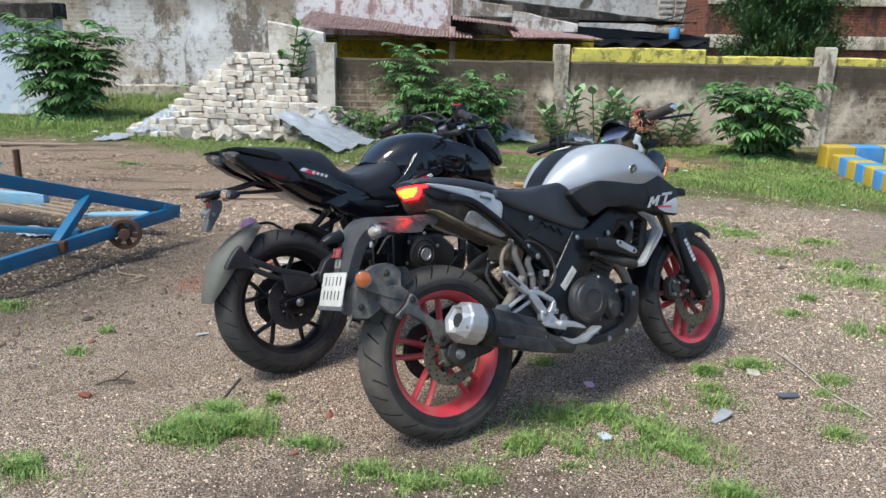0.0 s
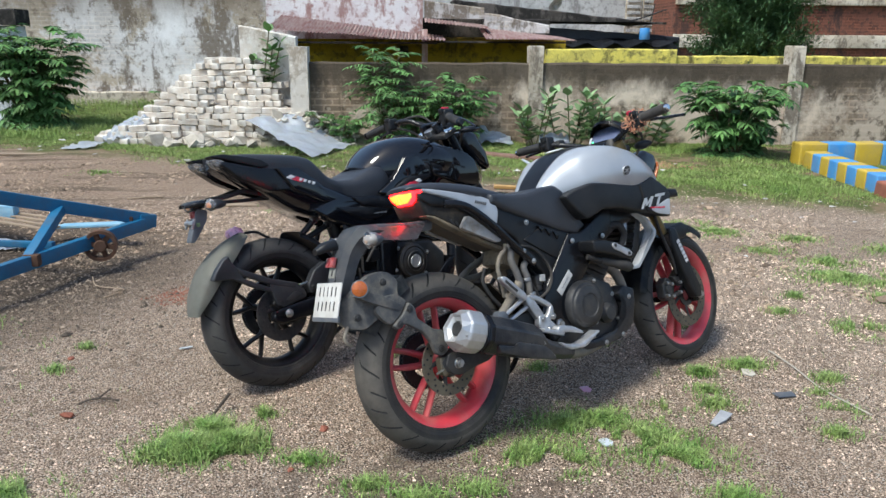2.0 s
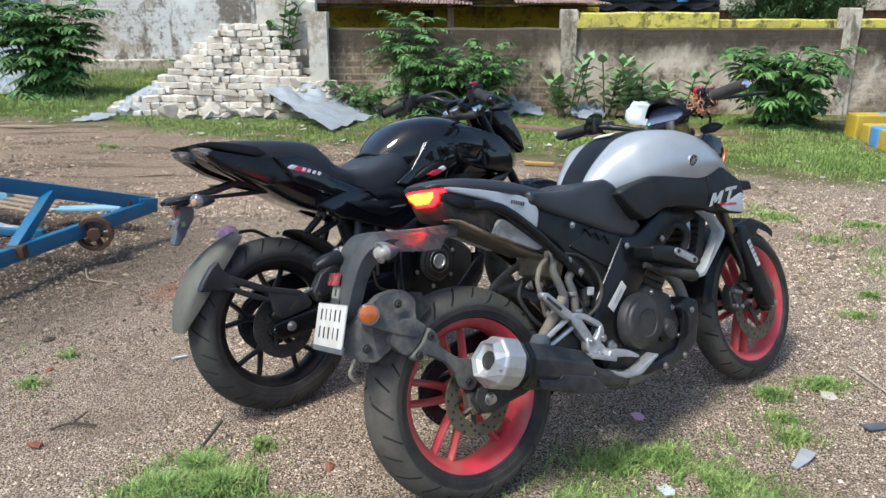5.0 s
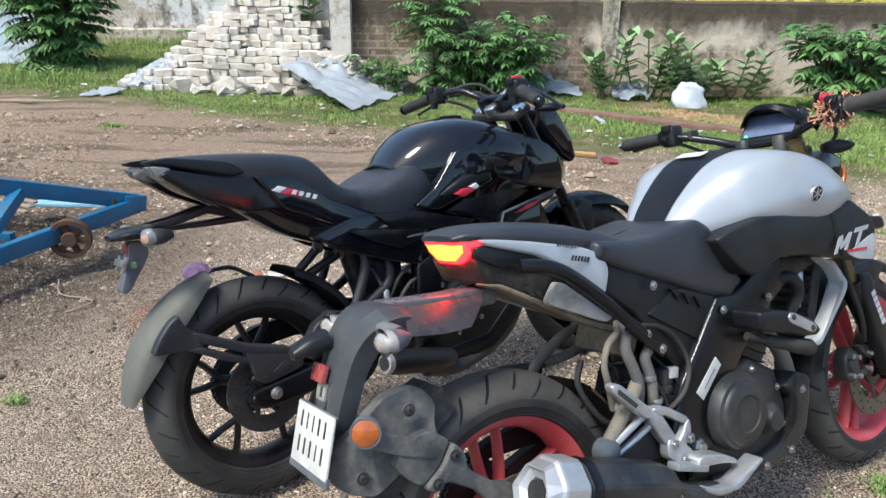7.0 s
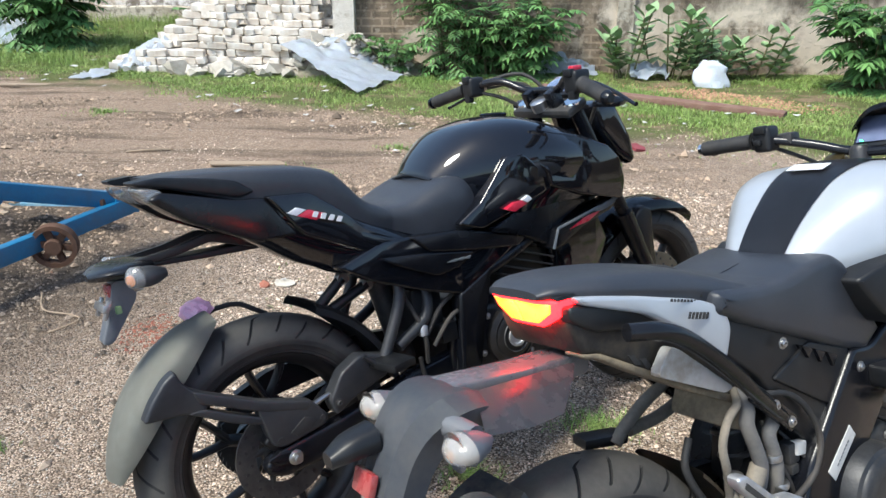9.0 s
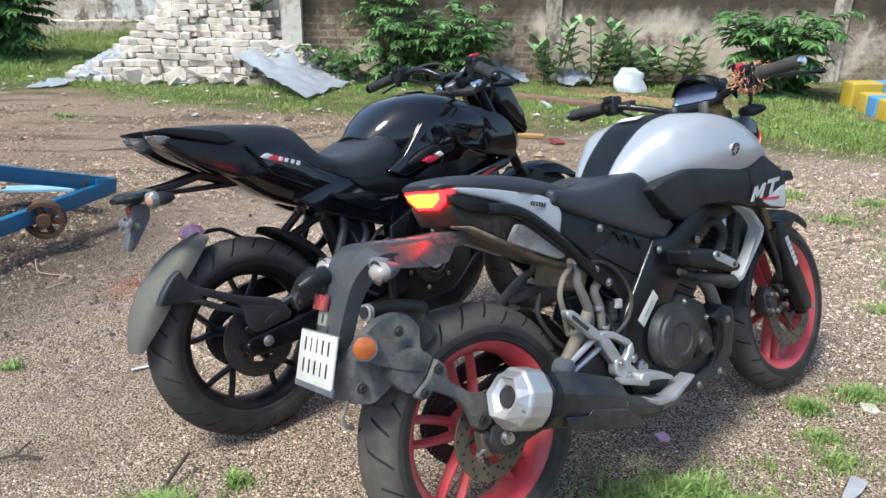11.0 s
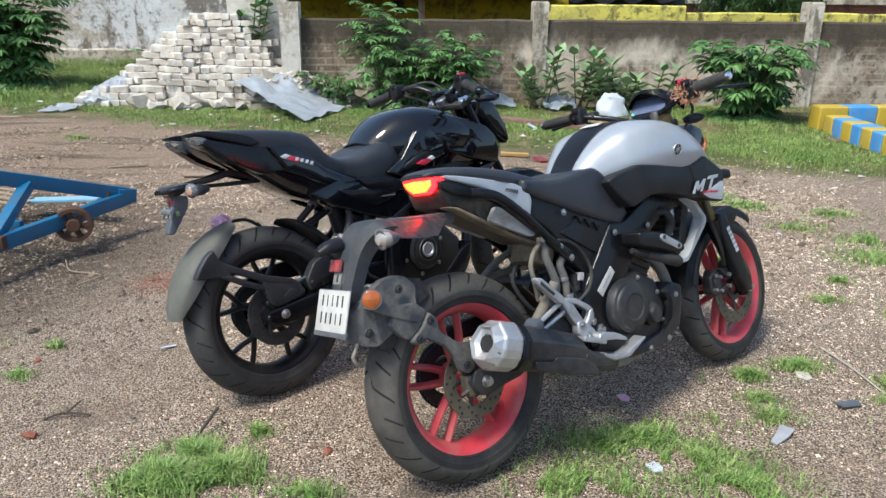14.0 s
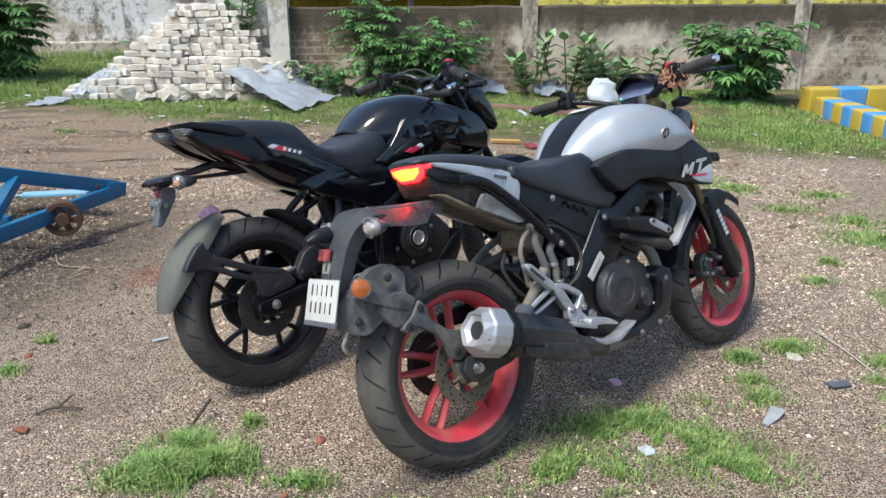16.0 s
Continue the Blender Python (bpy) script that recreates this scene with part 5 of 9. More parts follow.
    badge = part("slider_badge", slab([(0.734, 0.600), (0.742, 0.608), (0.755, 0.607), (0.832, 0.563), (0.840, 0.553), (0.834, 0.543), (0.818, 0.544), (0.740, 0.586)], -0.214, -0.2225, 0.002), M_ALLOY, bike, "silver oval slider badge")
    for bx, bz in ((0.752, 0.597), (0.822, 0.555)):
        part("rivet", moved(bolt(0.005, 0.004), pose(bx, -0.2225, bz)), M_DARKMET, badge)

    part("crash_bobbin", tube([(0.644, -0.17, 0.571), (0.665, -0.175, 0.562), (0.67, -0.175, 0.560), (0.70, -0.18, 0.549), (0.704, -0.18, 0.547), (0.77, -0.195, 0.522), (0.774, -0.195, 0.521), (0.83, -0.20, 0.501), (0.842, -0.20, 0.497)], [0.010, 0.011, 0.008, 0.010, 0.015, 0.016, 0.019, 0.021, 0.016], 16, smooth=False), M_GRIP, bike, "ribbed black rubber crash bobbin")

    # engine
    part("crankcase", slab([(0.43, 0.30), (0.46, 0.44), (0.56, 0.50), (0.70, 0.50), (0.80, 0.44), (0.83, 0.33), (0.78, 0.25), (0.60, 0.225), (0.48, 0.24)], 0.13, -0.13, 0.02), M_DARKMET, bike, "dusty dark grey engine case")
    part("clutch_cover", moved(lathe([(0.095, 0.05), (0.094, 0.0), (0.086, -0.018), (0.078, -0.022), (0.076, -0.027), (0.070, -0.031), (0.045, -0.033), (0.042, -0.030), (0.0, -0.030)], 48), pose(0.612, -0.148, 0.392)), M_DARKMET, bike, "round black clutch cover")
    part("water_pump", moved(lathe([(0.042, 0.04), (0.04, -0.012), (0.030, -0.02), (0.026, -0.03), (0.0, -0.032)], 28), pose(0.735, -0.135, 0.335)), M_DARKMET, bike)
    part("cylinder", slab([(0.62, 0.48), (0.66, 0.60), (0.74, 0.66), (0.86, 0.62), (0.88, 0.53), (0.80, 0.44)], 0.085, -0.085, 0.012), M_DARKMET, bike, "engine cylinder and head")
    for k in range(5):
        part("cooling_fin", moved(box(0.17, 0.20, 0.006, 0.002), pose(0.72 + 0.010 * k, 0, 0.495 + 0.022 * k, 0, 28, 0)), M_DARKMET, bike)
    for bx, bz in ((0.535, 0.455), (0.70, 0.47), (0.52, 0.335), (0.68, 0.31), (0.80, 0.30), (0.79, 0.40), (0.60, 0.262), (0.655, 0.252)):
        part("bolt", moved(bolt(0.006, 0.007), pose(bx, -0.131, bz)), M_STEEL, bike)
    part("pivot_nut", moved(lathe([(0.020, 0.01), (0.018, -0.006), (0.012, -0.010), (0.010, -0.018), (0, -0.018)], 6), pose(0.478, -0.14, 0.348)), M_STEEL, bike, "steel pivot nut")
    part("belly_pan", join(slab([(0.905, 0.40), (0.90, 0.345), (0.872, 0.262), (0.80, 0.222), (0.722, 0.212), (0.63, 0.215), (0.50, 0.225), (0.51, 0.262), (0.66, 0.250), (0.76, 0.258), (0.825, 0.305), (0.838, 0.36), (0.80, 0.40), (0.85, 0.425)], -0.085, -0.148, 0.009),
                           slab([(0.905, 0.38), (0.872, 0.262), (0.80, 0.222), (0.60, 0.205), (0.50, 0.215), (0.60, 0.235), (0.80, 0.26), (0.87, 0.36)], 0.12, -0.09, 0.006)), M_MUFFLER, bike, "black belly pan with mud splashes")
    for bx, bz in ((0.865, 0.375), (0.80, 0.235), (0.70, 0.225)):
        part("bolt", moved(bolt(0.007, 0.007), pose(bx, -0.149, bz)), M_STEEL, bike)
    part("exhaust_pipe", tube([(0.86, -0.03, 0.53), (0.93, -0.05, 0.44), (0.90, -0.09, 0.30), (0.80, -0.10, 0.245), (0.62, -0.12, 0.215), (0.48, -0.16, 0.235)], 0.021, 14), M_HOSE, bike, "dull heat-stained exhaust pipe")

    # muffler
    ax0, ax1 = Vector((-0.020, -0.205, 0.434)), Vector((0.47, -0.178, 0.266))
    d = (ax1 - ax0).normalized()
    up = (Vector((0, 0, 1)) - d * d.z).normalized()
    side = d.cross(up)

    def can(stations, squareness=3.2, twist=0.0):
        rings = []
        for t, rv, rs, dz in stations:
            c = ax0 + d * t + up * dz
            ring = []
            for k in range(28):
                a = 2 * math.pi * k / 28 + twist
                ca, sa = math.cos(a), math.sin(a)
                q = (abs(ca) ** squareness + abs(sa) ** squareness) ** (-1 / squareness)
                ring.append(c + side * (rs * q * ca) + up * (rv * q * sa))
            rings.append(ring)
        return skin(rings)

    def octagon(stations, corner=4.0):
        """A can with eight flat faces and eased corners."""
        rings = []
        for t, rv, rs, dz in stations:
            c = ax0 + d * t + up * dz
            angles = [radians(45 * k + 22.5 + s * corner) for k in range(8) for s in (-1, 1)]
            rings.append([c + side * (rs * math.cos(a)) + up * (rv * math.sin(a)) for a in angles])
        return skin(rings)

    part("muffler", octagon([(0.072, 0.062, 0.058, 0), (0.080, 0.067, 0.062, 0), (0.20, 0.067, 0.062, -0.001), (0.31, 0.063, 0.060, -0.004), (0.345, 0.056, 0.055, -0.009), (0.375, 0.040, 0.043, -0.020), (0.42, 0.034, 0.036, -0.024), (0.52, 0.030, 0.032, -0.018)]), M_MUFFLER, bike, "scuffed black eight-sided muffler", 16)
    part("muffler_seam", octagon([(0.076, 0.0675, 0.0625, 0), (0.082, 0.0695, 0.0645, 0), (0.096, 0.0695, 0.0645, 0), (0.100, 0.0675, 0.0625, 0)]), M_SATIN, bike, "", 16)
    part("muffler_shield", slab([(0.085, 0.366), (0.155, 0.342), (0.168, 0.356), (0.285, 0.316), (0.318, 0.285), (0.335, 0.252), (0.20, 0.292), (0.09, 0.335)], -0.2, -0.258, 0.004), M_MUFFLER, bike, "lower muffler shield with a stepped edge")
    for bx, bz in ((0.335, 0.262), (0.30, 0.32)):
        part("bolt", moved(bolt(0.006, 0.005), pose(bx, -0.236, bz)), M_STEEL, bike)
    def capring(t, r, drop=0.0, flat=0.0, bore=False):
        """Flat crown and shoulders above, rounded below; flat leans the face."""
        c = ax0 + d * t + up * drop
        ring = []
        for deg in (-172, -150, -125, -100, -75, -50, -25, -5, 18.5, 26.5, 63.5, 71.5, 108.5, 116.5, 153.5, 161.5):
            a = radians(deg)
            q = 1.0 if bore or deg > 0 else 0.96
            ring.append(c + side * (r * q * math.cos(a) * 0.93) + up * (r * q * math.sin(a)) + d * (flat * math.sin(a) * r))
        return ring
    def hexring(t, r, drop=0.0, flat=0.0):
        """Six-sided rim with eased corners, flat side up."""
        c = ax0 + d * t + up * drop
        ring = []
        for deg in (-177, -150, -123, -117, -90, -63, -57, -3, 3, 30, 57, 63, 90, 117, 123, 177):
            a = radians(deg)
            q = r * math.cos(radians(30)) / math.cos(radians(deg % 60 - 30))
            ring.append(c + side * (q * math.cos(a) * 0.95) + up * (q * math.sin(a)) + d * (flat * math.sin(a) * q))
        return ring
    cap_b = skin([capring(0.020, 0.0245, 0.004, 0, True), capring(-0.014, 0.025, 0.004, 0.08, True), capring(-0.019, 0.0275, 0.004, 0.10, True), hexring(-0.025, 0.046, 0.006, 0.14), hexring(-0.036, 0.0505, 0.006, 0.16), hexring(-0.036, 0.0535, 0.006, 0.16),
                  capring(-0.012, 0.0665, 0.0, 0.12), capring(-0.006, 0.0715, 0.0, 0.10), capring(0.0, 0.0735, 0.0, 0.08), capring(0.056, 0.0735), capring(0.066, 0.066)])
    endcap = part("muffler_end_cap", cap_b, M_CAP, bike, "faceted silver muffler end cap", 9)
    part("tail_pipe", moved(lathe([(0.0195, 0.004), (0.0235, 0.004), (0.0235, 0.046), (0.0, 0.046), (0.0, 0.045), (0.0185, 0.044)], 24, axis="z"), Matrix.Translation(ax0 - d * 0.024 + up * 0.004) @ d.to_track_quat("Z", "X").to_matrix().to_4x4()), M_DARKMET, endcap, "black tail pipe opening")
    for a in (-15, -50, -85, -120):
        o = ax0 - d * 0.013 + side * (0.060 * math.cos(radians(a))) * 0.92 + up * (0.061 * math.sin(radians(a)))
        part("rivet", moved(bolt(0.0035, 0.005), Matrix.Translation(o - d * 0.004) @ (-d).to_track_quat("-Y", "Z").to_matrix().to_4x4()), M_STEEL, endcap)
    part("heat_shield", slab([(0.40, 0.300), (0.43, 0.284), (0.50, 0.268), (0.60, 0.300), (0.608, 0.292), (0.52, 0.252), (0.45, 0.258), (0.41, 0.280)], -0.17, -0.215, 0.005), M_ALLOY, bike, "silver heat shield")

    # foot peg bracket
    legs = ([(0.318, 0.476), (0.350, 0.484), (0.400, 0.397), (0.387, 0.362), (0.358, 0.400), (0.328, 0.448)], [(0.335, 0.484), (0.378, 0.475), (0.443, 0.431), (0.430, 0.417), (0.376, 0.455), (0.345, 0.462)],
            [(0.443, 0.431), (0.448, 0.400), (0.425, 0.368), (0.403, 0.366), (0.400, 0.385), (0.421, 0.403), (0.428, 0.42)], [(0.370, 0.402), (0.402, 0.392), (0.432, 0.366), (0.450, 0.343), (0.432, 0.322), (0.392, 0.336), (0.362, 0.362)])
    part("foot_bracket", join(*(slab(p, -0.128 - 0.001 * k, -0.153 - 0.0015 * k, 0.005) for k, p in enumerate(legs))), M_ALLOY, bike, "cast alloy foot rest bracket")
    for bx, bz in ((0.41, 0.345), (0.385, 0.385), (0.436, 0.385)):
        part("bolt", moved(bolt(0.008, 0.007), pose(bx, -0.158, bz)), M_STEEL, bike)
    part("foot_peg", join(slab([(0.42, 0.346), (0.44, 0.352), (0.500, 0.334), (0.545, 0.308), (0.548, 0.296), (0.500, 0.312), (0.46, 0.320), (0.42, 0.326)], -0.15, -0.19, 0.005), moved(box(0.10, 0.035, 0.016, 0.005), pose(0.40, -0.175, 0.335, 0, 20, 0))), M_ALLOY, bike, "alloy foot peg")
    peg = part("passenger_peg", slab([(0.213, 0.572), (0.236, 0.570), (0.320, 0.490), (0.314, 0.468), (0.296, 0.476), (0.216, 0.553)], -0.145, -0.168, 0.005), M_ALLOY, bike, "folded alloy pillion peg")
    # dark plate on the peg, for the shade inside its slot
    part("slot", slab([(0.231, 0.560), (0.280, 0.512), (0.273, 0.505), (0.226, 0.551)], -0.16, -0.1692, 0.0006, False), M_DARKMET, peg)
    part("brake_rod", tube([(0.195, -0.14, 0.42), (0.32, -0.145, 0.475)], 0.008, 8, smooth=False), M_ALLOY, bike)
    part("brake_rod", tube([(0.24, -0.13, 0.405), (0.36, -0.14, 0.45)], 0.008, 8, smooth=False), M_ALLOY, bike)
    part("bush", moved(lathe([(0.026, 0.02), (0.026, -0.012), (0.018, -0.016), (0.010, -0.020), (0, -0.02)], 20), pose(0.205, -0.14, 0.425)), M_GREYPL, bike, "worn rubber bush")
    part("peg_tube", tube([(0.20, -0.13, 0.42), (0.30, -0.12, 0.50), (0.34, -0.11, 0.53)], 0.016, 10), M_HOSE, bike)

    # hoses and struts under the tail
    M_HOSE2 = surface("dusty_grey_hose", (0.085, 0.085, 0.09), (0.14, 0.135, 0.13), 20, 0.7, dust=(0.30, 0.26, 0.20), dust_amount=0.4)
    for pts, r, mat in ((((0.318, -0.09, 0.672), (0.295, -0.112, 0.658), (0.266, -0.115, 0.640), (0.247, -0.115, 0.600), (0.252, -0.115, 0.554), (0.27, -0.10, 0.49)), 0.0075, M_HOSE),
                        (((0.326, -0.09, 0.668), (0.320, -0.112, 0.645), (0.313, -0.115, 0.615), (0.331, -0.115, 0.564), (0.342, -0.112, 0.520), (0.345, -0.09, 0.45)), 0.0130, M_HOSE2),
                        (((0.41, -0.09, 0.61), (0.388, -0.112, 0.601), (0.367, -0.115, 0.580), (0.379, -0.115, 0.535), (0.381, -0.112, 0.488), (0.39, -0.09, 0.43)), 0.0125, M_HOSE2),
                        (((0.33, -0.115, 0.660), (0.369, -0.128, 0.658), (0.411, -0.132, 0.643), (0.451, -0.136, 0.604), (0.478, -0.138, 0.541), (0.453, -0.138, 0.484), (0.399, -0.134, 0.454), (0.35, -0.13, 0.435)), 0.0058, M_GRIP),
                        (((0.24, -0.05, 0.60), (0.215, -0.06, 0.55), (0.25, -0.08, 0.47), (0.30, -0.09, 0.44)), 0.007, M_GRIP), (((0.30, -0.08, 0.52), (0.275, -0.10, 0.505), (0.285, -0.11, 0.475), (0.32, -0.11, 0.462), (0.35, -0.10, 0.47)), 0.010, M_HOSE),
                        (((0.41, -0.07, 0.58), (0.40, -0.10, 0.53), (0.42, -0.11, 0.47), (0.44, -0.11, 0.40)), 0.0045, M_GRIP), (((0.43, -0.07, 0.57), (0.46, -0.12, 0.50), (0.445, -0.125, 0.43)), 0.004, M_GRIP)):
        part("hose", tube(pts, r, 10), mat, bike, "dusty rubber hose")
    for bx, bz in ((0.405, 0.535), (0.418, 0.478), (0.300, 0.535)):
        part("hose_clip", moved(lathe([(0.016, -0.006), (0.0175, 0.0), (0.016, 0.006)], 18, axis="z"), pose(bx - 0.03, -0.112, bz)), M_STEEL, bike)
    for k in range(4):
        # black plates on the undertail, for the shade inside its slots
        part("slot", slab([(0.085 + 0.024 * k, 0.800 - 0.013 * k), (0.098 + 0.024 * k, 0.798 - 0.013 * k), (0.110 + 0.024 * k, 0.778 - 0.013 * k), (0.097 + 0.024 * k, 0.780 - 0.013 * k)], -0.084, -0.0905, 0.001, False), M_INK, bike, "slot in the undertail drawn as a black plate")
    part("undertail_rib", slab([(-0.006, 0.826), (0.03, 0.819), (0.12, 0.768), (0.23, 0.705), (0.33, 0.657), (0.320, 0.646), (0.225, 0.694), (0.115, 0.756), (0.03, 0.808), (-0.002, 0.818)], -0.05, -0.0905, 0.004), M_DIRT, bike, "mud-caked lower edge of the undertail")
    for pts in (((0.385, 0.11, 0.645), (0.365, 0.12, 0.622), (0.312, 0.12, 0.603), (0.253, 0.12, 0.570), (0.225, 0.12, 0.545)), ((0.45, 0.11, 0.60), (0.425, 0.12, 0.580), (0.346, 0.12, 0.562), (0.262, 0.12, 0.560))):
        part("peg_bracket", tube(pts, 0.0125, 10), M_HOSE, bike, "dusty tube of the far pillion peg bracket")
    part("peg_bracket", tube([(0.51, 0.12, 0.56), (0.475, 0.12, 0.495), (0.444, 0.12, 0.43), (0.41, 0.12, 0.37)], 0.017, 10, flat=0.6), M_PLASTIC, bike, "black plate of the far peg bracket")
    part("far_peg", moved(box(0.10, 0.05, 0.022, 0.008), pose(0.215, 0.15, 0.552, 0, 8, -10)), M_PLASTIC, bike, "folded far pillion peg")
    part("shock_absorber", join(tube([(0.38, 0.0, 0.66), (0.44, 0.0, 0.40)], 0.022, 12, smooth=False), tube([(0.385 + 0.002 * k + 0.033 * math.sin(k * 0.9) * 0.97, 0.036 * math.cos(k * 0.9), 0.64 - 0.0076 * k) for k in range(29)], 0.006, 6, 3)), M_DARKMET, bike, "rear shock absorber with coil spring")
    part("relay", join(moved(box(0.030, 0.030, 0.040, 0.006), pose(0.435, -0.10, 0.520)), moved(box(0.022, 0.02, 0.018, 0.004), pose(0.430, -0.108, 0.492))), M_DARKMET, bike, "small starter relay")
    part("battery_box", moved(box(0.075, 0.13, 0.075, 0.012), pose(0.352, -0.015, 0.622, 0, 25, 0)), M_DIRT, bike, "mud-caked box under the seat")
    part("airbox", moved(box(0.10, 0.12, 0.20, 0.02), pose(0.47, 0.0, 0.52, 0, 12, 0)), M_PLASTIC, bike, "black air box behind the engine")
    part("rear_brake_reservoir", moved(box(0.026, 0.018, 0.026, 0.004), pose(0.449, -0.112, 0.527, 0, 10, 0)), M_PLATE, bike, "small white connector")

    # swing arm, brake, guards of the rear wheel
    both("swing_arm", lambda: slab([(-0.06, 0.33), (-0.03, 0.352), (0.10, 0.365), (0.30, 0.42), (0.45, 0.42), (0.46, 0.34), (0.30, 0.35), (0.08, 0.29), (-0.04, 0.285)], -0.085, -0.118, 0.008), M_DARKMET, bike, "dark swing arm")
    part("axle_nut", moved(lathe([(0.021, 0.012), (0.021, -0.004), (0.016, -0.006), (0.014, -0.016), (0.009, -0.016), (0.009, -0.024), (0, -0.024)], 18), pose(0.008, -0.119, 0.314)), M_STEEL, bike, "steel axle nut")
    part("arm_end", slab([(-0.043, 0.316), (-0.028, 0.355), (0.002, 0.352), (0.035, 0.338), (0.14, 0.332), (0.19, 0.318), (0.14, 0.291), (0.074, 0.284), (0.016, 0.271), (-0.021, 0.279)], -0.105, -0.124, 0.005), M_DARKMET, bike, "dark cast swing arm end")
    part("brake_caliper", slab([(-0.060, 0.348), (-0.032, 0.345), (-0.027, 0.314), (-0.032, 0.279), (-0.057, 0.283), (-0.060, 0.313)], -0.088, -0.116, 0.004), M_DISC, bike, "dusty brake caliper bracket")
    part("caliper_pin", tube([(-0.050, -0.112, 0.305), (-0.082, -0.116, 0.298)], 0.004, 8, smooth=False), M_STEEL, bike)
    mud = shell(RA, 0.350, 110, 150, 0.080, 0.006, 0.05, 14, 0.0, 0.85)
    part("splash_guard", mud, M_MUDDY, bike, "mud-splashed black tyre splash guard")
    def guard_plate():
        p = slab([(-0.292, 0.646), (-0.250, 0.664), (-0.200, 0.668), (-0.172, 0.660), (-0.157, 0.632), (-0.168, 0.597), (-0.160, 0.560), (-0.200, 0.515), (-0.250, 0.525), (-0.278, 0.511), (-0.307, 0.497), (-0.346, 0.506), (-0.371, 0.531), (-0.377, 0.562), (-0.360, 0.593), (-0.330, 0.618)], -0.072, -0.096, 0.003)
        return warped(p, lambda c: Vector((c.x, c.y + 1.6 * max(0.0, -0.30 - c.x) ** 1.3 + 1.8 * max(0.0, c.z - 0.62) ** 1.3, c.z)))
    part("guard_plate", guard_plate(), M_MUDDY, bike, "mud-splashed black guard plate", 25)
    part("guard_bracket", slab([(-0.272, 0.548), (-0.250, 0.574), (-0.215, 0.590), (-0.187, 0.590), (-0.152, 0.561), (-0.183, 0.520), (-0.222, 0.494), (-0.248, 0.514)], -0.09, -0.116, 0.0015), M_MUDDY, bike, "black guard bracket")
    part("bracket_ridge", slab([(-0.335, 0.608), (-0.305, 0.624), (-0.240, 0.596), (-0.175, 0.553), (-0.188, 0.537), (-0.25, 0.562)], -0.09, -0.120, 0.0015, False), M_MUDDY, bike)
    part("guard_arm", slab([(-0.178, 0.520), (-0.149, 0.558), (-0.128, 0.532), (-0.126, 0.498), (-0.069, 0.448), (-0.034, 0.440), (-0.020, 0.400), (-0.026, 0.364), (-0.052, 0.352), (-0.076, 0.366), (-0.087, 0.408), (-0.115, 0.450), (-0.176, 0.490), (-0.202, 0.473), (-0.222, 0.490)], -0.106, -0.126, 0.005), M_MUDDY, bike, "guard mounting arm")
    for bx, by, bz in ((-0.152, -0.127, 0.533), (-0.196, -0.127, 0.492), (-0.055, -0.127, 0.380), (-0.216, -0.095, 0.634), (-0.327, -0.095, 0.540)):
        part("washer", moved(lathe([(0.013, 0.004), (0.013, -0.001), (0.0, -0.001)], 20), pose(bx, by, bz)), M_MUDDY, bike)
        part("bolt", moved(bolt(0.008, 0.006), pose(bx, by, bz)), M_DARKMET, bike)
    part("reflector", moved(lathe([(0.0245, 0.012), (0.0245, -0.004), (0.022, -0.006), (0.0, -0.007)], 32), pose(-0.322, -0.128, 0.632, 0, 0, -28)), M_ORANGE, bike, "round orange side reflector")
    part("reflector_rim", moved(lathe([(0.026, 0.016), (0.028, 0.0), (0.028, -0.005), (0.0245, -0.005), (0.0245, 0.016)], 32, closed=True), pose(-0.322, -0.128, 0.632, 0, 0, -28)), M_GREYPL, bike)
    part("reflector_stem", tube([(-0.315, -0.115, 0.632), (-0.30, -0.06, 0.63)], 0.011, 8, smooth=False), M_GREYPL, bike)
    part("guard_wire", tube([(-0.355, -0.07, 0.515), (-0.370, -0.08, 0.500), (-0.378, -0.08, 0.486), (-0.371, -0.08, 0.468), (-0.352, -0.07, 0.455)], 0.0055, 8), M_HOSE, bike)
    part("inner_fender", shell(RA, 0.334, -6, 44, 0.088, 0.005, 0.010, 22, 0.004, 0.9), surface("dusty_black_mudguard", (0.022, 0.020, 0.018), (0.04, 0.036, 0.03), 7, 0.55, bump=0.3, bump_scale=90, dust=(0.20, 0.155, 0.105), dust_amount=0.65, dust_scale=8), bike, "dusty black inner mudguard")

    # number plate carrier with turn signals
    spar = slab([(0.06, 0.808), (-0.06, 0.812), (-0.20, 0.826), (-0.20, 0.800), (-0.06, 0.776), (0.05, 0.770)], 0.034, -0.034, 0.004)
    part("fender_extension", spar, M_BLADE, bike, "grey plastic tail extension")

    def blade():
        rows = [[Vector((0.020, -0.040, 0.800)), Vector((-0.004, -0.062, 0.786)), Vector((-0.055, -0.092, 0.752))], [Vector((-0.08, -0.042, 0.806)), Vector((-0.09, -0.068, 0.792)), Vector((-0.120, -0.102, 0.756))], [Vector((-0.17, -0.044, 0.812)), Vector((-0.185, -0.074, 0.798)), Vector((-0.20, -0.105, 0.770))]]
        b = skin(rows, closed=False, caps=False)
        bmesh.ops.solidify(b, geom=b.faces[:], thickness=0.004)
        return b
    both("side_blade", blade, M_BLADE, bike, "thin grey side blade", 20)
    rows = []
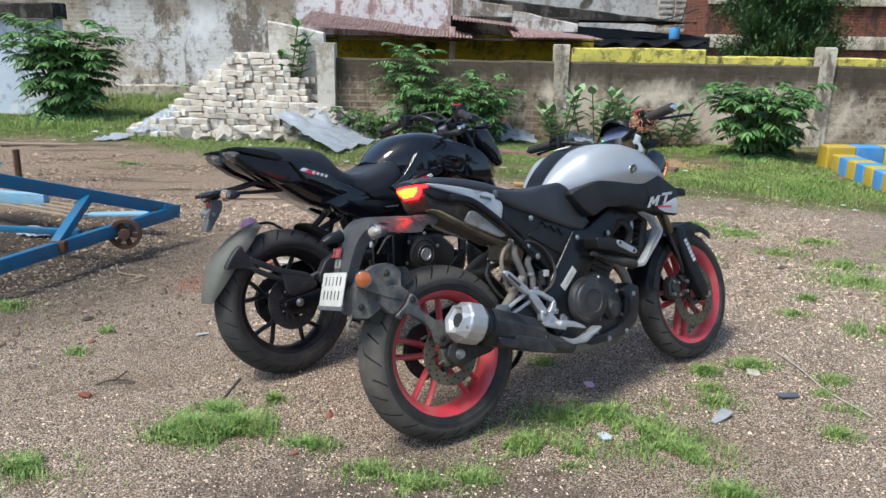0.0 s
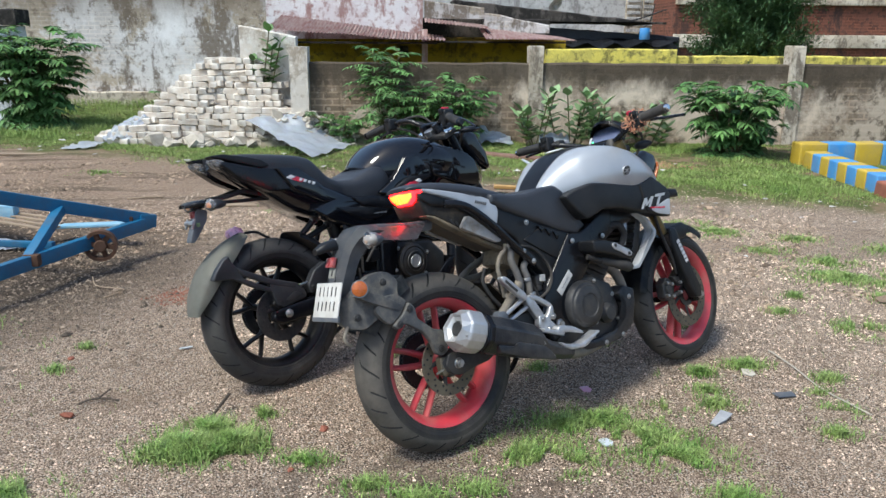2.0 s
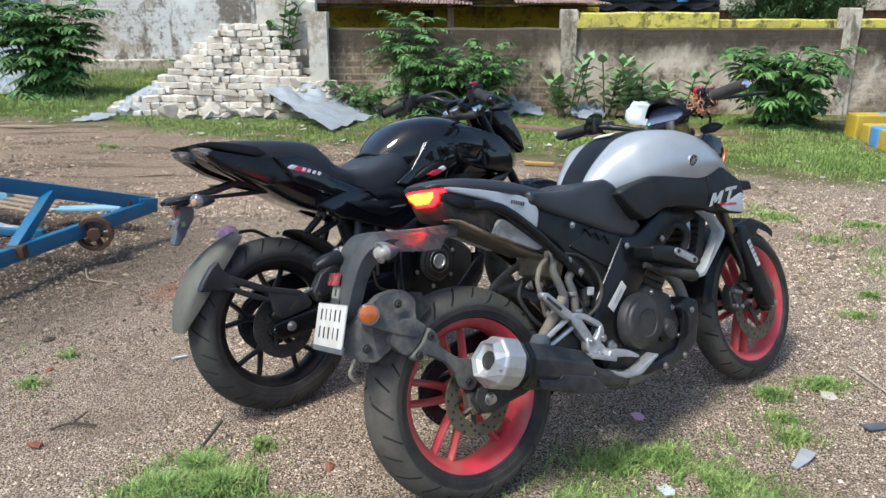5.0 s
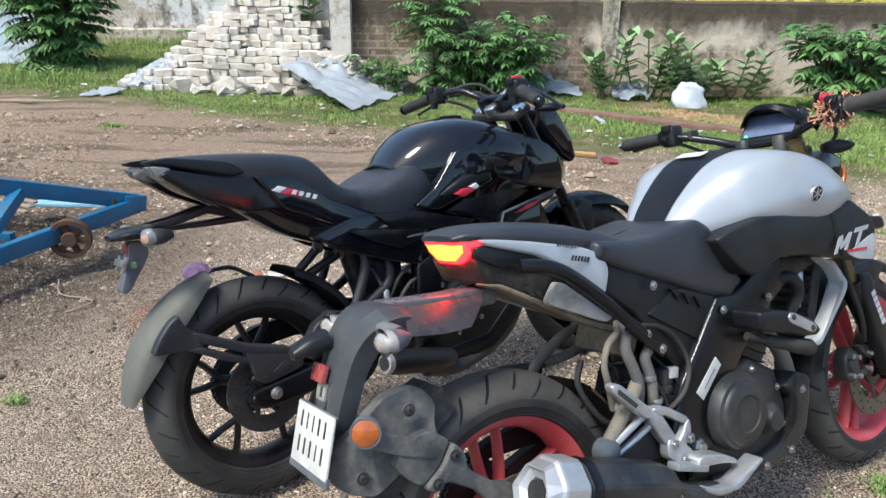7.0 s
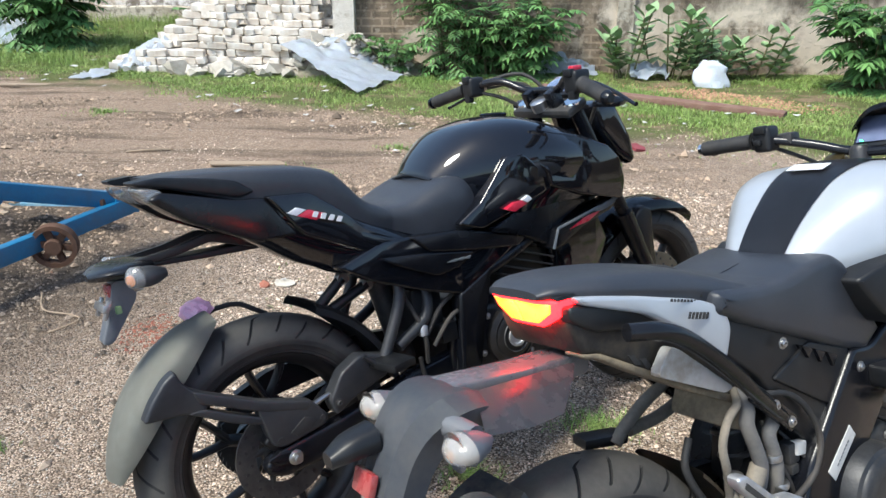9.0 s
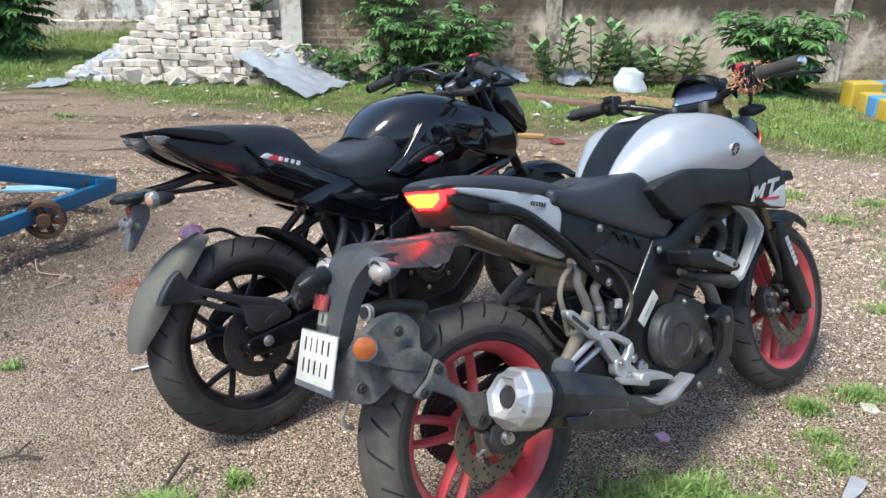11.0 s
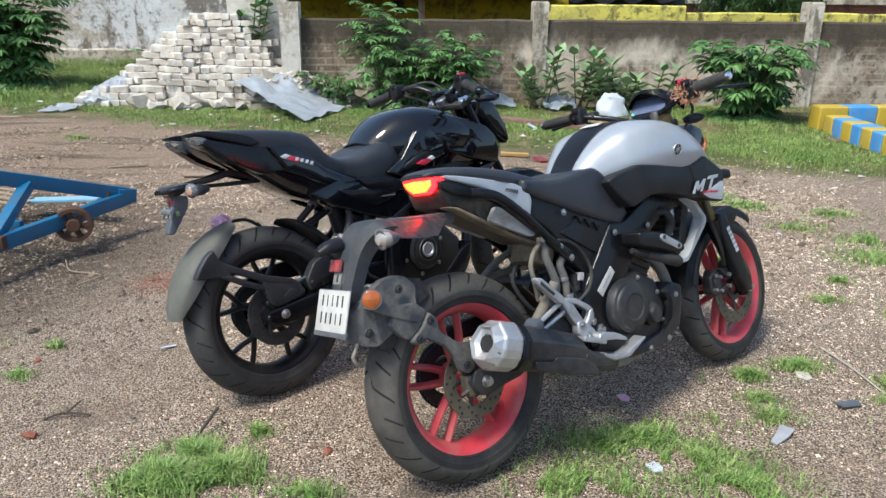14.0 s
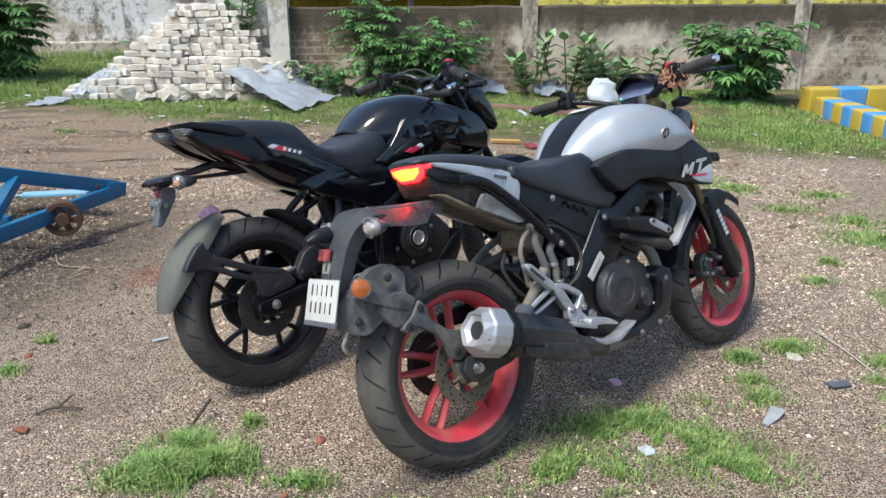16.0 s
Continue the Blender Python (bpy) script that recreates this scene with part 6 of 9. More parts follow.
    for x, z, w in ((-0.155, 0.806, 0.060), (-0.19, 0.822, 0.078), (-0.232, 0.824, 0.082), (-0.27, 0.806, 0.068), (-0.30, 0.772, 0.056), (-0.325, 0.720, 0.049), (-0.347, 0.665, 0.043), (-0.365, 0.605, 0.036)):
        rows.append([Vector((x + 0.040, -w * 0.85, z - 0.055)), Vector((x + 0.012, -w, z - 0.022)), Vector((x, -w * 0.70, z)), Vector((x - 0.004, 0, z + 0.003)), Vector((x, w * 0.70, z)), Vector((x + 0.012, w, z - 0.022)), Vector((x + 0.040, w * 0.85, z - 0.055))])
    cols = [spline([row[k] for row in rows], 3) for k in range(7)]
    holder = skin([list(row) for row in zip(*cols)], closed=False, caps=False)
    bmesh.ops.solidify(holder, geom=holder.faces[:], thickness=0.006)
    part("plate_holder", holder, M_GREYPL, bike, "grey plastic shield that carries the number plate", 14)
    part("holder_back", slab([(-0.20, 0.80), (-0.27, 0.79), (-0.33, 0.71), (-0.375, 0.60), (-0.34, 0.61), (-0.27, 0.72), (-0.20, 0.77)], 0.03, -0.03, 0.004), M_PLASTIC, bike)
    part("plate_lamp", moved(body_loft([(-0.40, 0.742, 0.016, 0.733, 0.722, 0.012), (-0.37, 0.758, 0.026, 0.742, 0.726, 0.022), (-0.33, 0.765, 0.030, 0.745, 0.728, 0.026)]), pose(0.020, 0.020, 0.032)), M_PLASTIC, bike, "black number plate lamp")
    part("red_reflector", moved(box(0.012, 0.055, 0.034, 0.004), pose(-0.338, 0.004, 0.722, 0, 22, 0)), M_REDLENS, bike, "small red rear reflector")
    part("plate_bracket", moved(box(0.008, 0.040, 0.034, 0.003), pose(-0.340, 0.0, 0.688, 0, 20, 0)), M_HUGGER, bike, "dusty slotted plate bracket")
    # black block through the bracket, for the shade inside its slot
    part("slot", moved(box(0.010, 0.010, 0.020, 0.002), pose(-0.3405, -0.004, 0.687, 0, 20, 0)), M_INK, bike)
    plate = part("number_plate", moved(box(0.005, 0.175, 0.112, 0.002), pose(-0.372, 0.0, 0.612, 0, 19, 0) @ pose(0, 0, -0.0065)), M_PLATE, bike, "white number plate")
    part("plate_frame", moved(join(box(0.008, 0.185, 0.020, 0.003, (0.002, 0, -0.066)), box(0.006, 0.181, 0.006, 0.002, (0.003, 0, 0.049))), pose(-0.372, 0.0, 0.612, 0, 19, 0)), M_GREYPL, bike)
    for row, n, z in ((0, 5, 0.021), (1, 5, -0.026)):
        for k in range(n):
            w = 0.0035 if (k in (2, 3) and row == 0) or (k == 1 and row) else 0.0062
            part("plate_mark", moved(box(0.001, w, 0.030, 0.0), pose(-0.372, 0.0, 0.612, 0, 19, 0) @ pose(-0.0032, -0.056 + 0.028 * k, z)), M_INK, plate, "dark plain bar in place of lettering")
    for s in (-1, 1):
        stalk = part("turn_signal", tube([(-0.240, 0.035 * s, 0.792), (-0.228, 0.080 * s, 0.786), (-0.222, 0.112 * s, 0.779)], [0.019, 0.016, 0.017], 12), M_GREYPL, bike, "grey turn signal")
        rings = []
        for x, ry, rz in ((-0.024, 0.003, 0.003), (-0.022, 0.016, 0.011), (-0.013, 0.028, 0.018), (0.0, 0.033, 0.0215), (0.004, 0.033, 0.0215)):
            rings.append([Vector((x, ry * math.cos(2 * math.pi * k / 20), rz * math.sin(2 * math.pi * k / 20))) for k in range(20)])
        part("lens", moved(skin(rings), pose(-0.250, 0.125 * s, 0.776)), M_SIGNAL, stalk, "clear turn signal lens")
        part("signal_reflector", moved(lathe([(0.027, -0.006), (0.020, 0.002), (0.008, 0.008), (0, 0.009)], 20), pose(-0.256, 0.125 * s, 0.776, 0, 0, -90)), M_CHROME, stalk)
        part("bulb", moved(lathe([(0.0, -0.005), (0.004, -0.003), (0.005, 0.0), (0.003, 0.003), (0, 0.004)], 14), pose(-0.262, 0.122 * s, 0.772)), M_AMBER, stalk, "amber bulb behind the lens")
        rings = []
        for x, ry, rz in ((0.004, 0.032, 0.0235), (0.012, 0.030, 0.021), (0.03, 0.021, 0.015), (0.045, 0.006, 0.005)):
            rings.append([Vector((x, ry * math.cos(2 * math.pi * k / 20), rz * math.sin(2 * math.pi * k / 20))) for k in range(20)])
        part("signal_body", moved(skin(rings), pose(-0.250, 0.125 * s, 0.776)), M_GREYPL, stalk)

    # front end
    def fr(name, bm, mat, label="", parent=None):
        return part(name, moved(bm, S), mat, parent or bike, label)
    for s in (-1, 1):
        fr("fork_leg", tube([(1.342, 0.098 * s, 0.262), (1.338, 0.098 * s, 0.30), (1.25, 0.100 * s, 0.45), (1.18, 0.102 * s, 0.585)], [0.020, 0.030, 0.027, 0.031], 16, smooth=False), M_SATIN, "black fork slider")
        fr("fork_tube", tube([(1.18, 0.102 * s, 0.585), (1.02, 0.104 * s, 0.92), (0.985, 0.104 * s, 0.995)], 0.0215, 16, smooth=False), M_GOLD, "gold fork tube")
        g = slab([(1.182, 0.605), (1.232, 0.602), (1.262, 0.524), (1.312, 0.40), (1.350, 0.318), (1.342, 0.276), (1.298, 0.280), (1.258, 0.355), (1.218, 0.45), (1.190, 0.53)], -0.10, -0.138, 0.009)
        fr("fork_guard", g if s < 0 else mirrored(g), M_PLASTIC, "black fork guard")
        fr("axle_end", moved(lathe([(0.018, 0.01), (0.017, -0.01), (0.010, -0.013), (0.010, -0.022), (0, -0.022)], 16), pose(1.345, -0.118 * 1 if s < 0 else 0.118, 0.288, 0, 0, 0 if s < 0 else 180)), M_STEEL, "steel axle end")
    split_part("guard_mark", moved(moved(bars(0.115, 0.020, 6, 0.22, -0.1388, 0.1), pose(1.250, 0, 0.495, 0, 66, 0)), S), M_WHITEPRINT, bike, "white lettering drawn as plain bars")
    cal = fr("brake_caliper", join(slab([(1.140, 0.366), (1.172, 0.396), (1.214, 0.368), (1.210, 0.300), (1.172, 0.288), (1.138, 0.310)], -0.052, -0.090, 0.006), slab([(1.150, 0.350), (1.166, 0.372), (1.196, 0.352), (1.192, 0.312), (1.160, 0.310)], -0.08, -0.099, 0.004), slab([(1.195, 0.395), (1.265, 0.382), (1.28, 0.335), (1.245, 0.345), (1.215, 0.372)], -0.08, -0.100, 0.004), slab([(1.195, 0.318), (1.25, 0.325), (1.262, 0.310), (1.20, 0.300)], -0.08, -0.100, 0.003)), M_DARKMET, "dusty brake caliper")
    for bx, bz in ((1.158, 0.372), (1.190, 0.362), (1.152, 0.318), (1.188, 0.308), (1.245, 0.36), (1.235, 0.318)):
        fr("bolt", moved(lathe([(0.008, 0.01), (0.007, -0.006), (0.004, -0.008), (0, -0.008)], 14), pose(bx, -0.099 if bx < 1.2 else -0.105, bz)), M_STEEL, "", cal)
    fr("brake_hose", tube([(1.23, -0.10, 0.40), (1.19, -0.12, 0.48), (1.14, -0.12, 0.60), (1.11, -0.11, 0.75), (1.05, -0.10, 0.93)], 0.007, 8), M_GRIP, "black brake hose")
    fr("mudguard", shell(FA, 0.320, 52, 168, 0.072, 0.004, 0.035, 26, 0.010, 0.9), M_MUFFLER, "black front mudguard with dust")
    fr("mudguard_side", join(slab([(1.24, 0.60), (1.36, 0.615), (1.42, 0.585), (1.37, 0.54), (1.31, 0.54), (1.26, 0.555)], -0.06, -0.085, 0.008), mirrored(slab([(1.24, 0.60), (1.36, 0.615), (1.42, 0.585), (1.37, 0.54), (1.31, 0.54), (1.26, 0.555)], -0.06, -0.085, 0.008))), M_PLASTIC)
    for z in (0.80, 0.955):
        x = 1.077 - (z - 0.80) * 0.47
        fr("fork_clamp", moved(box(0.065, 0.25, 0.03, 0.012), pose(x, 0, z, 0, -25, 0)), M_DARKMET, "cast fork clamp")
    # handlebar
    fr("handlebar", tube([(0.915, 0.40, 1.052), (0.945, 0.25, 1.055), (0.985, 0.15, 1.030), (1.005, 0.06, 1.002), (1.005, -0.06, 1.002), (0.985, -0.15, 1.032), (0.945, -0.25, 1.058), (0.915, -0.40, 1.070)], 0.011, 12), M_SATIN, "black handlebar")
    for s in (-1, 1):
        z0, z1 = (1.056, 1.053) if s > 0 else (1.060, 1.069)
        fr("grip", grip((0.938, 0.275 * s, z0), (0.915, 0.40 * s, z1)), M_GRIP, "ribbed black rubber grip")
        fr("bar_end", moved(lathe([(0.0, -0.010), (0.009, -0.010), (0.013, -0.006), (0.013, 0.004)], 18), pose(0.913, 0.403 * s, z1) @ pose(0, 0, 0, 0, 0, 0 if s < 0 else 180)), M_CHROME, "bright bar end")
        fr("switch_box", join(moved(box(0.05, 0.045, 0.062, 0.012, seg=3), pose(0.948, 0.245 * s, 1.058)), moved(box(0.02, 0.03, 0.02, 0.005), pose(0.925, 0.243 * s, 1.082)), moved(box(0.015, 0.02, 0.014, 0.004), pose(0.920, 0.25 * s, 1.052))), M_PLASTIC, "black switch cluster")
        fr("lever", tube([(0.985, 0.215 * s, 1.056), (1.005, 0.26 * s, 1.052), (1.000, 0.34 * s, 1.043), (0.99, 0.415 * s, 1.035), (0.99, 0.425 * s, 1.034)], [0.011, 0.009, 0.008, 0.0075, 0.010], 10, flat=0.75), M_SATIN, "black hand lever")
        fr("lever_perch", moved(box(0.04, 0.04, 0.028, 0.008), pose(0.975, 0.205 * s, 1.052)), M_DARKMET)
        fr("riser", moved(lathe([(0.02, -0.03), (0.022, 0.0), (0.022, 0.05), (0.016, 0.058), (0, 0.058)], 16, axis="z"), pose(1.005, 0.055 * s, 0.958)), M_DARKMET, "handlebar riser")
        body = [(0.0, 0.0), (0.012, 0.01), (0.0175, 0.035), (0.018, 0.06), (0.012, 0.085), (0.004, 0.1), (0.0, 0.102)]
        fr("front_signal", moved(lathe(body, 18), pose(1.055, 0.13 * s, 0.965) @ pose(0, 0, 0, 0, 0, 12 if s > 0 else 168)), M_PLASTIC, "black front turn signal")
    fr("brake_reservoir", moved(lathe([(0.018, -0.016), (0.02, -0.012), (0.02, 0.012), (0.021, 0.014), (0.021, 0.02), (0, 0.021)], 18, axis="z"), pose(0.985, -0.19, 1.082)), M_PLASTIC, "brake fluid reservoir")
    for pts in (((0.975, -0.20, 1.05), (1.03, -0.19, 1.00), (1.10, -0.12, 0.96), (1.10, -0.05, 0.88)), ((0.975, 0.20, 1.05), (1.05, 0.17, 1.02), (1.10, 0.10, 0.95), (1.08, 0.05, 0.86)), ((0.95, 0.24, 1.04), (1.02, 0.18, 0.99), (1.06, 0.10, 0.93))):
        fr("cable", tube(pts, 0.005, 8), M_GRIP, "black control cable")
    # red and gold thread tied to the bar
    rnd = random.Random(5)
    bms = []
    for k in range(190):
        a = rnd.uniform(0, 2 * math.pi)
        y = -0.235 + rnd.gauss(0, 0.016)
        r0, r1 = 0.017, rnd.uniform(0.026, 0.046)
        c = Vector((0.955, y, 1.055))
        e = Vector((math.cos(a), rnd.uniform(-0.8, 0.8), math.sin(a)))
        f = e.cross(Vector((0.3, 1, 0.2))).normalized()
        g = rnd.uniform(-0.016, 0.016)
        bms.append(tube([c + e * r0, c + e * (r0 + r1) * 0.5 + f * g, c + e * r1 + f * g * 1.6, c + e * r1 * 0.8 + f * g * 2.2], 0.0013, 4, 2))
    fr("sacred_thread", join(*bms), M_THREAD, "red and gold sacred thread bunched round the bar")
    fr("thread_knot", moved(box(0.024, 0.022, 0.018, 0.008), pose(0.935, -0.222, 1.090)), M_REDPRINT, "red cloth knot")
    # display, headlamp
    rows = []
    for x, dz, w in ((1.015, 0.0, 0.090), (1.025, 0.012, 0.094), (1.075, 0.010, 0.094), (1.13, -0.012, 0.080), (1.15, -0.03, 0.06)):
        rows.append([Vector((x + 0.03 * (k / 8) ** 2, w * k / 8, 1.092 + dz - 0.055 * abs(k / 8) ** 2.2)) for k in range(-8, 9)])
    visor = skin(rows, closed=False, caps=False)
    bmesh.ops.solidify(visor, geom=visor.faces[:], thickness=0.006)
    fr("display_hood", visor, M_SATIN, "black arched display visor")
    fr("display", moved(box(0.030, 0.172, 0.092, 0.010), pose(1.068, 0, 1.036, 0, 38, 0)), M_PLASTIC, "instrument display housing")
    fr("display_screen", moved(box(0.002, 0.150, 0.070, 0.0008), pose(1.0535, 0, 1.047, 0, 38, 0)), M_SCREEN, "bluish display glass")
    fr("pilot_light", moved(box(0.006, 0.006, 0.003, 0.001), pose(1.031, 0.062, 1.023, 0, 38, 0)), M_GREENLED, "green neutral light")
    hl = slab([(1.13, 0.93), (1.20, 0.955), (1.262, 0.93), (1.275, 0.875), (1.235, 0.825), (1.17, 0.815), (1.12, 0.86)], 0.075, -0.078, 0.02)
    fr("headlamp", hl, M_GLOSS, "black headlamp shell")
    fr("headlamp_trim", slab([(1.262, 0.90), (1.275, 0.875), (1.238, 0.822), (1.225, 0.826), (1.258, 0.872)], 0.079, -0.082, 0.004), M_ORANGE, "red-orange lower headlamp trim")
    fr("headlamp_lens", moved(lathe([(0.0, -0.012), (0.03, -0.008), (0.04, 0.0)], 24), pose(1.272, 0, 0.865, 0, 0, 90)), M_CLEAR, "headlamp lens")
    part("side_stand", tube([(0.50, 0.11, 0.28), (0.47, 0.17, 0.16), (0.44, 0.275, 0.088)], 0.011, 10), M_SATIN, bike, "black side stand")
    return bike


silver_bike = build_silver_bike()


# ---- the glossy black motorcycle ----
def build_black_bike():
    bike = thing("motorcycle", "glossy black street motorcycle with black wheels, leaning on its stand", "motorcycle",
                 pose(-0.625, 2.941, 0, 0, 0, 40.03) @ pose(0, 0, 0, -12.5, 0, 0))
    RA, FA = (0.0, 0.0, 0.307), (1.358, 0.0, 0.296)
    S = turned(-5.0, FA)
    wheel_parts(bike, RA, 0.307, 0.066, 0.230, 0.052, M_RIMBLK, M_RUBBER2, "satin black alloy", style="y", disc=(0.068, 0.115), disc_y=-0.075, phase=8, sprocket=True, disc_mat=M_DARKMET)
    wheel_parts(bike, FA, 0.296, 0.052, 0.230, 0.040, M_RIMBLK, M_RUBBER2, "satin black alloy", style="y", disc=(0.10, 0.15), disc_y=-0.058, turn=S, phase=30, pattern=2)

    chain_set(bike, 0.307, 0.48, 0.35, [(-0.04, 0.420), (0.05, 0.450), (0.30, 0.465), (0.45, 0.440), (0.45, 0.385), (0.30, 0.400), (0.05, 0.385)])

    # tank and its flanks
    part("fuel_tank", body_loft([(0.500, 0.856, 0.085, 0.820, 0.780, 0.08), (0.55, 0.905, 0.125, 0.845, 0.76, 0.12), (0.62, 0.949, 0.163, 0.862, 0.74, 0.15), (0.70, 0.966, 0.188, 0.866, 0.72, 0.17), (0.78, 0.966, 0.203, 0.862, 0.72, 0.18),
                                 (0.86, 0.946, 0.207, 0.852, 0.72, 0.18), (0.95, 0.912, 0.200, 0.835, 0.71, 0.17), (1.05, 0.874, 0.185, 0.805, 0.70, 0.15), (1.14, 0.835, 0.150, 0.775, 0.70, 0.12), (1.20, 0.790, 0.105, 0.745, 0.70, 0.09)]), M_GLOSS, bike, "gloss black fuel tank", 60)
    part("tank_base", tube([(0.500, -0.085, 0.838), (0.490, 0.0, 0.852), (0.500, 0.085, 0.838)], 0.005, 8), M_SATIN, bike)
    part("filler_cap", moved(lathe([(0.036, -0.004), (0.038, 0.003), (0.034, 0.007), (0.0, 0.008)], 28, axis="z"), pose(0.80, 0, 0.964, 0, 5, 0)), M_SATIN, bike, "black fuel cap")
    both("tank_shroud", lambda: warped(slab([(0.708, 0.886), (0.716, 0.938), (0.80, 0.928), (0.92, 0.888), (1.02, 0.845), (1.062, 0.807), (1.079, 0.742), (1.063, 0.688), (0.91, 0.727), (0.792, 0.772), (0.784, 0.808)], -0.10, -0.212, 0.006), lambda c: Vector((c.x, c.y * (1 - 4.2 * max(0.0, c.z - 0.865) - 0.9 * max(0.0, 0.79 - c.x)), c.z))), M_GLOSS, bike, "gloss black tank shroud")
    both("tank_side", lambda: warped(slab([(0.600, 0.800), (0.575, 0.770), (0.505, 0.728), (0.575, 0.704), (0.785, 0.762), (0.778, 0.815), (0.715, 0.872), (0.66, 0.872)], -0.10, -0.200, 0.007), lambda c: Vector((c.x, c.y * (1 - 0.9 * max(0.0, 0.70 - c.x)), c.z))), M_GLOSS, bike, "gloss black knee panel")
    part("red_stripe", slab([(0.635, 0.742), (0.665, 0.754), (0.69, 0.754), (0.706, 0.743), (0.661, 0.730)], -0.185, -0.2005, 0.001, False), M_REDPRINT, bike, "red stripe on the tank")
    part("white_stripe", slab([(0.690, 0.756), (0.712, 0.764), (0.725, 0.752), (0.708, 0.745)], -0.185, -0.2010, 0.001, False), M_WHITEPRINT, bike, "white stripe end on the tank")
    both("air_deflector", lambda: slab([(0.795, 0.597), (0.818, 0.653), (0.924, 0.669), (1.075, 0.692), (1.046, 0.661), (0.92, 0.636), (0.829, 0.600)], -0.12, -0.186, 0.005), M_SATIN, bike, "satin black lower air deflector")
    both("deflector_edge", lambda: tube([(0.797, -0.187, 0.600), (0.820, -0.188, 0.652), (0.924, -0.188, 0.668), (1.07, -0.186, 0.690)], 0.004, 6, smooth=False), M_GREYPL, bike)
    part("red_accent", slab([(0.865, 0.640), (0.925, 0.660), (1.00, 0.668), (0.94, 0.646)], -0.17, -0.1875, 0.001, False), M_REDPRINT, bike, "dark red accent on the deflector")
    part("white_accent", slab([(0.955, 0.670), (1.06, 0.684), (1.05, 0.676), (1.00, 0.664)], -0.17, -0.1880, 0.001, False), M_GREYPL, bike)
    both("lower_shroud", lambda: slab([(0.80, 0.765), (0.86, 0.738), (0.97, 0.70), (0.86, 0.66), (0.82, 0.60), (0.74, 0.64), (0.66, 0.68), (0.60, 0.69)], -0.10, -0.165, 0.008), M_SATIN, bike)

    # tail and seats
    part("tail_body", body_loft([(-0.168, 0.946, 0.092, 0.932, 0.915, 0.085), (-0.12, 0.938, 0.110, 0.915, 0.872, 0.09), (-0.05, 0.920, 0.122, 0.888, 0.832, 0.09), (0.03, 0.898, 0.130, 0.862, 0.782, 0.09), (0.11, 0.878, 0.136, 0.835, 0.725, 0.09), (0.20, 0.848, 0.142, 0.795, 0.680, 0.10), (0.29, 0.800, 0.146, 0.745, 0.642, 0.10), (0.40, 0.740, 0.146, 0.700, 0.600, 0.11), (0.48, 0.720, 0.138, 0.68, 0.60, 0.11)]), M_GLOSS, bike, "gloss black tail fairing", 50)
    both("tail_wing", lambda: slab([(-0.213, 0.962), (-0.160, 0.964), (-0.06, 0.945), (-0.01, 0.931), (0.030, 0.902), (-0.005, 0.893), (-0.154, 0.940), (-0.205, 0.952)], -0.06, -0.122, 0.006), M_PLASTIC, bike, "matt black tail wing with a hand hold")
    both("tail_lower", lambda: slab([(-0.192, 0.925), (-0.166, 0.936), (-0.022, 0.893), (0.042, 0.886), (0.105, 0.794), (0.01, 0.797), (-0.114, 0.862)], -0.08, -0.134, 0.008), M_SATIN, bike, "satin black tail side")
    both("tail_upper", lambda: slab([(0.038, 0.889), (0.138, 0.879), (0.20, 0.832), (0.259, 0.778), (0.36, 0.725), (0.414, 0.691), (0.308, 0.690), (0.20, 0.745), (0.108, 0.790)], -0.08, -0.1445, 0.007), M_GLOSS, bike, "gloss black tail flank")
    both("tail_lamp", lambda: slab([(-0.208, 0.950), (-0.165, 0.942), (-0.150, 0.925), (-0.060, 0.866), (-0.077, 0.858), (-0.195, 0.922)], -0.06, -0.124, 0.006), M_CLEAR, bike, "clear unlit tail lamp")
    part("pillion_seat", body_loft([(-0.165, 0.962, 0.075, 0.956, 0.935, 0.07), (-0.10, 0.962, 0.100, 0.950, 0.910, 0.095), (-0.016, 0.956, 0.116, 0.938, 0.880, 0.11), (0.073, 0.946, 0.124, 0.922, 0.860, 0.12), (0.153, 0.934, 0.128, 0.905, 0.840, 0.124), (0.205, 0.919, 0.130, 0.888, 0.81, 0.126), (0.235, 0.895, 0.130, 0.862, 0.79, 0.126), (0.284, 0.838, 0.130, 0.812, 0.76, 0.126), (0.34, 0.808, 0.128, 0.79, 0.75, 0.124)], boxy=True), M_VINYL, bike, "black vinyl pillion seat", 60)
    part("seat", body_loft([(0.28, 0.838, 0.118, 0.815, 0.78, 0.115), (0.33, 0.812, 0.124, 0.792, 0.755, 0.122), (0.40, 0.808, 0.136, 0.786, 0.725, 0.132), (0.46, 0.828, 0.146, 0.795, 0.708, 0.14), (0.52, 0.849, 0.150, 0.800, 0.700, 0.14), (0.57, 0.852, 0.146, 0.795, 0.700, 0.13), (0.61, 0.82, 0.130, 0.78, 0.71, 0.12)], boxy=True), M_VINYL, bike, "black vinyl rider seat", 60)
    mark = join(slab([(0.077, 0.846), (0.098, 0.854), (0.121, 0.845), (0.097, 0.836)], -0.13, -0.1465, 0.0006, False))
    split_part("model_mark", mark, M_WHITEPRINT, bike, "white slash of the tail mark")
    split_part("model_mark", slab([(0.099, 0.835), (0.124, 0.844), (0.166, 0.828), (0.141, 0.818)], -0.13, -0.1467, 0.0006, False), M_REDPRINT, bike, "red band of the tail mark")
    split_part("model_mark", moved(bars(0.080, 0.0125, 4, 0.42, -0.1474, 0.25), pose(0.168, 0, 0.820, 0, 21, 0)), M_WHITEPRINT, bike, "white print on the tail drawn as plain bars")
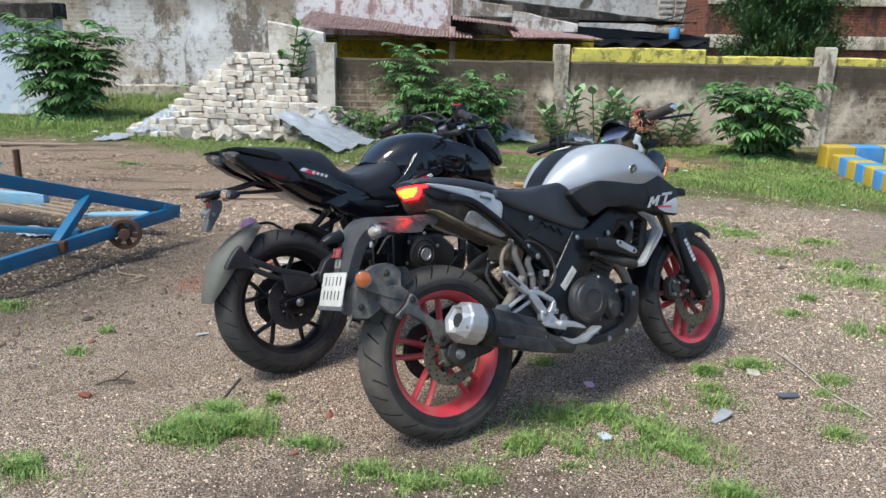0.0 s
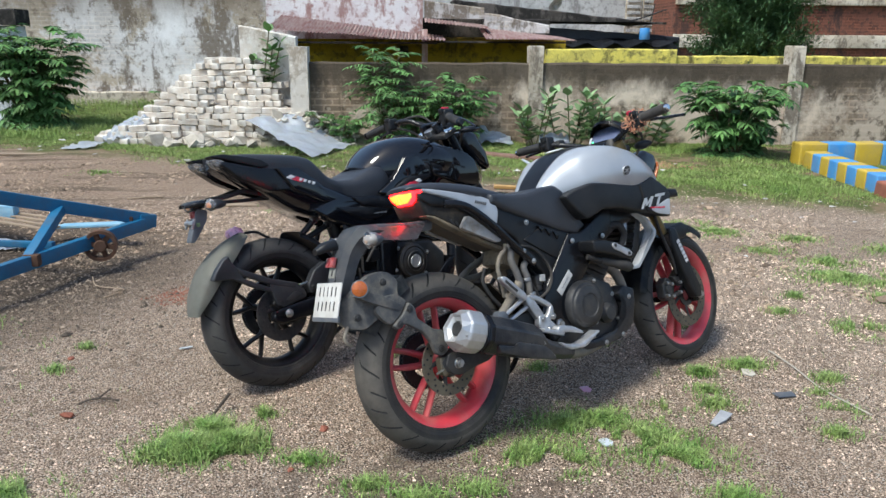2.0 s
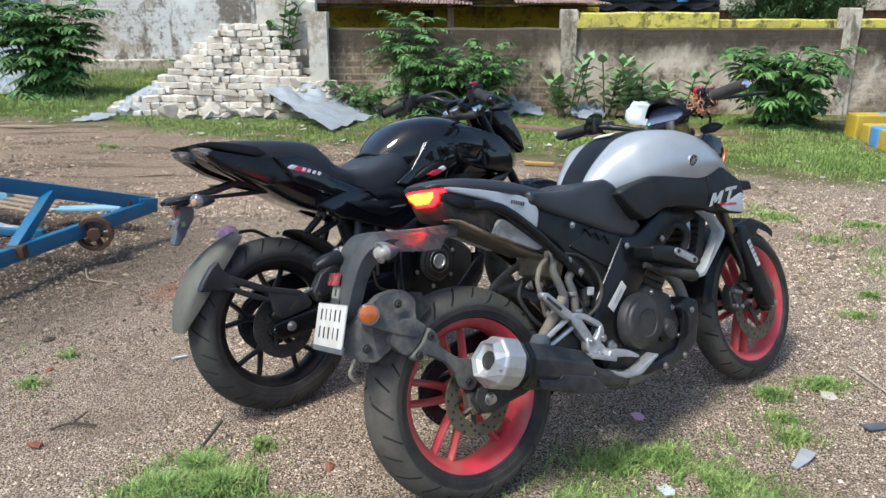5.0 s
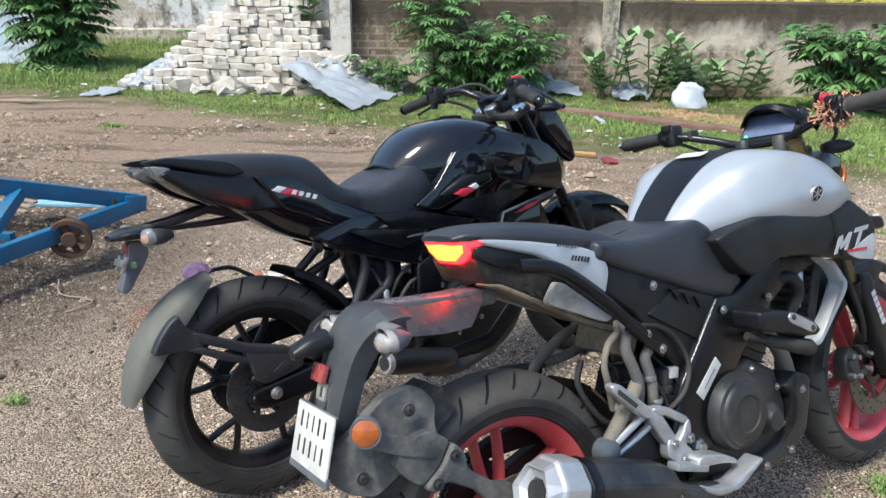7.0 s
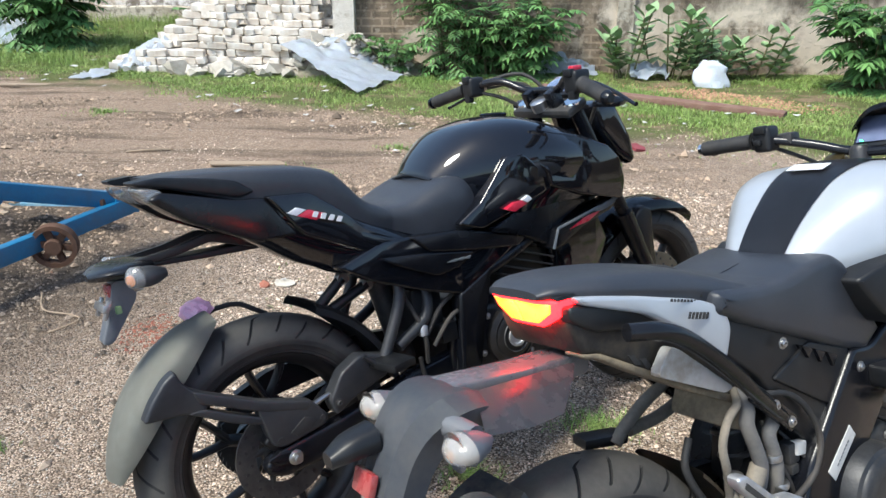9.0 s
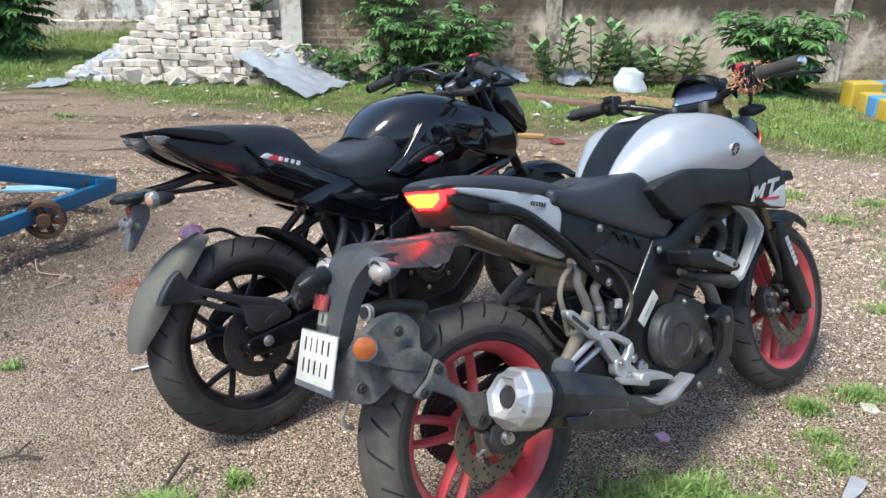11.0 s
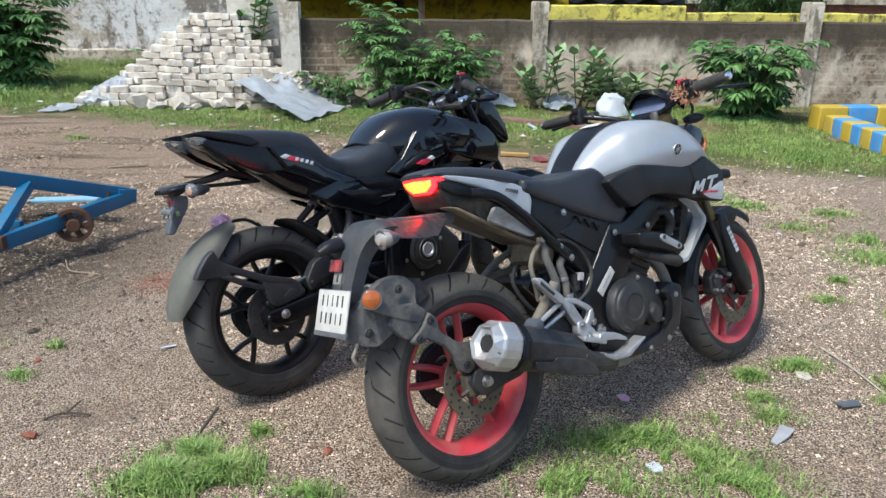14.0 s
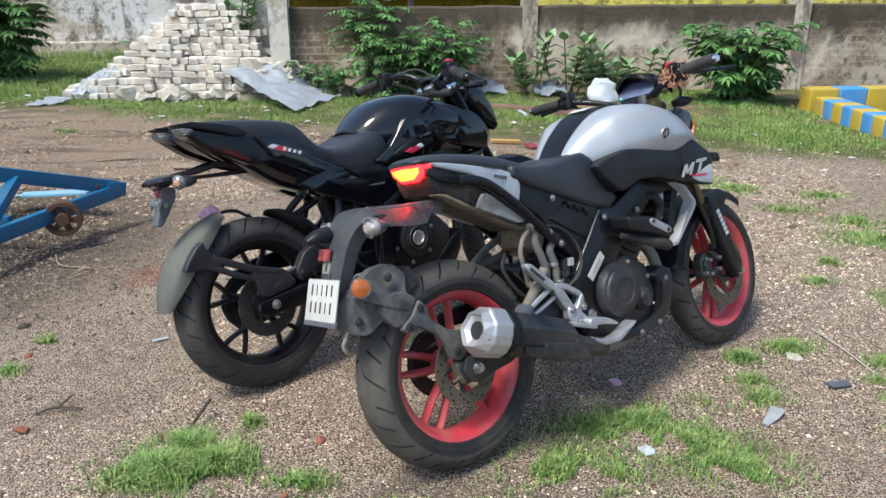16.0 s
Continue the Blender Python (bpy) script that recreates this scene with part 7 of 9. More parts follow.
    both("side_panel", lambda: slab([(0.172, 0.700), (0.300, 0.735), (0.420, 0.725), (0.525, 0.712), (0.735, 0.648), (0.63, 0.60), (0.507, 0.548), (0.40, 0.585), (0.26, 0.645)], -0.08, -0.148, 0.008), M_GLOSS, bike, "gloss black side panel")
    both("panel_top", lambda: slab([(0.365, 0.728), (0.52, 0.714), (0.738, 0.650), (0.70, 0.63), (0.56, 0.652), (0.42, 0.680)], -0.12, -0.157, 0.006), M_SATIN, bike, "satin black upper side panel")
    both("panel_recess", lambda: slab([(0.275, 0.698), (0.42, 0.678), (0.558, 0.650), (0.50, 0.622), (0.435, 0.616), (0.35, 0.655)], -0.13, -0.1535, 0.004), M_SATIN, bike)
    for k in range(3):
        both("vent_slit", lambda: slab([(0.465 + 0.022 * k, 0.643 - 0.001 * k), (0.495 + 0.022 * k, 0.646 - 0.001 * k), (0.490 + 0.022 * k, 0.638 - 0.001 * k)], -0.15, -0.157, 0.001, False), M_GREYPL, bike)

    # engine and frame
    part("crankcase", slab([(0.46, 0.27), (0.48, 0.44), (0.56, 0.50), (0.78, 0.48), (0.86, 0.40), (0.84, 0.28), (0.72, 0.22), (0.54, 0.22)], 0.14, -0.135, 0.02), M_RIMBLK, bike, "black engine case")
    part("clutch_cover", moved(lathe([(0.082, 0.04), (0.080, -0.008), (0.068, -0.016), (0.062, -0.014), (0.050, -0.022), (0.0, -0.024)], 40), pose(0.652, -0.142, 0.398)), M_RIMBLK, bike, "round black engine cover")
    part("cover_ring", moved(lathe([(0.040, -0.020), (0.044, -0.025), (0.048, -0.020)], 40, closed=True), pose(0.652, -0.142, 0.398)), M_DARKMET, bike, "bright ring on the engine cover")
    part("cover_badge", moved(lathe([(0.030, -0.024), (0.029, -0.028), (0.022, -0.028), (0.020, -0.024), (0.0, -0.025)], 28), pose(0.652, -0.142, 0.398)), M_ALLOY, bike)
    for k in range(6):
        a = radians(60 * k + 15)
        part("bolt", moved(bolt(0.006, 0.006), pose(0.652 + 0.098 * math.cos(a), -0.138, 0.398 + 0.098 * math.sin(a))), M_STEEL, bike)
    part("cylinder", slab([(0.66, 0.48), (0.70, 0.63), (0.84, 0.66), (0.90, 0.56), (0.82, 0.44)], 0.09, -0.09, 0.012), M_RIMBLK, bike, "black finned cylinder")
    for k in range(6):
        part("cooling_fin", moved(box(0.19, 0.23, 0.005, 0.002), pose(0.75 + 0.007 * k, 0, 0.50 + 0.022 * k, 0, 20, 0)), M_DARKMET, bike)
    part("belly_cowl", slab([(0.50, 0.24), (0.60, 0.20), (0.76, 0.21), (0.90, 0.30), (0.92, 0.38), (0.86, 0.36), (0.74, 0.27), (0.55, 0.27)], 0.13, -0.14, 0.01), M_SATIN, bike, "satin black belly cowl")
    part("exhaust_pipe", tube([(0.88, -0.04, 0.56), (0.96, -0.06, 0.46), (0.92, -0.08, 0.30), (0.80, -0.10, 0.22), (0.60, -0.14, 0.20), (0.46, -0.17, 0.24)], 0.022, 14), M_DARKMET, bike, "dark exhaust pipe")
    muf = part("muffler", tube([(0.56, -0.165, 0.245), (0.50, -0.18, 0.262), (0.42, -0.195, 0.285), (0.33, -0.21, 0.308), (0.31, -0.213, 0.313)], [0.028, 0.036, 0.038, 0.034, 0.031], 20), M_PLASTIC, bike, "short black underslung muffler")
    part("muffler_tip", tube([(0.335, -0.211, 0.307), (0.295, -0.216, 0.318), (0.292, -0.2165, 0.319), (0.31, -0.2135, 0.313)], [0.030, 0.028, 0.022, 0.020], 20, smooth=False), M_ALLOY, muf, "bright perforated muffler tip")
    # black plug in the tip, for the shade inside the bore
    part("tail_pipe", tube([(0.2905, -0.2167, 0.3193), (0.33, -0.211, 0.309)], 0.0205, 16, smooth=False), M_INK, muf)
    both("frame_tube", lambda: tube([(1.02, -0.05, 0.86), (0.90, -0.11, 0.70), (0.72, -0.13, 0.62), (0.54, -0.12, 0.55), (0.48, -0.11, 0.40), (0.50, -0.10, 0.26)], 0.018, 10), M_SATIN, bike, "black frame tube")
    both("frame_plate", lambda: slab([(0.495, 0.552), (0.61, 0.60), (0.56, 0.52), (0.53, 0.42), (0.54, 0.33), (0.47, 0.30), (0.48, 0.42)], -0.11, -0.15, 0.008), M_SATIN, bike)
    part("radiator", moved(box(0.03, 0.22, 0.20, 0.006), pose(1.02, 0, 0.60, 0, 18, 0)), M_DARKMET, bike)
    part("side_cover", slab([(0.86, 0.62), (0.93, 0.66), (1.06, 0.655), (1.10, 0.56), (1.04, 0.46), (0.92, 0.44), (0.86, 0.52)], 0.11, -0.115, 0.015), M_GLOSS, bike, "gloss black radiator cowl")
    part("electrical_box", join(moved(box(0.09, 0.10, 0.12, 0.012), pose(0.42, -0.06, 0.53)), moved(box(0.05, 0.07, 0.05, 0.008), pose(0.46, -0.10, 0.46))), M_PLASTIC, bike, "black electrical box")
    part("starter_valve", moved(lathe([(0.012, 0.0), (0.013, 0.02), (0.006, 0.03), (0, 0.03)], 12, axis="z"), pose(0.385, -0.125, 0.475)), M_ALLOY, bike)
    for pts in (((0.40, -0.12, 0.47), (0.44, -0.13, 0.53), (0.49, -0.12, 0.55)), ((0.41, -0.13, 0.44), (0.46, -0.14, 0.50), (0.51, -0.13, 0.51)), ((0.37, -0.12, 0.42), (0.38, -0.12, 0.36), (0.42, -0.12, 0.33)), ((0.36, -0.10, 0.58), (0.385, -0.13, 0.48), (0.39, -0.12, 0.40))):
        part("hose", tube(pts, 0.006, 8), M_GRIP, bike, "thin black hose")

    # pillion peg tubes
    for off in (0.0, 0.075):
        both("peg_tube", lambda: tube([(0.335 + off, -0.085, 0.635 - off * 0.5), (0.345 + off, -0.108, 0.61 - off * 0.55), (0.325 + off, -0.118, 0.555 - off * 0.55), (0.265 + off * 0.62, -0.120, 0.445 + off * 0.3)], 0.0145, 10), M_DULL, bike, "dull black bent pillion peg tube")
    part("pillion_peg", join(moved(box(0.07, 0.09, 0.020, 0.006), pose(0.265, -0.16, 0.452, 0, 0, 10)), tube([(0.21, -0.13, 0.478), (0.25, -0.15, 0.44), (0.29, -0.14, 0.442)], 0.006, 8)), M_PLASTIC, bike, "folded pillion peg")
    for a, b in (((0.222, -0.06, 0.655), (0.155, -0.05, 0.60)), ((0.285, -0.06, 0.625), (0.185, -0.05, 0.585))):
        part("stay", tube([a, b], 0.013, 10, smooth=False), M_PLASTIC, bike, "black mudguard stay")
        part("stay_end", moved(lathe([(0.015, -0.01), (0.015, 0.01), (0, 0.01)], 12), Matrix.Translation(a)), M_STEEL, bike)
    part("shock_absorber", tube([(0.34, 0, 0.66), (0.40, 0, 0.38)], 0.03, 12, smooth=False), M_DARKMET, bike, "rear shock absorber")

    # swing arm, hugger
    both("swing_arm", lambda: slab([(-0.062, 0.312), (-0.02, 0.333), (0.12, 0.345), (0.34, 0.385), (0.48, 0.40), (0.48, 0.32), (0.33, 0.298), (0.10, 0.272), (-0.02, 0.268), (-0.06, 0.285)], -0.085, -0.118, 0.009), M_SATIN, bike, "black box swing arm")
    part("axle_nut", moved(lathe([(0.017, 0.01), (0.017, -0.004), (0.013, -0.006), (0.012, -0.014), (0.008, -0.014), (0.008, -0.022), (0, -0.022)], 18), pose(0.006, -0.119, 0.307)), M_STEEL, bike, "steel axle nut")
    part("chain_adjuster", slab([(-0.062, 0.322), (-0.03, 0.330), (0.02, 0.322), (0.035, 0.300), (-0.03, 0.300)], -0.11, -0.122, 0.003), M_SATIN, bike)
    part("brake_caliper", slab([(-0.055, 0.355), (-0.02, 0.385), (0.02, 0.375), (0.03, 0.335), (-0.03, 0.325)], -0.062, -0.105, 0.008), M_RIMBLK, bike, "black rear brake caliper")
    part("caliper_union", join(tube([(0.02, -0.10, 0.385), (0.05, -0.11, 0.40), (0.12, -0.10, 0.41)], 0.006, 8), moved(bolt(0.008, 0.012), pose(0.022, -0.104, 0.385))), M_STEEL, bike, "steel brake hose union")
    part("arm_bracket", slab([(0.112, 0.400), (0.150, 0.455), (0.205, 0.482), (0.29, 0.455), (0.27, 0.41), (0.17, 0.385), (0.123, 0.36)], -0.085, -0.122, 0.006), M_DULL, bike, "dull black swing arm bracket")
    part("bolt", moved(bolt(0.007, 0.006), pose(0.132, -0.123, 0.39)), M_DARKMET, bike)
    hug = shell(RA, 0.347, 104, 170, 0.082, 0.005, 0.052, 30, 0.012, 0.6, 0.85)
    part("rear_hugger", hug, M_HUGGER, bike, "dust-coated grey rear tyre hugger", 50)
    part("hugger_arm", join(slab([(-0.204, 0.582), (-0.199, 0.557), (-0.179, 0.531), (-0.158, 0.520), (-0.150, 0.500), (-0.165, 0.468), (-0.198, 0.486), (-0.285, 0.496), (-0.263, 0.531), (-0.231, 0.566)], -0.086, -0.114, 0.006),
                            slab([(-0.182, 0.531), (-0.041, 0.457), (0.069, 0.419), (0.060, 0.398), (-0.045, 0.432), (-0.172, 0.499)], -0.090, -0.118, 0.005),
                            slab([(-0.200, 0.487), (-0.116, 0.434), (-0.046, 0.402), (-0.030, 0.412), (-0.108, 0.453), (-0.165, 0.487)], -0.090, -0.116, 0.005),
                            slab([(-0.060, 0.452), (-0.02, 0.447), (0.070, 0.418), (0.105, 0.369), (0.096, 0.352), (-0.012, 0.335), (-0.038, 0.350), (-0.052, 0.407)], -0.092, -0.117, 0.006)), M_DULL, bike, "dull black hugger mounting arm")
    # black pieces on the arm, for the shade inside its openings
    part("arm_slot", slab([(0.006, 0.364), (0.045, 0.388), (0.072, 0.376), (0.066, 0.361), (0.024, 0.349)], -0.112, -0.1185, 0.001, False), M_INK, bike, "slot in the arm drawn as a black piece")
    part("arm_slot", moved(lathe([(0.009, 0.004), (0.009, -0.0015), (0.0, -0.0015)], 16), pose(-0.018, -0.1175, 0.353)), M_INK, bike, "slot in the arm drawn as a black piece")
    part("arm_slot", moved(lathe([(0.007, 0.004), (0.007, -0.0015), (0.0, -0.0015)], 16), pose(0.088, -0.1175, 0.370)), M_INK, bike, "slot in the arm drawn as a black piece")
    part("hugger_band", tube([(-0.075, 0.03, 0.640), (-0.054, 0.03, 0.646), (-0.005, 0.03, 0.643), (0.036, 0.03, 0.618), (0.06, 0.03, 0.60)], 0.006, 8), M_GRIP, bike)
    part("inner_fender", shell(RA, 0.340, 8, 66, 0.085, 0.005, 0.022, 16, 0.004), M_DULL, bike, "black inner mudguard")

    # plate carrier, without a plate
    both("plate_arm", lambda: slab([(0.07, 0.795), (0.0, 0.808), (-0.06, 0.828), (-0.14, 0.812), (-0.235, 0.803), (-0.235, 0.792), (-0.14, 0.794), (-0.06, 0.808), (0.0, 0.786), (0.06, 0.768)], -0.030, -0.044, 0.003), M_PLASTIC, bike, "black flat plate carrier arm")
    part("arm_brace", slab([(0.07, 0.782), (-0.06, 0.786), (-0.22, 0.794), (-0.22, 0.784), (-0.06, 0.772), (0.06, 0.766)], 0.028, -0.028, 0.003), M_PLASTIC, bike)
    part("carrier_head", body_loft([(-0.305, 0.794, 0.03, 0.788, 0.780, 0.025), (-0.275, 0.804, 0.07, 0.794, 0.780, 0.06), (-0.22, 0.806, 0.085, 0.795, 0.780, 0.07), (-0.185, 0.802, 0.06, 0.792, 0.780, 0.05)]), M_SATIN, bike, "black carrier head", 30)
    for s in (-1, 1):
        sig = part("turn_signal", moved(body_loft([(-0.028, 0.006, 0.010, 0.0, -0.012, 0.008), (-0.008, 0.018, 0.024, 0.003, -0.016, 0.020), (0.016, 0.019, 0.026, 0.003, -0.016, 0.022), (0.045, 0.009, 0.010, 0.0, -0.008, 0.008)]), pose(-0.222, 0.100 * s, 0.780)), M_DULL, bike, "dusty grey turn signal with clear lens")
        part("lens", moved(lathe([(0.0, -0.016), (0.014, -0.012), (0.024, 0.0), (0.022, 0.012)], 18), pose(-0.238, 0.100 * s - 0.008, 0.781, 0, 0, -55)), M_CLEAR, sig, "clear lens")
        part("bulb", moved(lathe([(0.0, -0.009), (0.010, -0.005), (0.009, 0.006)], 12), pose(-0.243, 0.098 * s - 0.010, 0.780, 0, 0, -55)), M_AMBER, sig, "amber bulb")
    part("mount_tab", slab([(-0.262, 0.772), (-0.215, 0.765), (-0.222, 0.726), (-0.284, 0.646), (-0.305, 0.648), (-0.278, 0.713)], 0.020, -0.020, 0.003), M_GREYPL, bike, "dusty grey plate mounting tab")
    part("tab_bracket", join(moved(box(0.010, 0.075, 0.016, 0.002), pose(-0.288, 0.0, 0.722, 0, 25, 0)), moved(box(0.008, 0.012, 0.040, 0.002), pose(-0.285, 0.030, 0.718, 0, 25, 0)), moved(box(0.008, 0.012, 0.040, 0.002), pose(-0.285, -0.030, 0.718, 0, 25, 0))), M_STEEL, bike, "bright steel plate bracket")
    part("red_reflector", box(0.012, 0.035, 0.026, 0.004, (-0.268, 0.0, 0.752)), M_REDLENS, bike, "small red reflector")
    part("green_tag", box(0.012, 0.016, 0.016, 0.003, (-0.262, -0.020, 0.712)), M_LEAF2, bike, "small green tag")

    # front end
    def fr(name, bm, mat, label="", parent=None):
        return part(name, moved(bm, S), mat, parent or bike, label)
    for s in (-1, 1):
        fr("fork_leg", tube([(1.362, 0.095 * s, 0.27), (1.352, 0.095 * s, 0.31), (1.27, 0.097 * s, 0.47), (1.20, 0.10 * s, 0.62)], [0.02, 0.029, 0.026, 0.029], 16, smooth=False), M_SATIN, "black fork slider")
        fr("fork_tube", tube([(1.20, 0.10 * s, 0.62), (1.03, 0.10 * s, 0.96)], 0.020, 14, smooth=False), M_SATIN, "black fork tube")
        fr("fork_reflector", moved(box(0.01, 0.004, 0.03, 0.002), pose(1.31, 0.128 * s, 0.40, 0, -25, 0)), M_ORANGE, "small orange fork reflector")
        leg = slab([(1.24, 0.56), (1.30, 0.62), (1.34, 0.60), (1.345, 0.50), (1.355, 0.40), (1.32, 0.36), (1.29, 0.45)], -0.066, -0.088, 0.006)
        fr("mudguard_leg", leg if s < 0 else mirrored(leg), M_SATIN)
        fr("grip", grip((0.912, 0.265 * s, 1.028), (0.872, 0.385 * s, 0.998)), M_GRIP, "ribbed black rubber grip")
        fr("bar_end", moved(lathe([(0.0, -0.014), (0.012, -0.014), (0.018, -0.006), (0.018, 0.004)], 18), pose(0.869, 0.390 * s, 0.996) @ pose(0, 0, 0, 0, 0, 0 if s < 0 else 180)), M_SATIN, "black bar end")
        fr("switch_box", join(moved(box(0.055, 0.05, 0.06, 0.012, seg=3), pose(0.922, 0.232 * s, 1.036)), moved(box(0.02, 0.03, 0.02, 0.005), pose(0.898, 0.23 * s, 1.06)), moved(box(0.02, 0.025, 0.03, 0.006), pose(0.905, 0.235 * s, 1.005))), M_PLASTIC, "black switch cluster")
        fr("lever", tube([(0.960, 0.205 * s, 1.035), (0.975, 0.25 * s, 1.024), (0.962, 0.33 * s, 1.000), (0.945, 0.40 * s, 0.975), (0.944, 0.41 * s, 0.972)], [0.010, 0.008, 0.007, 0.006, 0.0085], 10, flat=0.7), M_SATIN, "black hand lever")
        fr("riser", moved(box(0.04, 0.035, 0.06, 0.010), pose(1.00, 0.05 * s, 0.985, 0, -25, 0)), M_SATIN, "handlebar clamp")
        fr("clamp_ring", moved(lathe([(0.024, -0.006), (0.027, 0.0), (0.024, 0.006), (0.018, 0.006)], 20, axis="z"), pose(1.02, 0.10 * s, 0.972, 0, -25, 0)), M_CHROME, "bright fork top ring")
        fr("front_signal", moved(body_loft([(-0.05, 0.006, 0.010, 0.0, -0.008, 0.008), (0.0, 0.016, 0.045, 0.002, -0.014, 0.04), (0.05, 0.008, 0.03, 0.0, -0.008, 0.025)]), pose(1.085, 0.175 * s, 0.965)), M_SATIN, "black front turn signal")
    fr("handlebar", tube([(0.885, 0.38, 1.000), (0.925, 0.24, 1.034), (0.965, 0.15, 1.045), (1.00, 0.07, 1.012), (1.005, 0.0, 1.010), (1.00, -0.07, 1.012), (0.965, -0.15, 1.045), (0.925, -0.24, 1.034), (0.885, -0.38, 1.000)], 0.012, 12), M_SATIN, "black handlebar")
    fr("fork_clamp", moved(box(0.08, 0.25, 0.028, 0.012), pose(1.02, 0, 0.958, 0, -25, 0)), M_DARKMET, "cast fork clamp")
    fr("ignition_lock", moved(lathe([(0.024, -0.02), (0.026, 0.008), (0.02, 0.012), (0, 0.012)], 20, axis="z"), pose(0.985, 0, 0.975, 0, -25, 0)), M_STEEL, "steel ignition lock")
    fr("red_switch", moved(box(0.03, 0.022, 0.012, 0.004), pose(0.918, -0.232, 1.071)), M_REDPRINT, "red engine stop switch")
    fr("display", moved(box(0.10, 0.14, 0.03, 0.010), pose(1.085, 0, 1.005, 0, -28, 0)), M_PLASTIC, "black instrument display")
    fr("display_screen", moved(box(0.08, 0.12, 0.002, 0.001), pose(1.078, 0, 1.0215, 0, -28, 0)), M_SCREEN, "display glass")
    hl = slab([(1.095, 0.955), (1.16, 0.965), (1.205, 0.945), (1.262, 0.845), (1.280, 0.770), (1.255, 0.755), (1.20, 0.792), (1.125, 0.875)], 0.095, -0.098, 0.025)
    fr("headlamp_mask", hl, M_GLOSS, "gloss black headlamp mask")
    fr("headlamp_lens", slab([(1.235, 0.88), (1.265, 0.83), (1.28, 0.785), (1.262, 0.78), (1.245, 0.82), (1.225, 0.865)], 0.06, -0.06, 0.01), M_CLEAR, "headlamp lens")
    fr("mudguard", shell(FA, 0.322, 48, 140, 0.068, 0.004, 0.035, 24, 0.012, 0.85), M_GLOSS, "gloss black front mudguard")
    fr("brake_caliper", moved(box(0.06, 0.05, 0.10, 0.012, seg=3), pose(1.262, -0.07, 0.40, 0, -20, 0)), M_DARKMET, "front brake caliper")
    for pts in (((0.95, -0.20, 1.03), (1.04, -0.18, 1.00), (1.10, -0.10, 0.93), (1.08, -0.05, 0.82)), ((0.95, 0.20, 1.03), (1.05, 0.15, 1.03), (1.10, 0.08, 0.95)), ((0.93, 0.22, 1.02), (0.99, 0.16, 0.99), (1.04, 0.08, 0.93)), ((0.94, 0.20, 1.05), (1.03, 0.12, 1.06), (1.09, 0.05, 0.98))):
        fr("cable", tube(pts, 0.0055, 8), M_GRIP, "black control cable")
    part("side_stand", tube([(0.50, 0.12, 0.27), (0.47, 0.19, 0.15), (0.44, 0.29, 0.072)], 0.011, 10), M_SATIN, bike, "black side stand")
    return bike


black_bike = build_black_bike()


# ---- brick stack, sheets and litter ----
def brick_mesh(k):
    """A worn brick with rubbed corners."""
    r = random.Random(k)
    bm = box(0.215, 0.105, 0.078, 0.008, seg=1)
    for v in bm.verts:
        v.co += Vector((r.uniform(-1, 1), r.uniform(-1, 1), r.uniform(-1, 1))) * 0.005
    if k % 3 == 2:
        for v in bm.verts:
            if v.co.x > 0.05 and v.co.z > 0:
                v.co.x -= r.uniform(0.01, 0.05)
                v.co.z -= r.uniform(0.0, 0.02)
    return finish("brick", bm, M_BRICK, 30)


BRICKS = [brick_mesh(k) for k in range(7)]
pile = thing("brick_stack", "tumbled stack of pale lime-washed bricks on the grass", "bricks", pose(-2.95, 10.95, 0.0))
rnd = random.Random(11)
count, packed = 0, []


def brick_lean(header, loose=1.0):
    return rnd.gauss(0, 2.4 * loose), rnd.gauss(0, 2.4 * loose), (90 if header else 0) + rnd.gauss(0, 5.0 * loose)


for layer in range(14):
    z = 0.045 + 0.0795 * layer
    t = layer / 13
    xl = -1.24 + 1.16 * t ** 1.1 + 0.10 * noise2(layer * 0.8, 1.0, 1.0, 2.0)
    xr = 1.06 - 0.06 * t - 0.42 * max(0, t - 0.55) / 0.45
    front = -0.62 + 0.56 * t
    for row in range(4):
        x = xl + rnd.uniform(-0.05, 0.08) + 0.03 * row
        while x < xr + rnd.uniform(-0.12, 0.04):
            header = rnd.random() < 0.62
            w = 0.108 if header else 0.218
            step = 0.24 * noise2(math.floor(x * 2.6) * 0.7, math.floor(layer / 3) * 0.9, 1.0, 4.0)
            y = front + 0.11 * row + step + rnd.gauss(0, 0.026) + (0.05 if header else 0)
            lean = brick_lean(header, 1.0 if rnd.random() < 0.88 else 3.5)
            at = pose(x + w / 2, y, z + rnd.uniform(-0.004, 0.004), *lean)
            if row == 0 and count < 262:
                o = new("brick", BRICKS[rnd.randrange(7)])
                o.parent = pile
                o.matrix_local = at
                count += 1
            else:
                packed.append(moved(box(0.212, 0.104, 0.077), at))
            x += w + rnd.uniform(-0.002, 0.006)
for k in range(34):
    u = rnd.random()
    o = new("brick", BRICKS[rnd.randrange(7)])
    o.parent = pile
    o.matrix_local = pose(-1.52 + 0.75 * u, -0.62 + 0.45 * rnd.random(), 0.04 + 0.13 * u * rnd.random(), rnd.gauss(0, 22), rnd.gauss(0, 22), rnd.uniform(0, 180))
tagged(part("packed_bricks", join(*packed), M_BRICK, pile), "bricks packed behind the front courses", kind="stuff")


def mound(x, y):
    """Height of the stony mound beside the bricks."""
    i, j = (x + 2.1) / 1.7, (y - 9.85) / 0.9
    if not (0 < i < 1 and 0 < j < 1):
        return 0.0
    return 0.50 * math.sin(math.pi * min(1, i * 0.8 + 0.2)) * math.sin(math.pi * j) * (1 - 0.55 * i) - 0.03


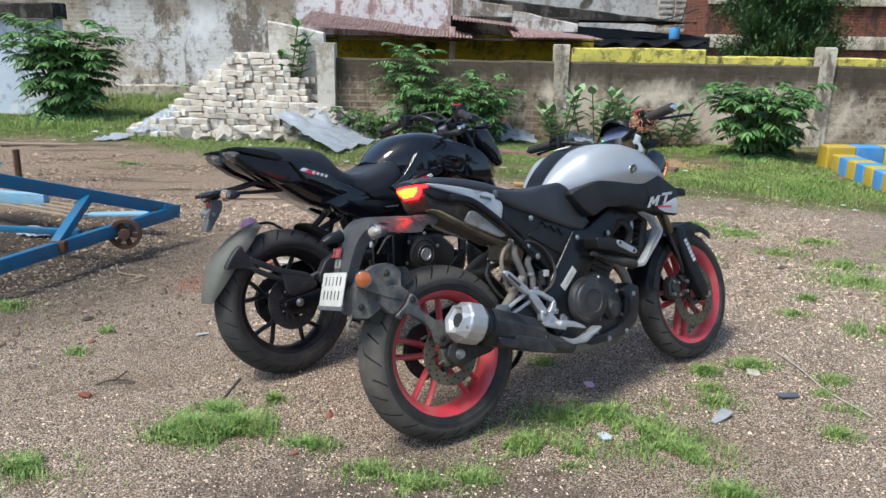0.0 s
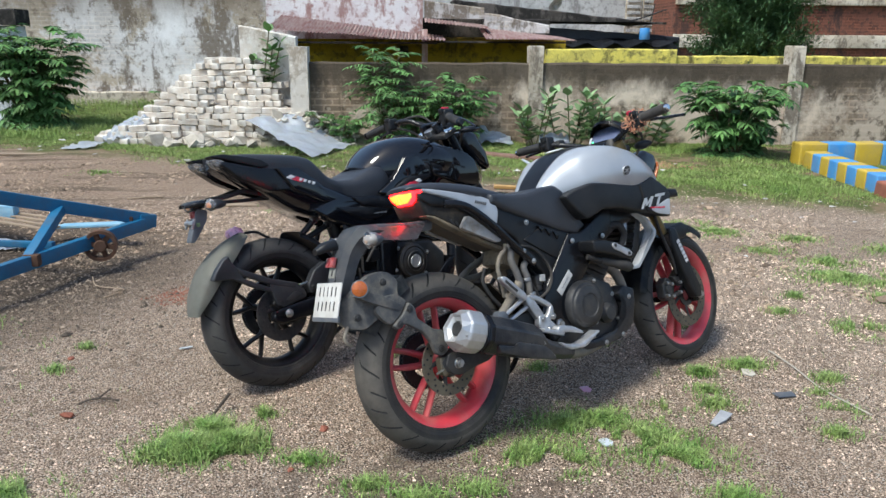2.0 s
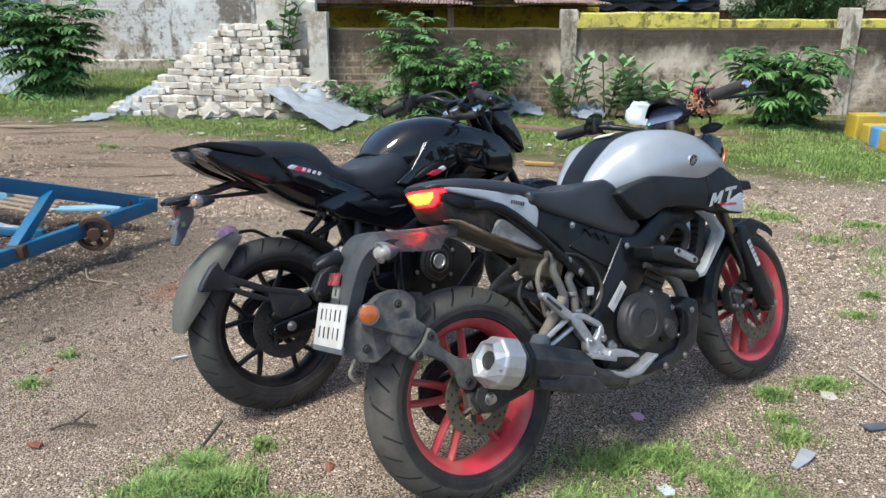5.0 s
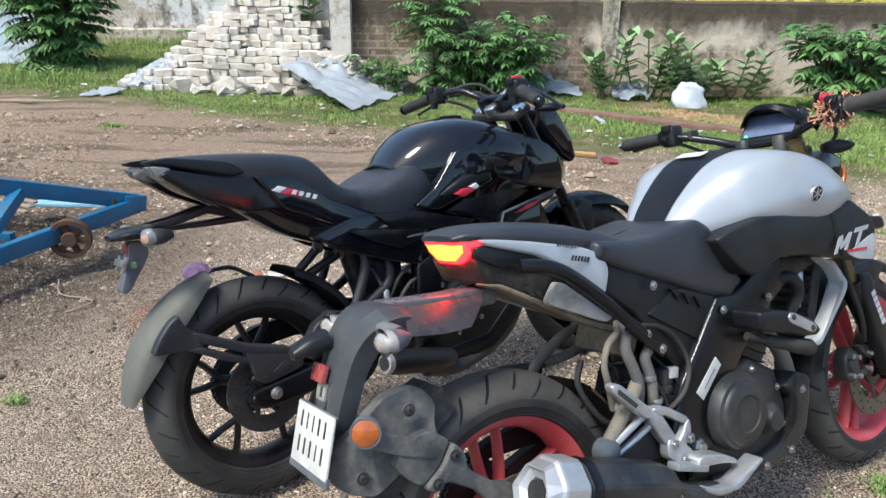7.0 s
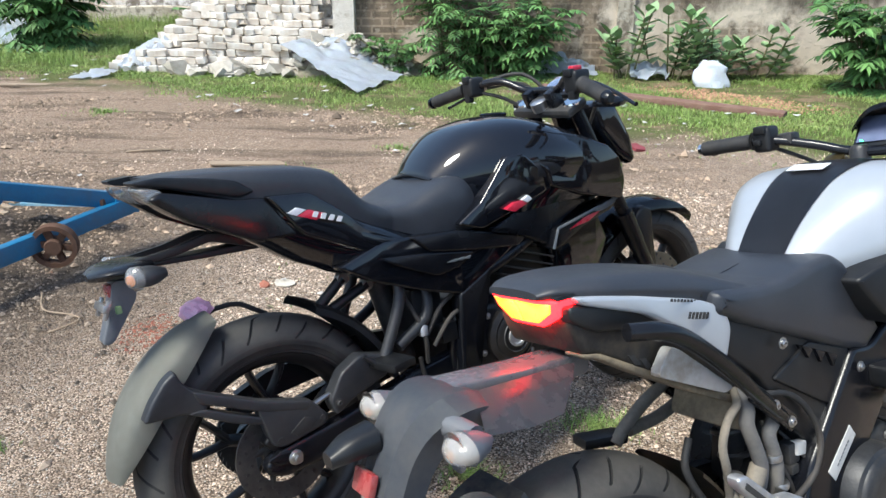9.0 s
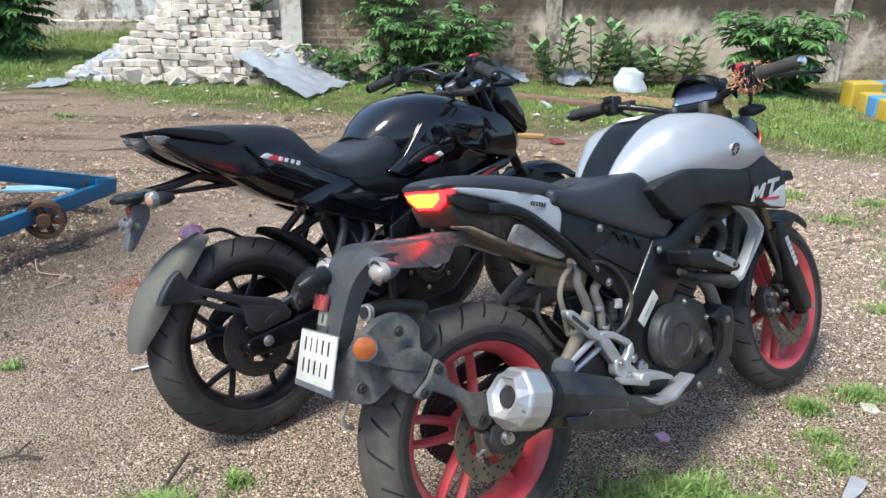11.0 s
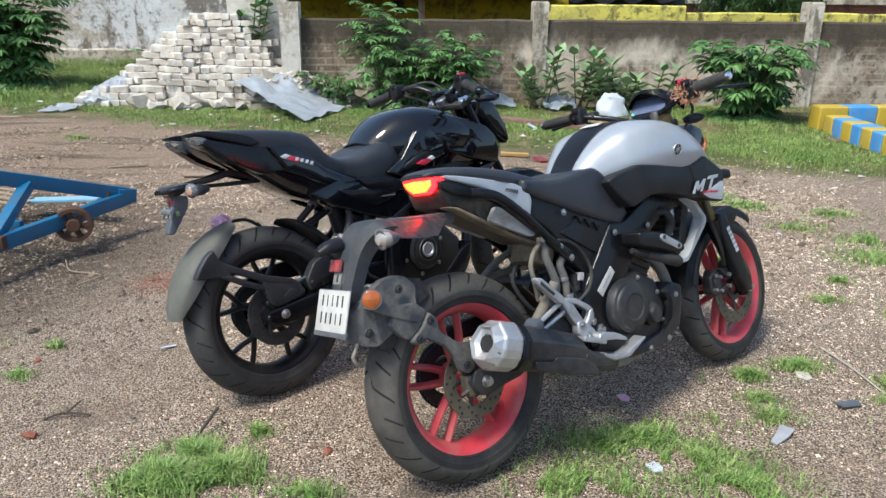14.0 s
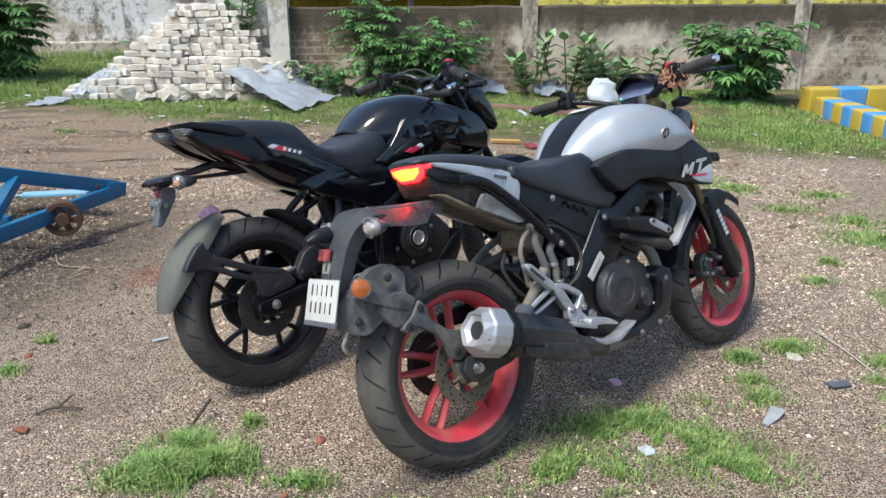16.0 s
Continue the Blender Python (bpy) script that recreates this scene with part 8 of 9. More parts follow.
def rubble(seed, n, box_, size, flat=0.6):
    """Broken stones strewn over a stretch of ground, heaped towards its middle."""
    r = random.Random(seed)
    bms = []
    (x0, x1), (y0, y1) = box_
    for k in range(n):
        s = size * r.uniform(0.4, 1.25)
        bm = bmesh.new()
        bmesh.ops.create_icosphere(bm, subdivisions=1, radius=s)
        for v in bm.verts:
            v.co = Vector((v.co.x * r.uniform(0.8, 1.2), v.co.y * r.uniform(0.7, 1.1), v.co.z * flat)) + Vector((r.uniform(-1, 1), r.uniform(-1, 1), r.uniform(-1, 1))) * s * 0.22
        u, w = r.uniform(0, 1), r.uniform(0, 1)
        x, y = x0 + (x1 - x0) * u, y0 + (y1 - y0) * w
        bms.append(moved(bm, pose(x, y, height(x, y) + mound(x, y) + s * flat * 0.5, r.uniform(-30, 30), r.uniform(-30, 30), r.uniform(0, 360))))
    return join(*bms)


for i, (bx, n, s) in enumerate(((((-3.35, -1.9), (9.98, 10.35)), 26, 0.10), (((-4.2, -3.7), (10.3, 10.8)), 40, 0.06), (((-1.95, -0.85), (9.9, 10.4)), 190, 0.05), (((-2.0, -1.4), (10.3, 10.7)), 14, 0.09))):
    single("rubble", rubble(20 + i, n, bx, s), M_STONE, "broken pale stones and mortar beside the brick stack", "rubble", kind="stuff", sharp=20)
single("rubble", rubble(31, 17, ((-3.5, -2.15), (9.92, 10.22)), 0.15, 0.62), M_STONE, "large broken plaster slabs at the foot of the bricks", "rubble", kind="stuff", sharp=20)
mound_rows = [[Vector((-2.1 + 1.7 * i / 14, 9.85 + 0.09 * j, -0.03 + 0.50 * math.sin(math.pi * min(1, i / 14 * 0.8 + 0.2)) * math.sin(math.pi * j / 10) * (1 - 0.55 * i / 14) + 0.02 * noise2(i, j, 0.7, 4))) for i in range(15)] for j in range(11)]
single("earth_mound", skin(mound_rows, closed=False, caps=False), surface("stony_earth", (0.17, 0.13, 0.09), (0.30, 0.27, 0.21), 6, 0.95, bump=1.0, bump_scale=26, dust=(0.10, 0.13, 0.05), dust_amount=0.7, dust_scale=3), "low mound of stony earth beside the bricks", "mound", kind="structure")


def sheet(name, label, outline, heightf, material, seed, n=22, thick=0.003, category="sheet", absolute=False):
    """A crumpled sheet over the ground between four corners."""
    a, b, c, d = [Vector(p) for p in outline]
    rows = []
    for j in range(n + 1):
        v = j / n
        row = []
        for i in range(n + 1):
            u = i / n
            p = a.lerp(b, u).lerp(d.lerp(c, u), v)
            edge = 0.04 * noise2(u * 3, v * 3, 1.5, seed)
            row.append(Vector((p.x + edge, p.y + 0.04 * noise2(u * 3, v * 3, 1.5, seed + 3), (max(p.z, height(p.x, p.y) + mound(p.x, p.y) + 0.015) if absolute else height(p.x, p.y) + mound(p.x, p.y) + 0.012 + p.z) + heightf * abs(noise2(u * 2.2, v * 4, 1.3, seed + 1)) + 0.03 * heightf / 0.1 * abs(noise2(u * 7, v * 7, 1.2, seed + 2)))))
        rows.append(row)
    bm = skin(rows, closed=False, caps=False)
    bmesh.ops.solidify(bm, geom=bm.faces[:], thickness=thick)
    return single(name, bm, material, label, category, sharp=50)


sheet("plastic_sheet", "white plastic sheet draped over the rubble and down to the grass", ((-2.32, 10.12, 0.33), (-2.0, 10.42, 0.40), (-0.90, 9.80, 0.03), (-1.30, 8.82, 0.03)), 0.055, M_CLOTH, 3.0, 34, absolute=True)
sheet("plastic_bag", "grey-white plastic bag slumped against the stones", ((-4.25, 10.2, 0.02), (-3.85, 10.15, 0.02), (-3.72, 10.5, 0.32), (-4.0, 10.55, 0.30)), 0.10, M_CLOTH, 5.0, 14)
sheet("plastic_sack", "flattened pale blue plastic sack on the grass", ((-4.55, 9.62, 0.0), (-4.15, 9.62, 0.0), (-4.08, 9.95, 0.04), (-4.40, 9.98, 0.04)), 0.05, M_CLOTH, 7.0, 12)
sheet("white_sack", "crumpled white sack by the wall", ((0.55, 10.05, 0.0), (1.25, 10.0, 0.0), (1.15, 10.3, 0.08), (0.65, 10.3, 0.12)), 0.16, M_CLOTH, 9.0, 14)
sheet("white_sack", "crumpled white sack by the wall", ((1.55, 9.85, 0.0), (2.0, 9.85, 0.0), (2.0, 10.1, 0.08), (1.6, 10.1, 0.10)), 0.16, M_CLOTH, 11.0, 14)
rr = random.Random(17)
rings = []
for z, rx, ry, ox in ((-0.02, 0.20, 0.15, 0.02), (0.05, 0.185, 0.15, 0.01), (0.12, 0.165, 0.13, 0.0), (0.18, 0.145, 0.10, 0.01), (0.225, 0.11, 0.08, -0.01), (0.25, 0.075, 0.05, -0.02)):
    rings.append([Vector((2.37 + ox + rx * math.cos(a) * rr.uniform(0.82, 1.12), 9.70 + ry * math.sin(a) * rr.uniform(0.8, 1.15), z + rr.uniform(-0.015, 0.015) * (z > 0))) for a in (2 * math.pi * i / 13 for i in range(13))])
cols = [spline([q[i] for q in rings], 3) for i in range(13)]
sack_bm = skin([spline(list(q), 3, True) for q in zip(*cols)])
single("filled_sack", sack_bm, M_CLOTH, "slumped white sack standing in the grass", "sack", sharp=40)
single("iron_beam", moved(box(2.35, 0.16, 0.07, 0.012), pose(1.52, 8.62, 0.03, 0, 0, -33)), surface("brown_painted_beam", (0.15, 0.075, 0.055), (0.20, 0.11, 0.08), 6, 0.85, bump=0.4, bump_scale=40, dust=(0.3, 0.22, 0.16), dust_amount=0.5), "long rust-brown beam lying in the grass", "beam")


def flake(name, label, at, size, material, rz, tilt=(4, 6), thick=0.006, category="litter", pts=None, group=""):
    """A small flat broken piece lying on the ground."""
    r = random.Random(int(at[0] * 1000) % 997)
    pts = pts or [(-0.5, -0.35), (0.3, -0.5), (0.5, 0.1), (0.2, 0.5), (-0.4, 0.4)]
    poly = [(a * size, b * size) for a, b in pts]
    bm = slab(poly, thick, 0.0, 0.001, False)
    m = pose(at[0], at[1], height(*at) + 0.004 + abs(tilt[0]) * size * 0.006, tilt[0], tilt[1], rz) @ pose(0, 0, 0, 90, 0, 0)
    return single(name, bm, material, label, category, m, group=group)


M_GREYSLATE = surface("grey_slate", (0.36, 0.37, 0.39), (0.28, 0.29, 0.31), 20, 0.8, bump=0.4, bump_scale=60)
flake("slate_shard", "pale grey slate shard lying on the gravel", (1.08, 2.57), 0.10, M_GREYSLATE, -35, (8, 5), 0.008, pts=[(-0.2, -0.5), (0.25, -0.5), (0.15, 0.0), (-0.1, 0.6), (-0.3, 0.55)])
flake("slate_shard", "small white shard in the grass", (0.60, 2.42), 0.05, M_CLOTH, 20)
flake("slate_shard", "thin white shard on the gravel", (-1.14, 3.30), 0.045, M_CLOTH, 40, pts=[(-0.7, -0.15), (0.7, -0.1), (0.6, 0.15), (-0.6, 0.1)])
flake("pink_shard", "small pink plastic shard on the gravel", (0.62, 2.84), 0.045, M_PINK, 10)
flake("plastic_piece", "flat dark grey plastic piece on the gravel", (1.42, 2.77), 0.085, M_GREYPL, 15, pts=[(-0.6, -0.2), (0.6, -0.25), (0.5, 0.2), (-0.5, 0.22)])
flake("pale_stone", "flat pale stone on the gravel", (1.36, 2.98), 0.06, M_STONE, -20)
flake("cardboard", "brown cardboard strip on the soil", (-1.69, 6.42), 0.30, M_WOOD, 8, (2, 2), 0.01, pts=[(-0.9, -0.12), (0.7, -0.15), (0.9, 0.1), (-0.8, 0.15)])
flake("plank", "flat weathered plank at the edge of the grass", (-5.0, 9.25), 0.55, M_WOOD, 4, (1, 1), 0.02, pts=[(-1.0, -0.1), (0.9, -0.12), (1.0, 0.05), (-0.9, 0.1)])
flake("plank", "brown broken plank in the grass", (0.80, 7.05), 0.16, surface("orange_wood", (0.42, 0.25, 0.08), (0.5, 0.3, 0.12), 9, 0.7), -4, (3, 2), 0.025, pts=[(-0.8, -0.2), (0.8, -0.2), (0.8, 0.2), (-0.8, 0.18)])
flake("red_rag", "dark red rag in the grass", (1.02, 6.9), 0.13, surface("dark_red_cloth", (0.25, 0.05, 0.06), None, 20, 0.9, bump=0.5, bump_scale=60), 30, (10, 8), 0.02)
flake("paper_wrapper", "torn paper wrapper in the grass", (1.19, 8.45), 0.14, M_CLOTH, 60, (25, 10), 0.01)
flake("grey_disc", "flat grey stone slip on the gravel", (-1.0, 4.49), 0.085, M_STONE, 0, (2, 2), 0.004, pts=[(-0.5, -0.3), (0.0, -0.42), (0.5, -0.25), (0.55, 0.1), (0.2, 0.4), (-0.35, 0.35), (-0.55, 0.0)])
for x, y, s in ((-1.40, 2.66, 0.024), (-1.08, 4.46, 0.05), (-1.62, 3.20, 0.03), (-0.42, 2.55, 0.02), (-0.50, 2.28, 0.015)):
    bm = rubble(int(x * -100), 1, ((x, x), (y, y)), s)
    single("brick_bit", bm, M_REDBRICK, "chip of red brick on the gravel", "rubble", group="brick chips", sharp=20)
wad = bmesh.new()
bmesh.ops.create_icosphere(wad, subdivisions=3, radius=1.0)
for v in wad.verts:
    k = 1 + 0.5 * noise2(v.co.x * 1.7 + v.co.z, v.co.y * 1.7 - v.co.z, 1.6, 3)
    v.co = black_bike.matrix_world @ Vector((-0.092 + 0.034 * v.co.x * k, 0.045 + 0.032 * v.co.y * k, 0.650 + 0.025 * v.co.z * k))
single("pink_ribbon", wad, M_PINK, "crumpled pink ribbon stuck on the black motorcycle's rear hugger", "litter", sharp=20)


M_TWIG = surface("dry_dark_twig", (0.045, 0.035, 0.027), (0.075, 0.058, 0.043), 20, 0.8)


def twig(label, pts, r, material=M_TWIG):
    P = [(x, y, height(x, y) + 0.006 + z) for x, y, z in pts]
    single("twig", tube(P, r, 6), material, label, "twig")


twig("dark forked twig on the gravel", ((-1.40, 2.76, 0), (-1.34, 2.78, 0.012), (-1.25, 2.78, 0.005)), 0.004)
twig("dark forked twig on the gravel", ((-1.34, 2.78, 0.005), (-1.30, 2.83, 0.03)), 0.0035)
twig("dry pale stem on the gravel", ((1.56, 3.22, 0), (1.58, 3.02, 0.01), (1.60, 2.82, 0.0), (1.66, 2.58, 0.01)), 0.0035, M_STONE)
twig("bent pale strip beside the cart", ((-1.98, 4.32, 0.02), (-1.90, 4.18, 0.01), (-1.78, 4.16, 0.005), (-1.72, 4.10, 0.01), (-1.80, 4.02, 0.0)), 0.0035, M_WOOD)
twig("pale dry stick on the soil", ((-2.65, 6.70, 0), (-2.5, 6.72, 0.01), (-2.36, 6.78, 0)), 0.008, M_WOOD)
twig("dark stick in the grass tuft", ((-0.86, 2.62, 0.0), (-0.80, 2.72, 0.06)), 0.006)
sheet("white_cloth", "white cloth crumpled under the cart", ((-2.98, 5.02, 0.0), (-2.74, 5.00, 0.0), (-2.72, 5.12, 0.02), (-2.95, 5.16, 0.02)), 0.035, M_CLOTH, 13.0, 10)
M_BITS = surface("white_litter", (0.52, 0.51, 0.49), (0.38, 0.36, 0.33), 20, 0.7, island=0.3)
r = random.Random(9)
lv, lf = [], []
for k in range(150):
    if k < 115:
        x = r.uniform(-5, 4.2)
        y = 7.47 - 0.42 * x + abs(r.gauss(0.2, 1.1)) - 0.4
    else:
        x, y = r.uniform(-4, 2.4), r.uniform(4.2, 8.5)
    s = r.uniform(0.008, 0.035) * (1.3 if y > 7 else 0.8)
    z = height(x, y) + 0.012
    i0 = len(lv)
    a = r.uniform(0, 6.28)
    for q in range(5):
        b = a + q * 1.2566
        lv.append((x + s * math.cos(b) * r.uniform(0.6, 1.3), y + s * math.sin(b) * r.uniform(0.5, 1.0), z + r.uniform(0, 0.5) * s))
    lv.append((x, y, z + s * 0.5))
    for q in range(5):
        lf.append((i0 + q, i0 + (q + 1) % 5, i0 + 5))
lm = bpy.data.meshes.new("litter_scraps")
lm.from_pydata(lv, [], lf)
lm.materials.append(M_BITS)
tagged(new("litter_scraps", lm), "scattered pale paper and plaster scraps on the ground", "litter", kind="stuff")


# ---- plants ----
def leaf_strip(verts, faces, base, d, up, length, width, bend=0.25, seg=2):
    """A pointed leaf of a few faces from base along d."""
    side = d.cross(up)
    if side.length < 1e-5:
        side = Vector((1, 0, 0))
    side.normalize()
    i0 = len(verts)
    verts.append(tuple(base))
    prof = (0.30, 1.0), (0.65, 0.8)
    for t, w in prof:
        c = base + d * (length * t) - up * (bend * length * t * t)
        verts.append(tuple(c + side * (width * w / 2) + up * 0.004))
        verts.append(tuple(c - up * width * 0.08))
        verts.append(tuple(c - side * (width * w / 2) + up * 0.004))
    verts.append(tuple(base + d * length - up * (bend * length)))
    faces += [(i0, i0 + 1, i0 + 2), (i0, i0 + 2, i0 + 3), (i0 + 1, i0 + 4, i0 + 5, i0 + 2), (i0 + 2, i0 + 5, i0 + 6, i0 + 3), (i0 + 4, i0 + 7, i0 + 5), (i0 + 5, i0 + 7, i0 + 6)]


def mesh_part(name, verts, faces, material, parent, label=""):
    me = bpy.data.meshes.new(name)
    me.from_pydata(verts, [], faces)
    me.polygons.foreach_set("use_smooth", [True] * len(faces))
    me.materials.append(material)
    ob = new(name, me)
    ob.parent = parent
    return tagged(ob, label) if label else ob


def pinnate_shrub(at, h, spread, stems, seed, label, leaf=0.11, fronds=9, material=None, width=0.032, name="shrub"):
    """A weedy shrub: leaning stems with long fronds of paired leaflets."""
    r = random.Random(seed)
    th = thing(name, label, "shrub", pose(*at))
    verts, faces, stem_bms = [], [], []
    for s in range(stems):
        a = 2 * math.pi * s / stems + r.uniform(-0.5, 0.5)
        lean = spread * r.uniform(0.25, 1.0)
        top = Vector((lean * math.cos(a), lean * 0.75 * math.sin(a), h * r.uniform(0.55, 1.0)))
        p0 = Vector((0.12 * spread * math.cos(a), 0.12 * spread * math.sin(a), -0.03))
        mid = p0.lerp(top, 0.5) + Vector((0, 0, 0.12 * h))
        path = spline([p0, mid, top], 6)
        stem_bms.append(tube(path, [0.014 * (1 - 0.75 * i / (len(path) - 1)) for i in range(len(path))], 6, smooth=False))
        for f in range(fronds):
            t = 0.15 + 0.85 * f / max(1, fronds - 1)
            b = path[min(len(path) - 1, int(t * (len(path) - 1)))]
            fa = f * 2.4 + r.uniform(-0.4, 0.4) + a
            rise = 0.15 + 0.75 * t * r.uniform(0.5, 1.1)
            d = Vector((math.cos(fa), math.sin(fa), rise)).normalized()
            L = h * r.uniform(0.22, 0.40) * (1.0 if t < 0.95 else 0.8)
            pts = [b + d * (L * k / 8) - Vector((0, 0, 1)) * (0.42 * L * (k / 8) ** 2) for k in range(9)]
            stem_bms.append(tube(pts, [0.004 * (1 - 0.6 * k / 8) for k in range(9)], 4, smooth=False))
            for k in range(1, 9):
                tg = (pts[k] - pts[k - 1]).normalized()
                sd = tg.cross(Vector((0, 0, 1)))
                if sd.length < 1e-4:
                    sd = Vector((1, 0, 0))
                sd.normalize()
                up = sd.cross(tg).normalized()
                for q in (-1, 1):
                    dl = (sd * q * r.uniform(0.75, 1.0) + tg * r.uniform(0.35, 0.6) - up * r.uniform(0.0, 0.35)).normalized()
                    ll = leaf * (0.65 + 0.5 * math.sin(math.pi * k / 9)) * r.uniform(0.8, 1.15)
                    leaf_strip(verts, faces, pts[k], dl, up, ll, width * r.uniform(0.65, 1.05), r.uniform(0.05, 0.4))
            leaf_strip(verts, faces, pts[8], (pts[8] - pts[7]).normalized(), Vector((0, 0, 1)), leaf, width)
    part("stem", join(*stem_bms), M_BARK, th, "thin green-brown stems")
    mesh_part("foliage", verts, faces, material or M_LEAF, th, "green feathered foliage")
    return th


def broad_shrub(at, h, stems, seed, label, spread=0.6, material=None):
    """A milkweed-like plant: upright stems with opposite broad leaves."""
    r = random.Random(seed)
    th = thing("shrub", label, "shrub", pose(*at))
    verts, faces, bms = [], [], []
    for s in range(stems):
        a = r.uniform(0, 6.28)
        x0, y0 = r.uniform(-0.92, 1.0) * spread, r.uniform(-0.15, 0.15) * min(1.0, spread * 2)
        top = Vector((x0 + 0.2 * math.cos(a), y0 + 0.12 * math.sin(a), h * r.uniform(0.5, 1.0)))
        path = [Vector((x0, y0, -0.03)).lerp(top, k / 7) for k in range(8)]
        bms.append(tube(path, 0.009, 6, smooth=False))
        for k in range(2, 8):
            fa = k * 1.57 + s
            for q in (0, math.pi):
                d = Vector((math.cos(fa + q), math.sin(fa + q), 0.65 if k < 7 else 1.4)).normalized()
                up = Vector((0, 0, 1)) - d * d.z
                leaf_strip(verts, faces, path[k], d, up.normalized(), r.uniform(0.14, 0.21), r.uniform(0.09, 0.13), 0.2)
    part("stem", join(*bms), M_BARK, th)
    mesh_part("foliage", verts, faces, material or M_LEAF2, th, "broad green leaves")
    return th


pinnate_shrub((-6.1, 12.25, 0), 1.56, 0.86, 30, 1, "bushy green shrub with feathered leaves by the blue-white wall", 0.15, 11, width=0.056)
pinnate_shrub((-0.42, 10.12, 0), 1.28, 0.42, 10, 2, "tall feathery weed shrub against the compound wall", 0.10, 12)
pinnate_shrub((0.42, 10.05, 0), 0.92, 0.52, 15, 3, "feathery weed shrub against the compound wall", 0.10, 11)
pinnate_shrub((0.02, 10.2, 0), 0.60, 0.45, 8, 8, "low feathery weed shrub against the compound wall", 0.11, 7)
broad_shrub((1.85, 10.05, 0), 0.72, 15, 4, "broad-leaved grey-green milkweed against the wall")
broad_shrub((2.75, 10.10, 0), 0.48, 9, 14, "small broad-leaved milkweed against the wall")
pinnate_shrub((3.82, 9.25, 0), 0.94, 0.80, 26, 5, "dense green leafy shrub beside the compound wall", 0.13, 9, width=0.04)
pinnate_shrub((4.25, 9.5, 0), 0.45, 0.40, 8, 6, "small leafy shrub beside the painted kerb", 0.12, 6, width=0.04)
broad_shrub((-2.16, 10.72, 0.55), 0.98, 4, 7, "climbing weed with dark leaves beside the white wall", 0.12, M_LEAF)
pinnate_shrub((-1.05, 10.05, 0.12), 0.34, 0.5, 12, 12, "low straggling weed on the stony mound", 0.07, 7, width=0.02)
pinnate_shrub((-3.55, 11.5, 0.1), 0.52, 0.5, 5, 9, "weed growing behind the brick stack", 0.11, 6)

# dense evergreen behind the wall
ever = thing("evergreen_tree", "dense dark evergreen tree behind the compound wall", "tree", pose(5.72, 13.3, 0))
r = random.Random(31)
part("trunk", tube([(0, 0, -0.1), (0.05, 0, 0.9), (-0.03, 0.05, 1.8), (0.02, 0, 3.4)], [0.12, 0.10, 0.08, 0.02], 10), M_BARK, ever, "grey-brown trunk")
limbs = []
verts, faces = [], []
for k in range(330):
    z = 0.95 + 2.6 * (k / 330) + r.uniform(-0.1, 0.1)
    a = r.uniform(0, 6.28)
    reach = (1.12 if z < 2.4 else 1.12 - 0.55 * (z - 2.4)) * r.uniform(0.45, 1.08) * (0.7 + 0.3 * min(1, (z - 0.8) / 0.5))
    tip = Vector((reach * math.cos(a), 0.75 * reach * math.sin(a), z + r.uniform(-0.15, 0.25)))
    b = Vector((0.05 * math.cos(a), 0.05 * math.sin(a), z - 0.25))
    limbs.append(tube([b, b.lerp(tip, 0.6) + Vector((0, 0, 0.05)), tip], [0.012, 0.007, 0.003], 5, 2))
    for q in range(190):
        t = r.uniform(0.30, 1.0)
        c = b.lerp(tip, t) + Vector((r.gauss(0, 0.075), r.gauss(0, 0.075), r.gauss(0, 0.08)))
        d = Vector((r.gauss(0, 1), r.gauss(0, 1), r.gauss(0.5, 0.6))).normalized()
        sd = d.cross(Vector((r.random(), r.random(), 1))).normalized()
        w, L = 0.012, r.uniform(0.06, 0.13)
        i0 = len(verts)
        verts += [tuple(c - sd * w), tuple(c + d * L), tuple(c + sd * w)]
        faces.append((i0, i0 + 2, i0 + 1))
part("limb", join(*limbs), M_BARK, ever)
mesh_part("crown", verts, faces, M_NEEDLE, ever, "dark green feathery foliage")


# ---- grass and gravel ----
def blades(name, label, spots, material, seed, width=0.0035):
    """One mesh of grass blades at spots of (x, y, length, lean)."""
    r = np.random.RandomState(seed)
    n = len(spots)
    P = np.array([(x, y, height(x, y) - 0.003) for x, y, _, _ in spots])
    L = np.array([s[2] for s in spots])
    lean = np.array([s[3] for s in spots])
    a = r.uniform(0, 2 * np.pi, n)
    b = a + np.pi / 2 + r.uniform(-0.5, 0.5, n)
    w = width * r.uniform(0.7, 1.4, n) * np.clip(P[:, 1] / 3.5, 1.0, 2.2)
    side = np.stack([np.cos(b), np.sin(b), np.zeros(n)], 1) * w[:, None] / 2
    out = np.stack([np.cos(a), np.sin(a), np.zeros(n)], 1)
    mid = P + out * (L * lean * 0.35)[:, None] + np.array([0, 0, 1]) * (L * 0.62)[:, None]
    tip = P + out * (L * lean)[:, None] + np.array([0, 0, 1]) * (L * np.sqrt(np.clip(1 - (lean * 0.8) ** 2, 0.15, 1)))[:, None]
    V = np.stack([P - side, P + side, mid + side * 0.75, mid - side * 0.75, tip], 1).reshape(-1, 3)
    i = np.arange(n) * 5
    quads = np.stack([i, i + 1, i + 2, i + 3], 1)
    tris = np.stack([i + 3, i + 2, i + 4], 1)
    me = bpy.data.meshes.new(name)
    me.from_pydata(V.tolist(), [], quads.tolist() + tris.tolist())
    me.materials.append(material)
    return tagged(new(name, me), label, "grass", kind="stuff")


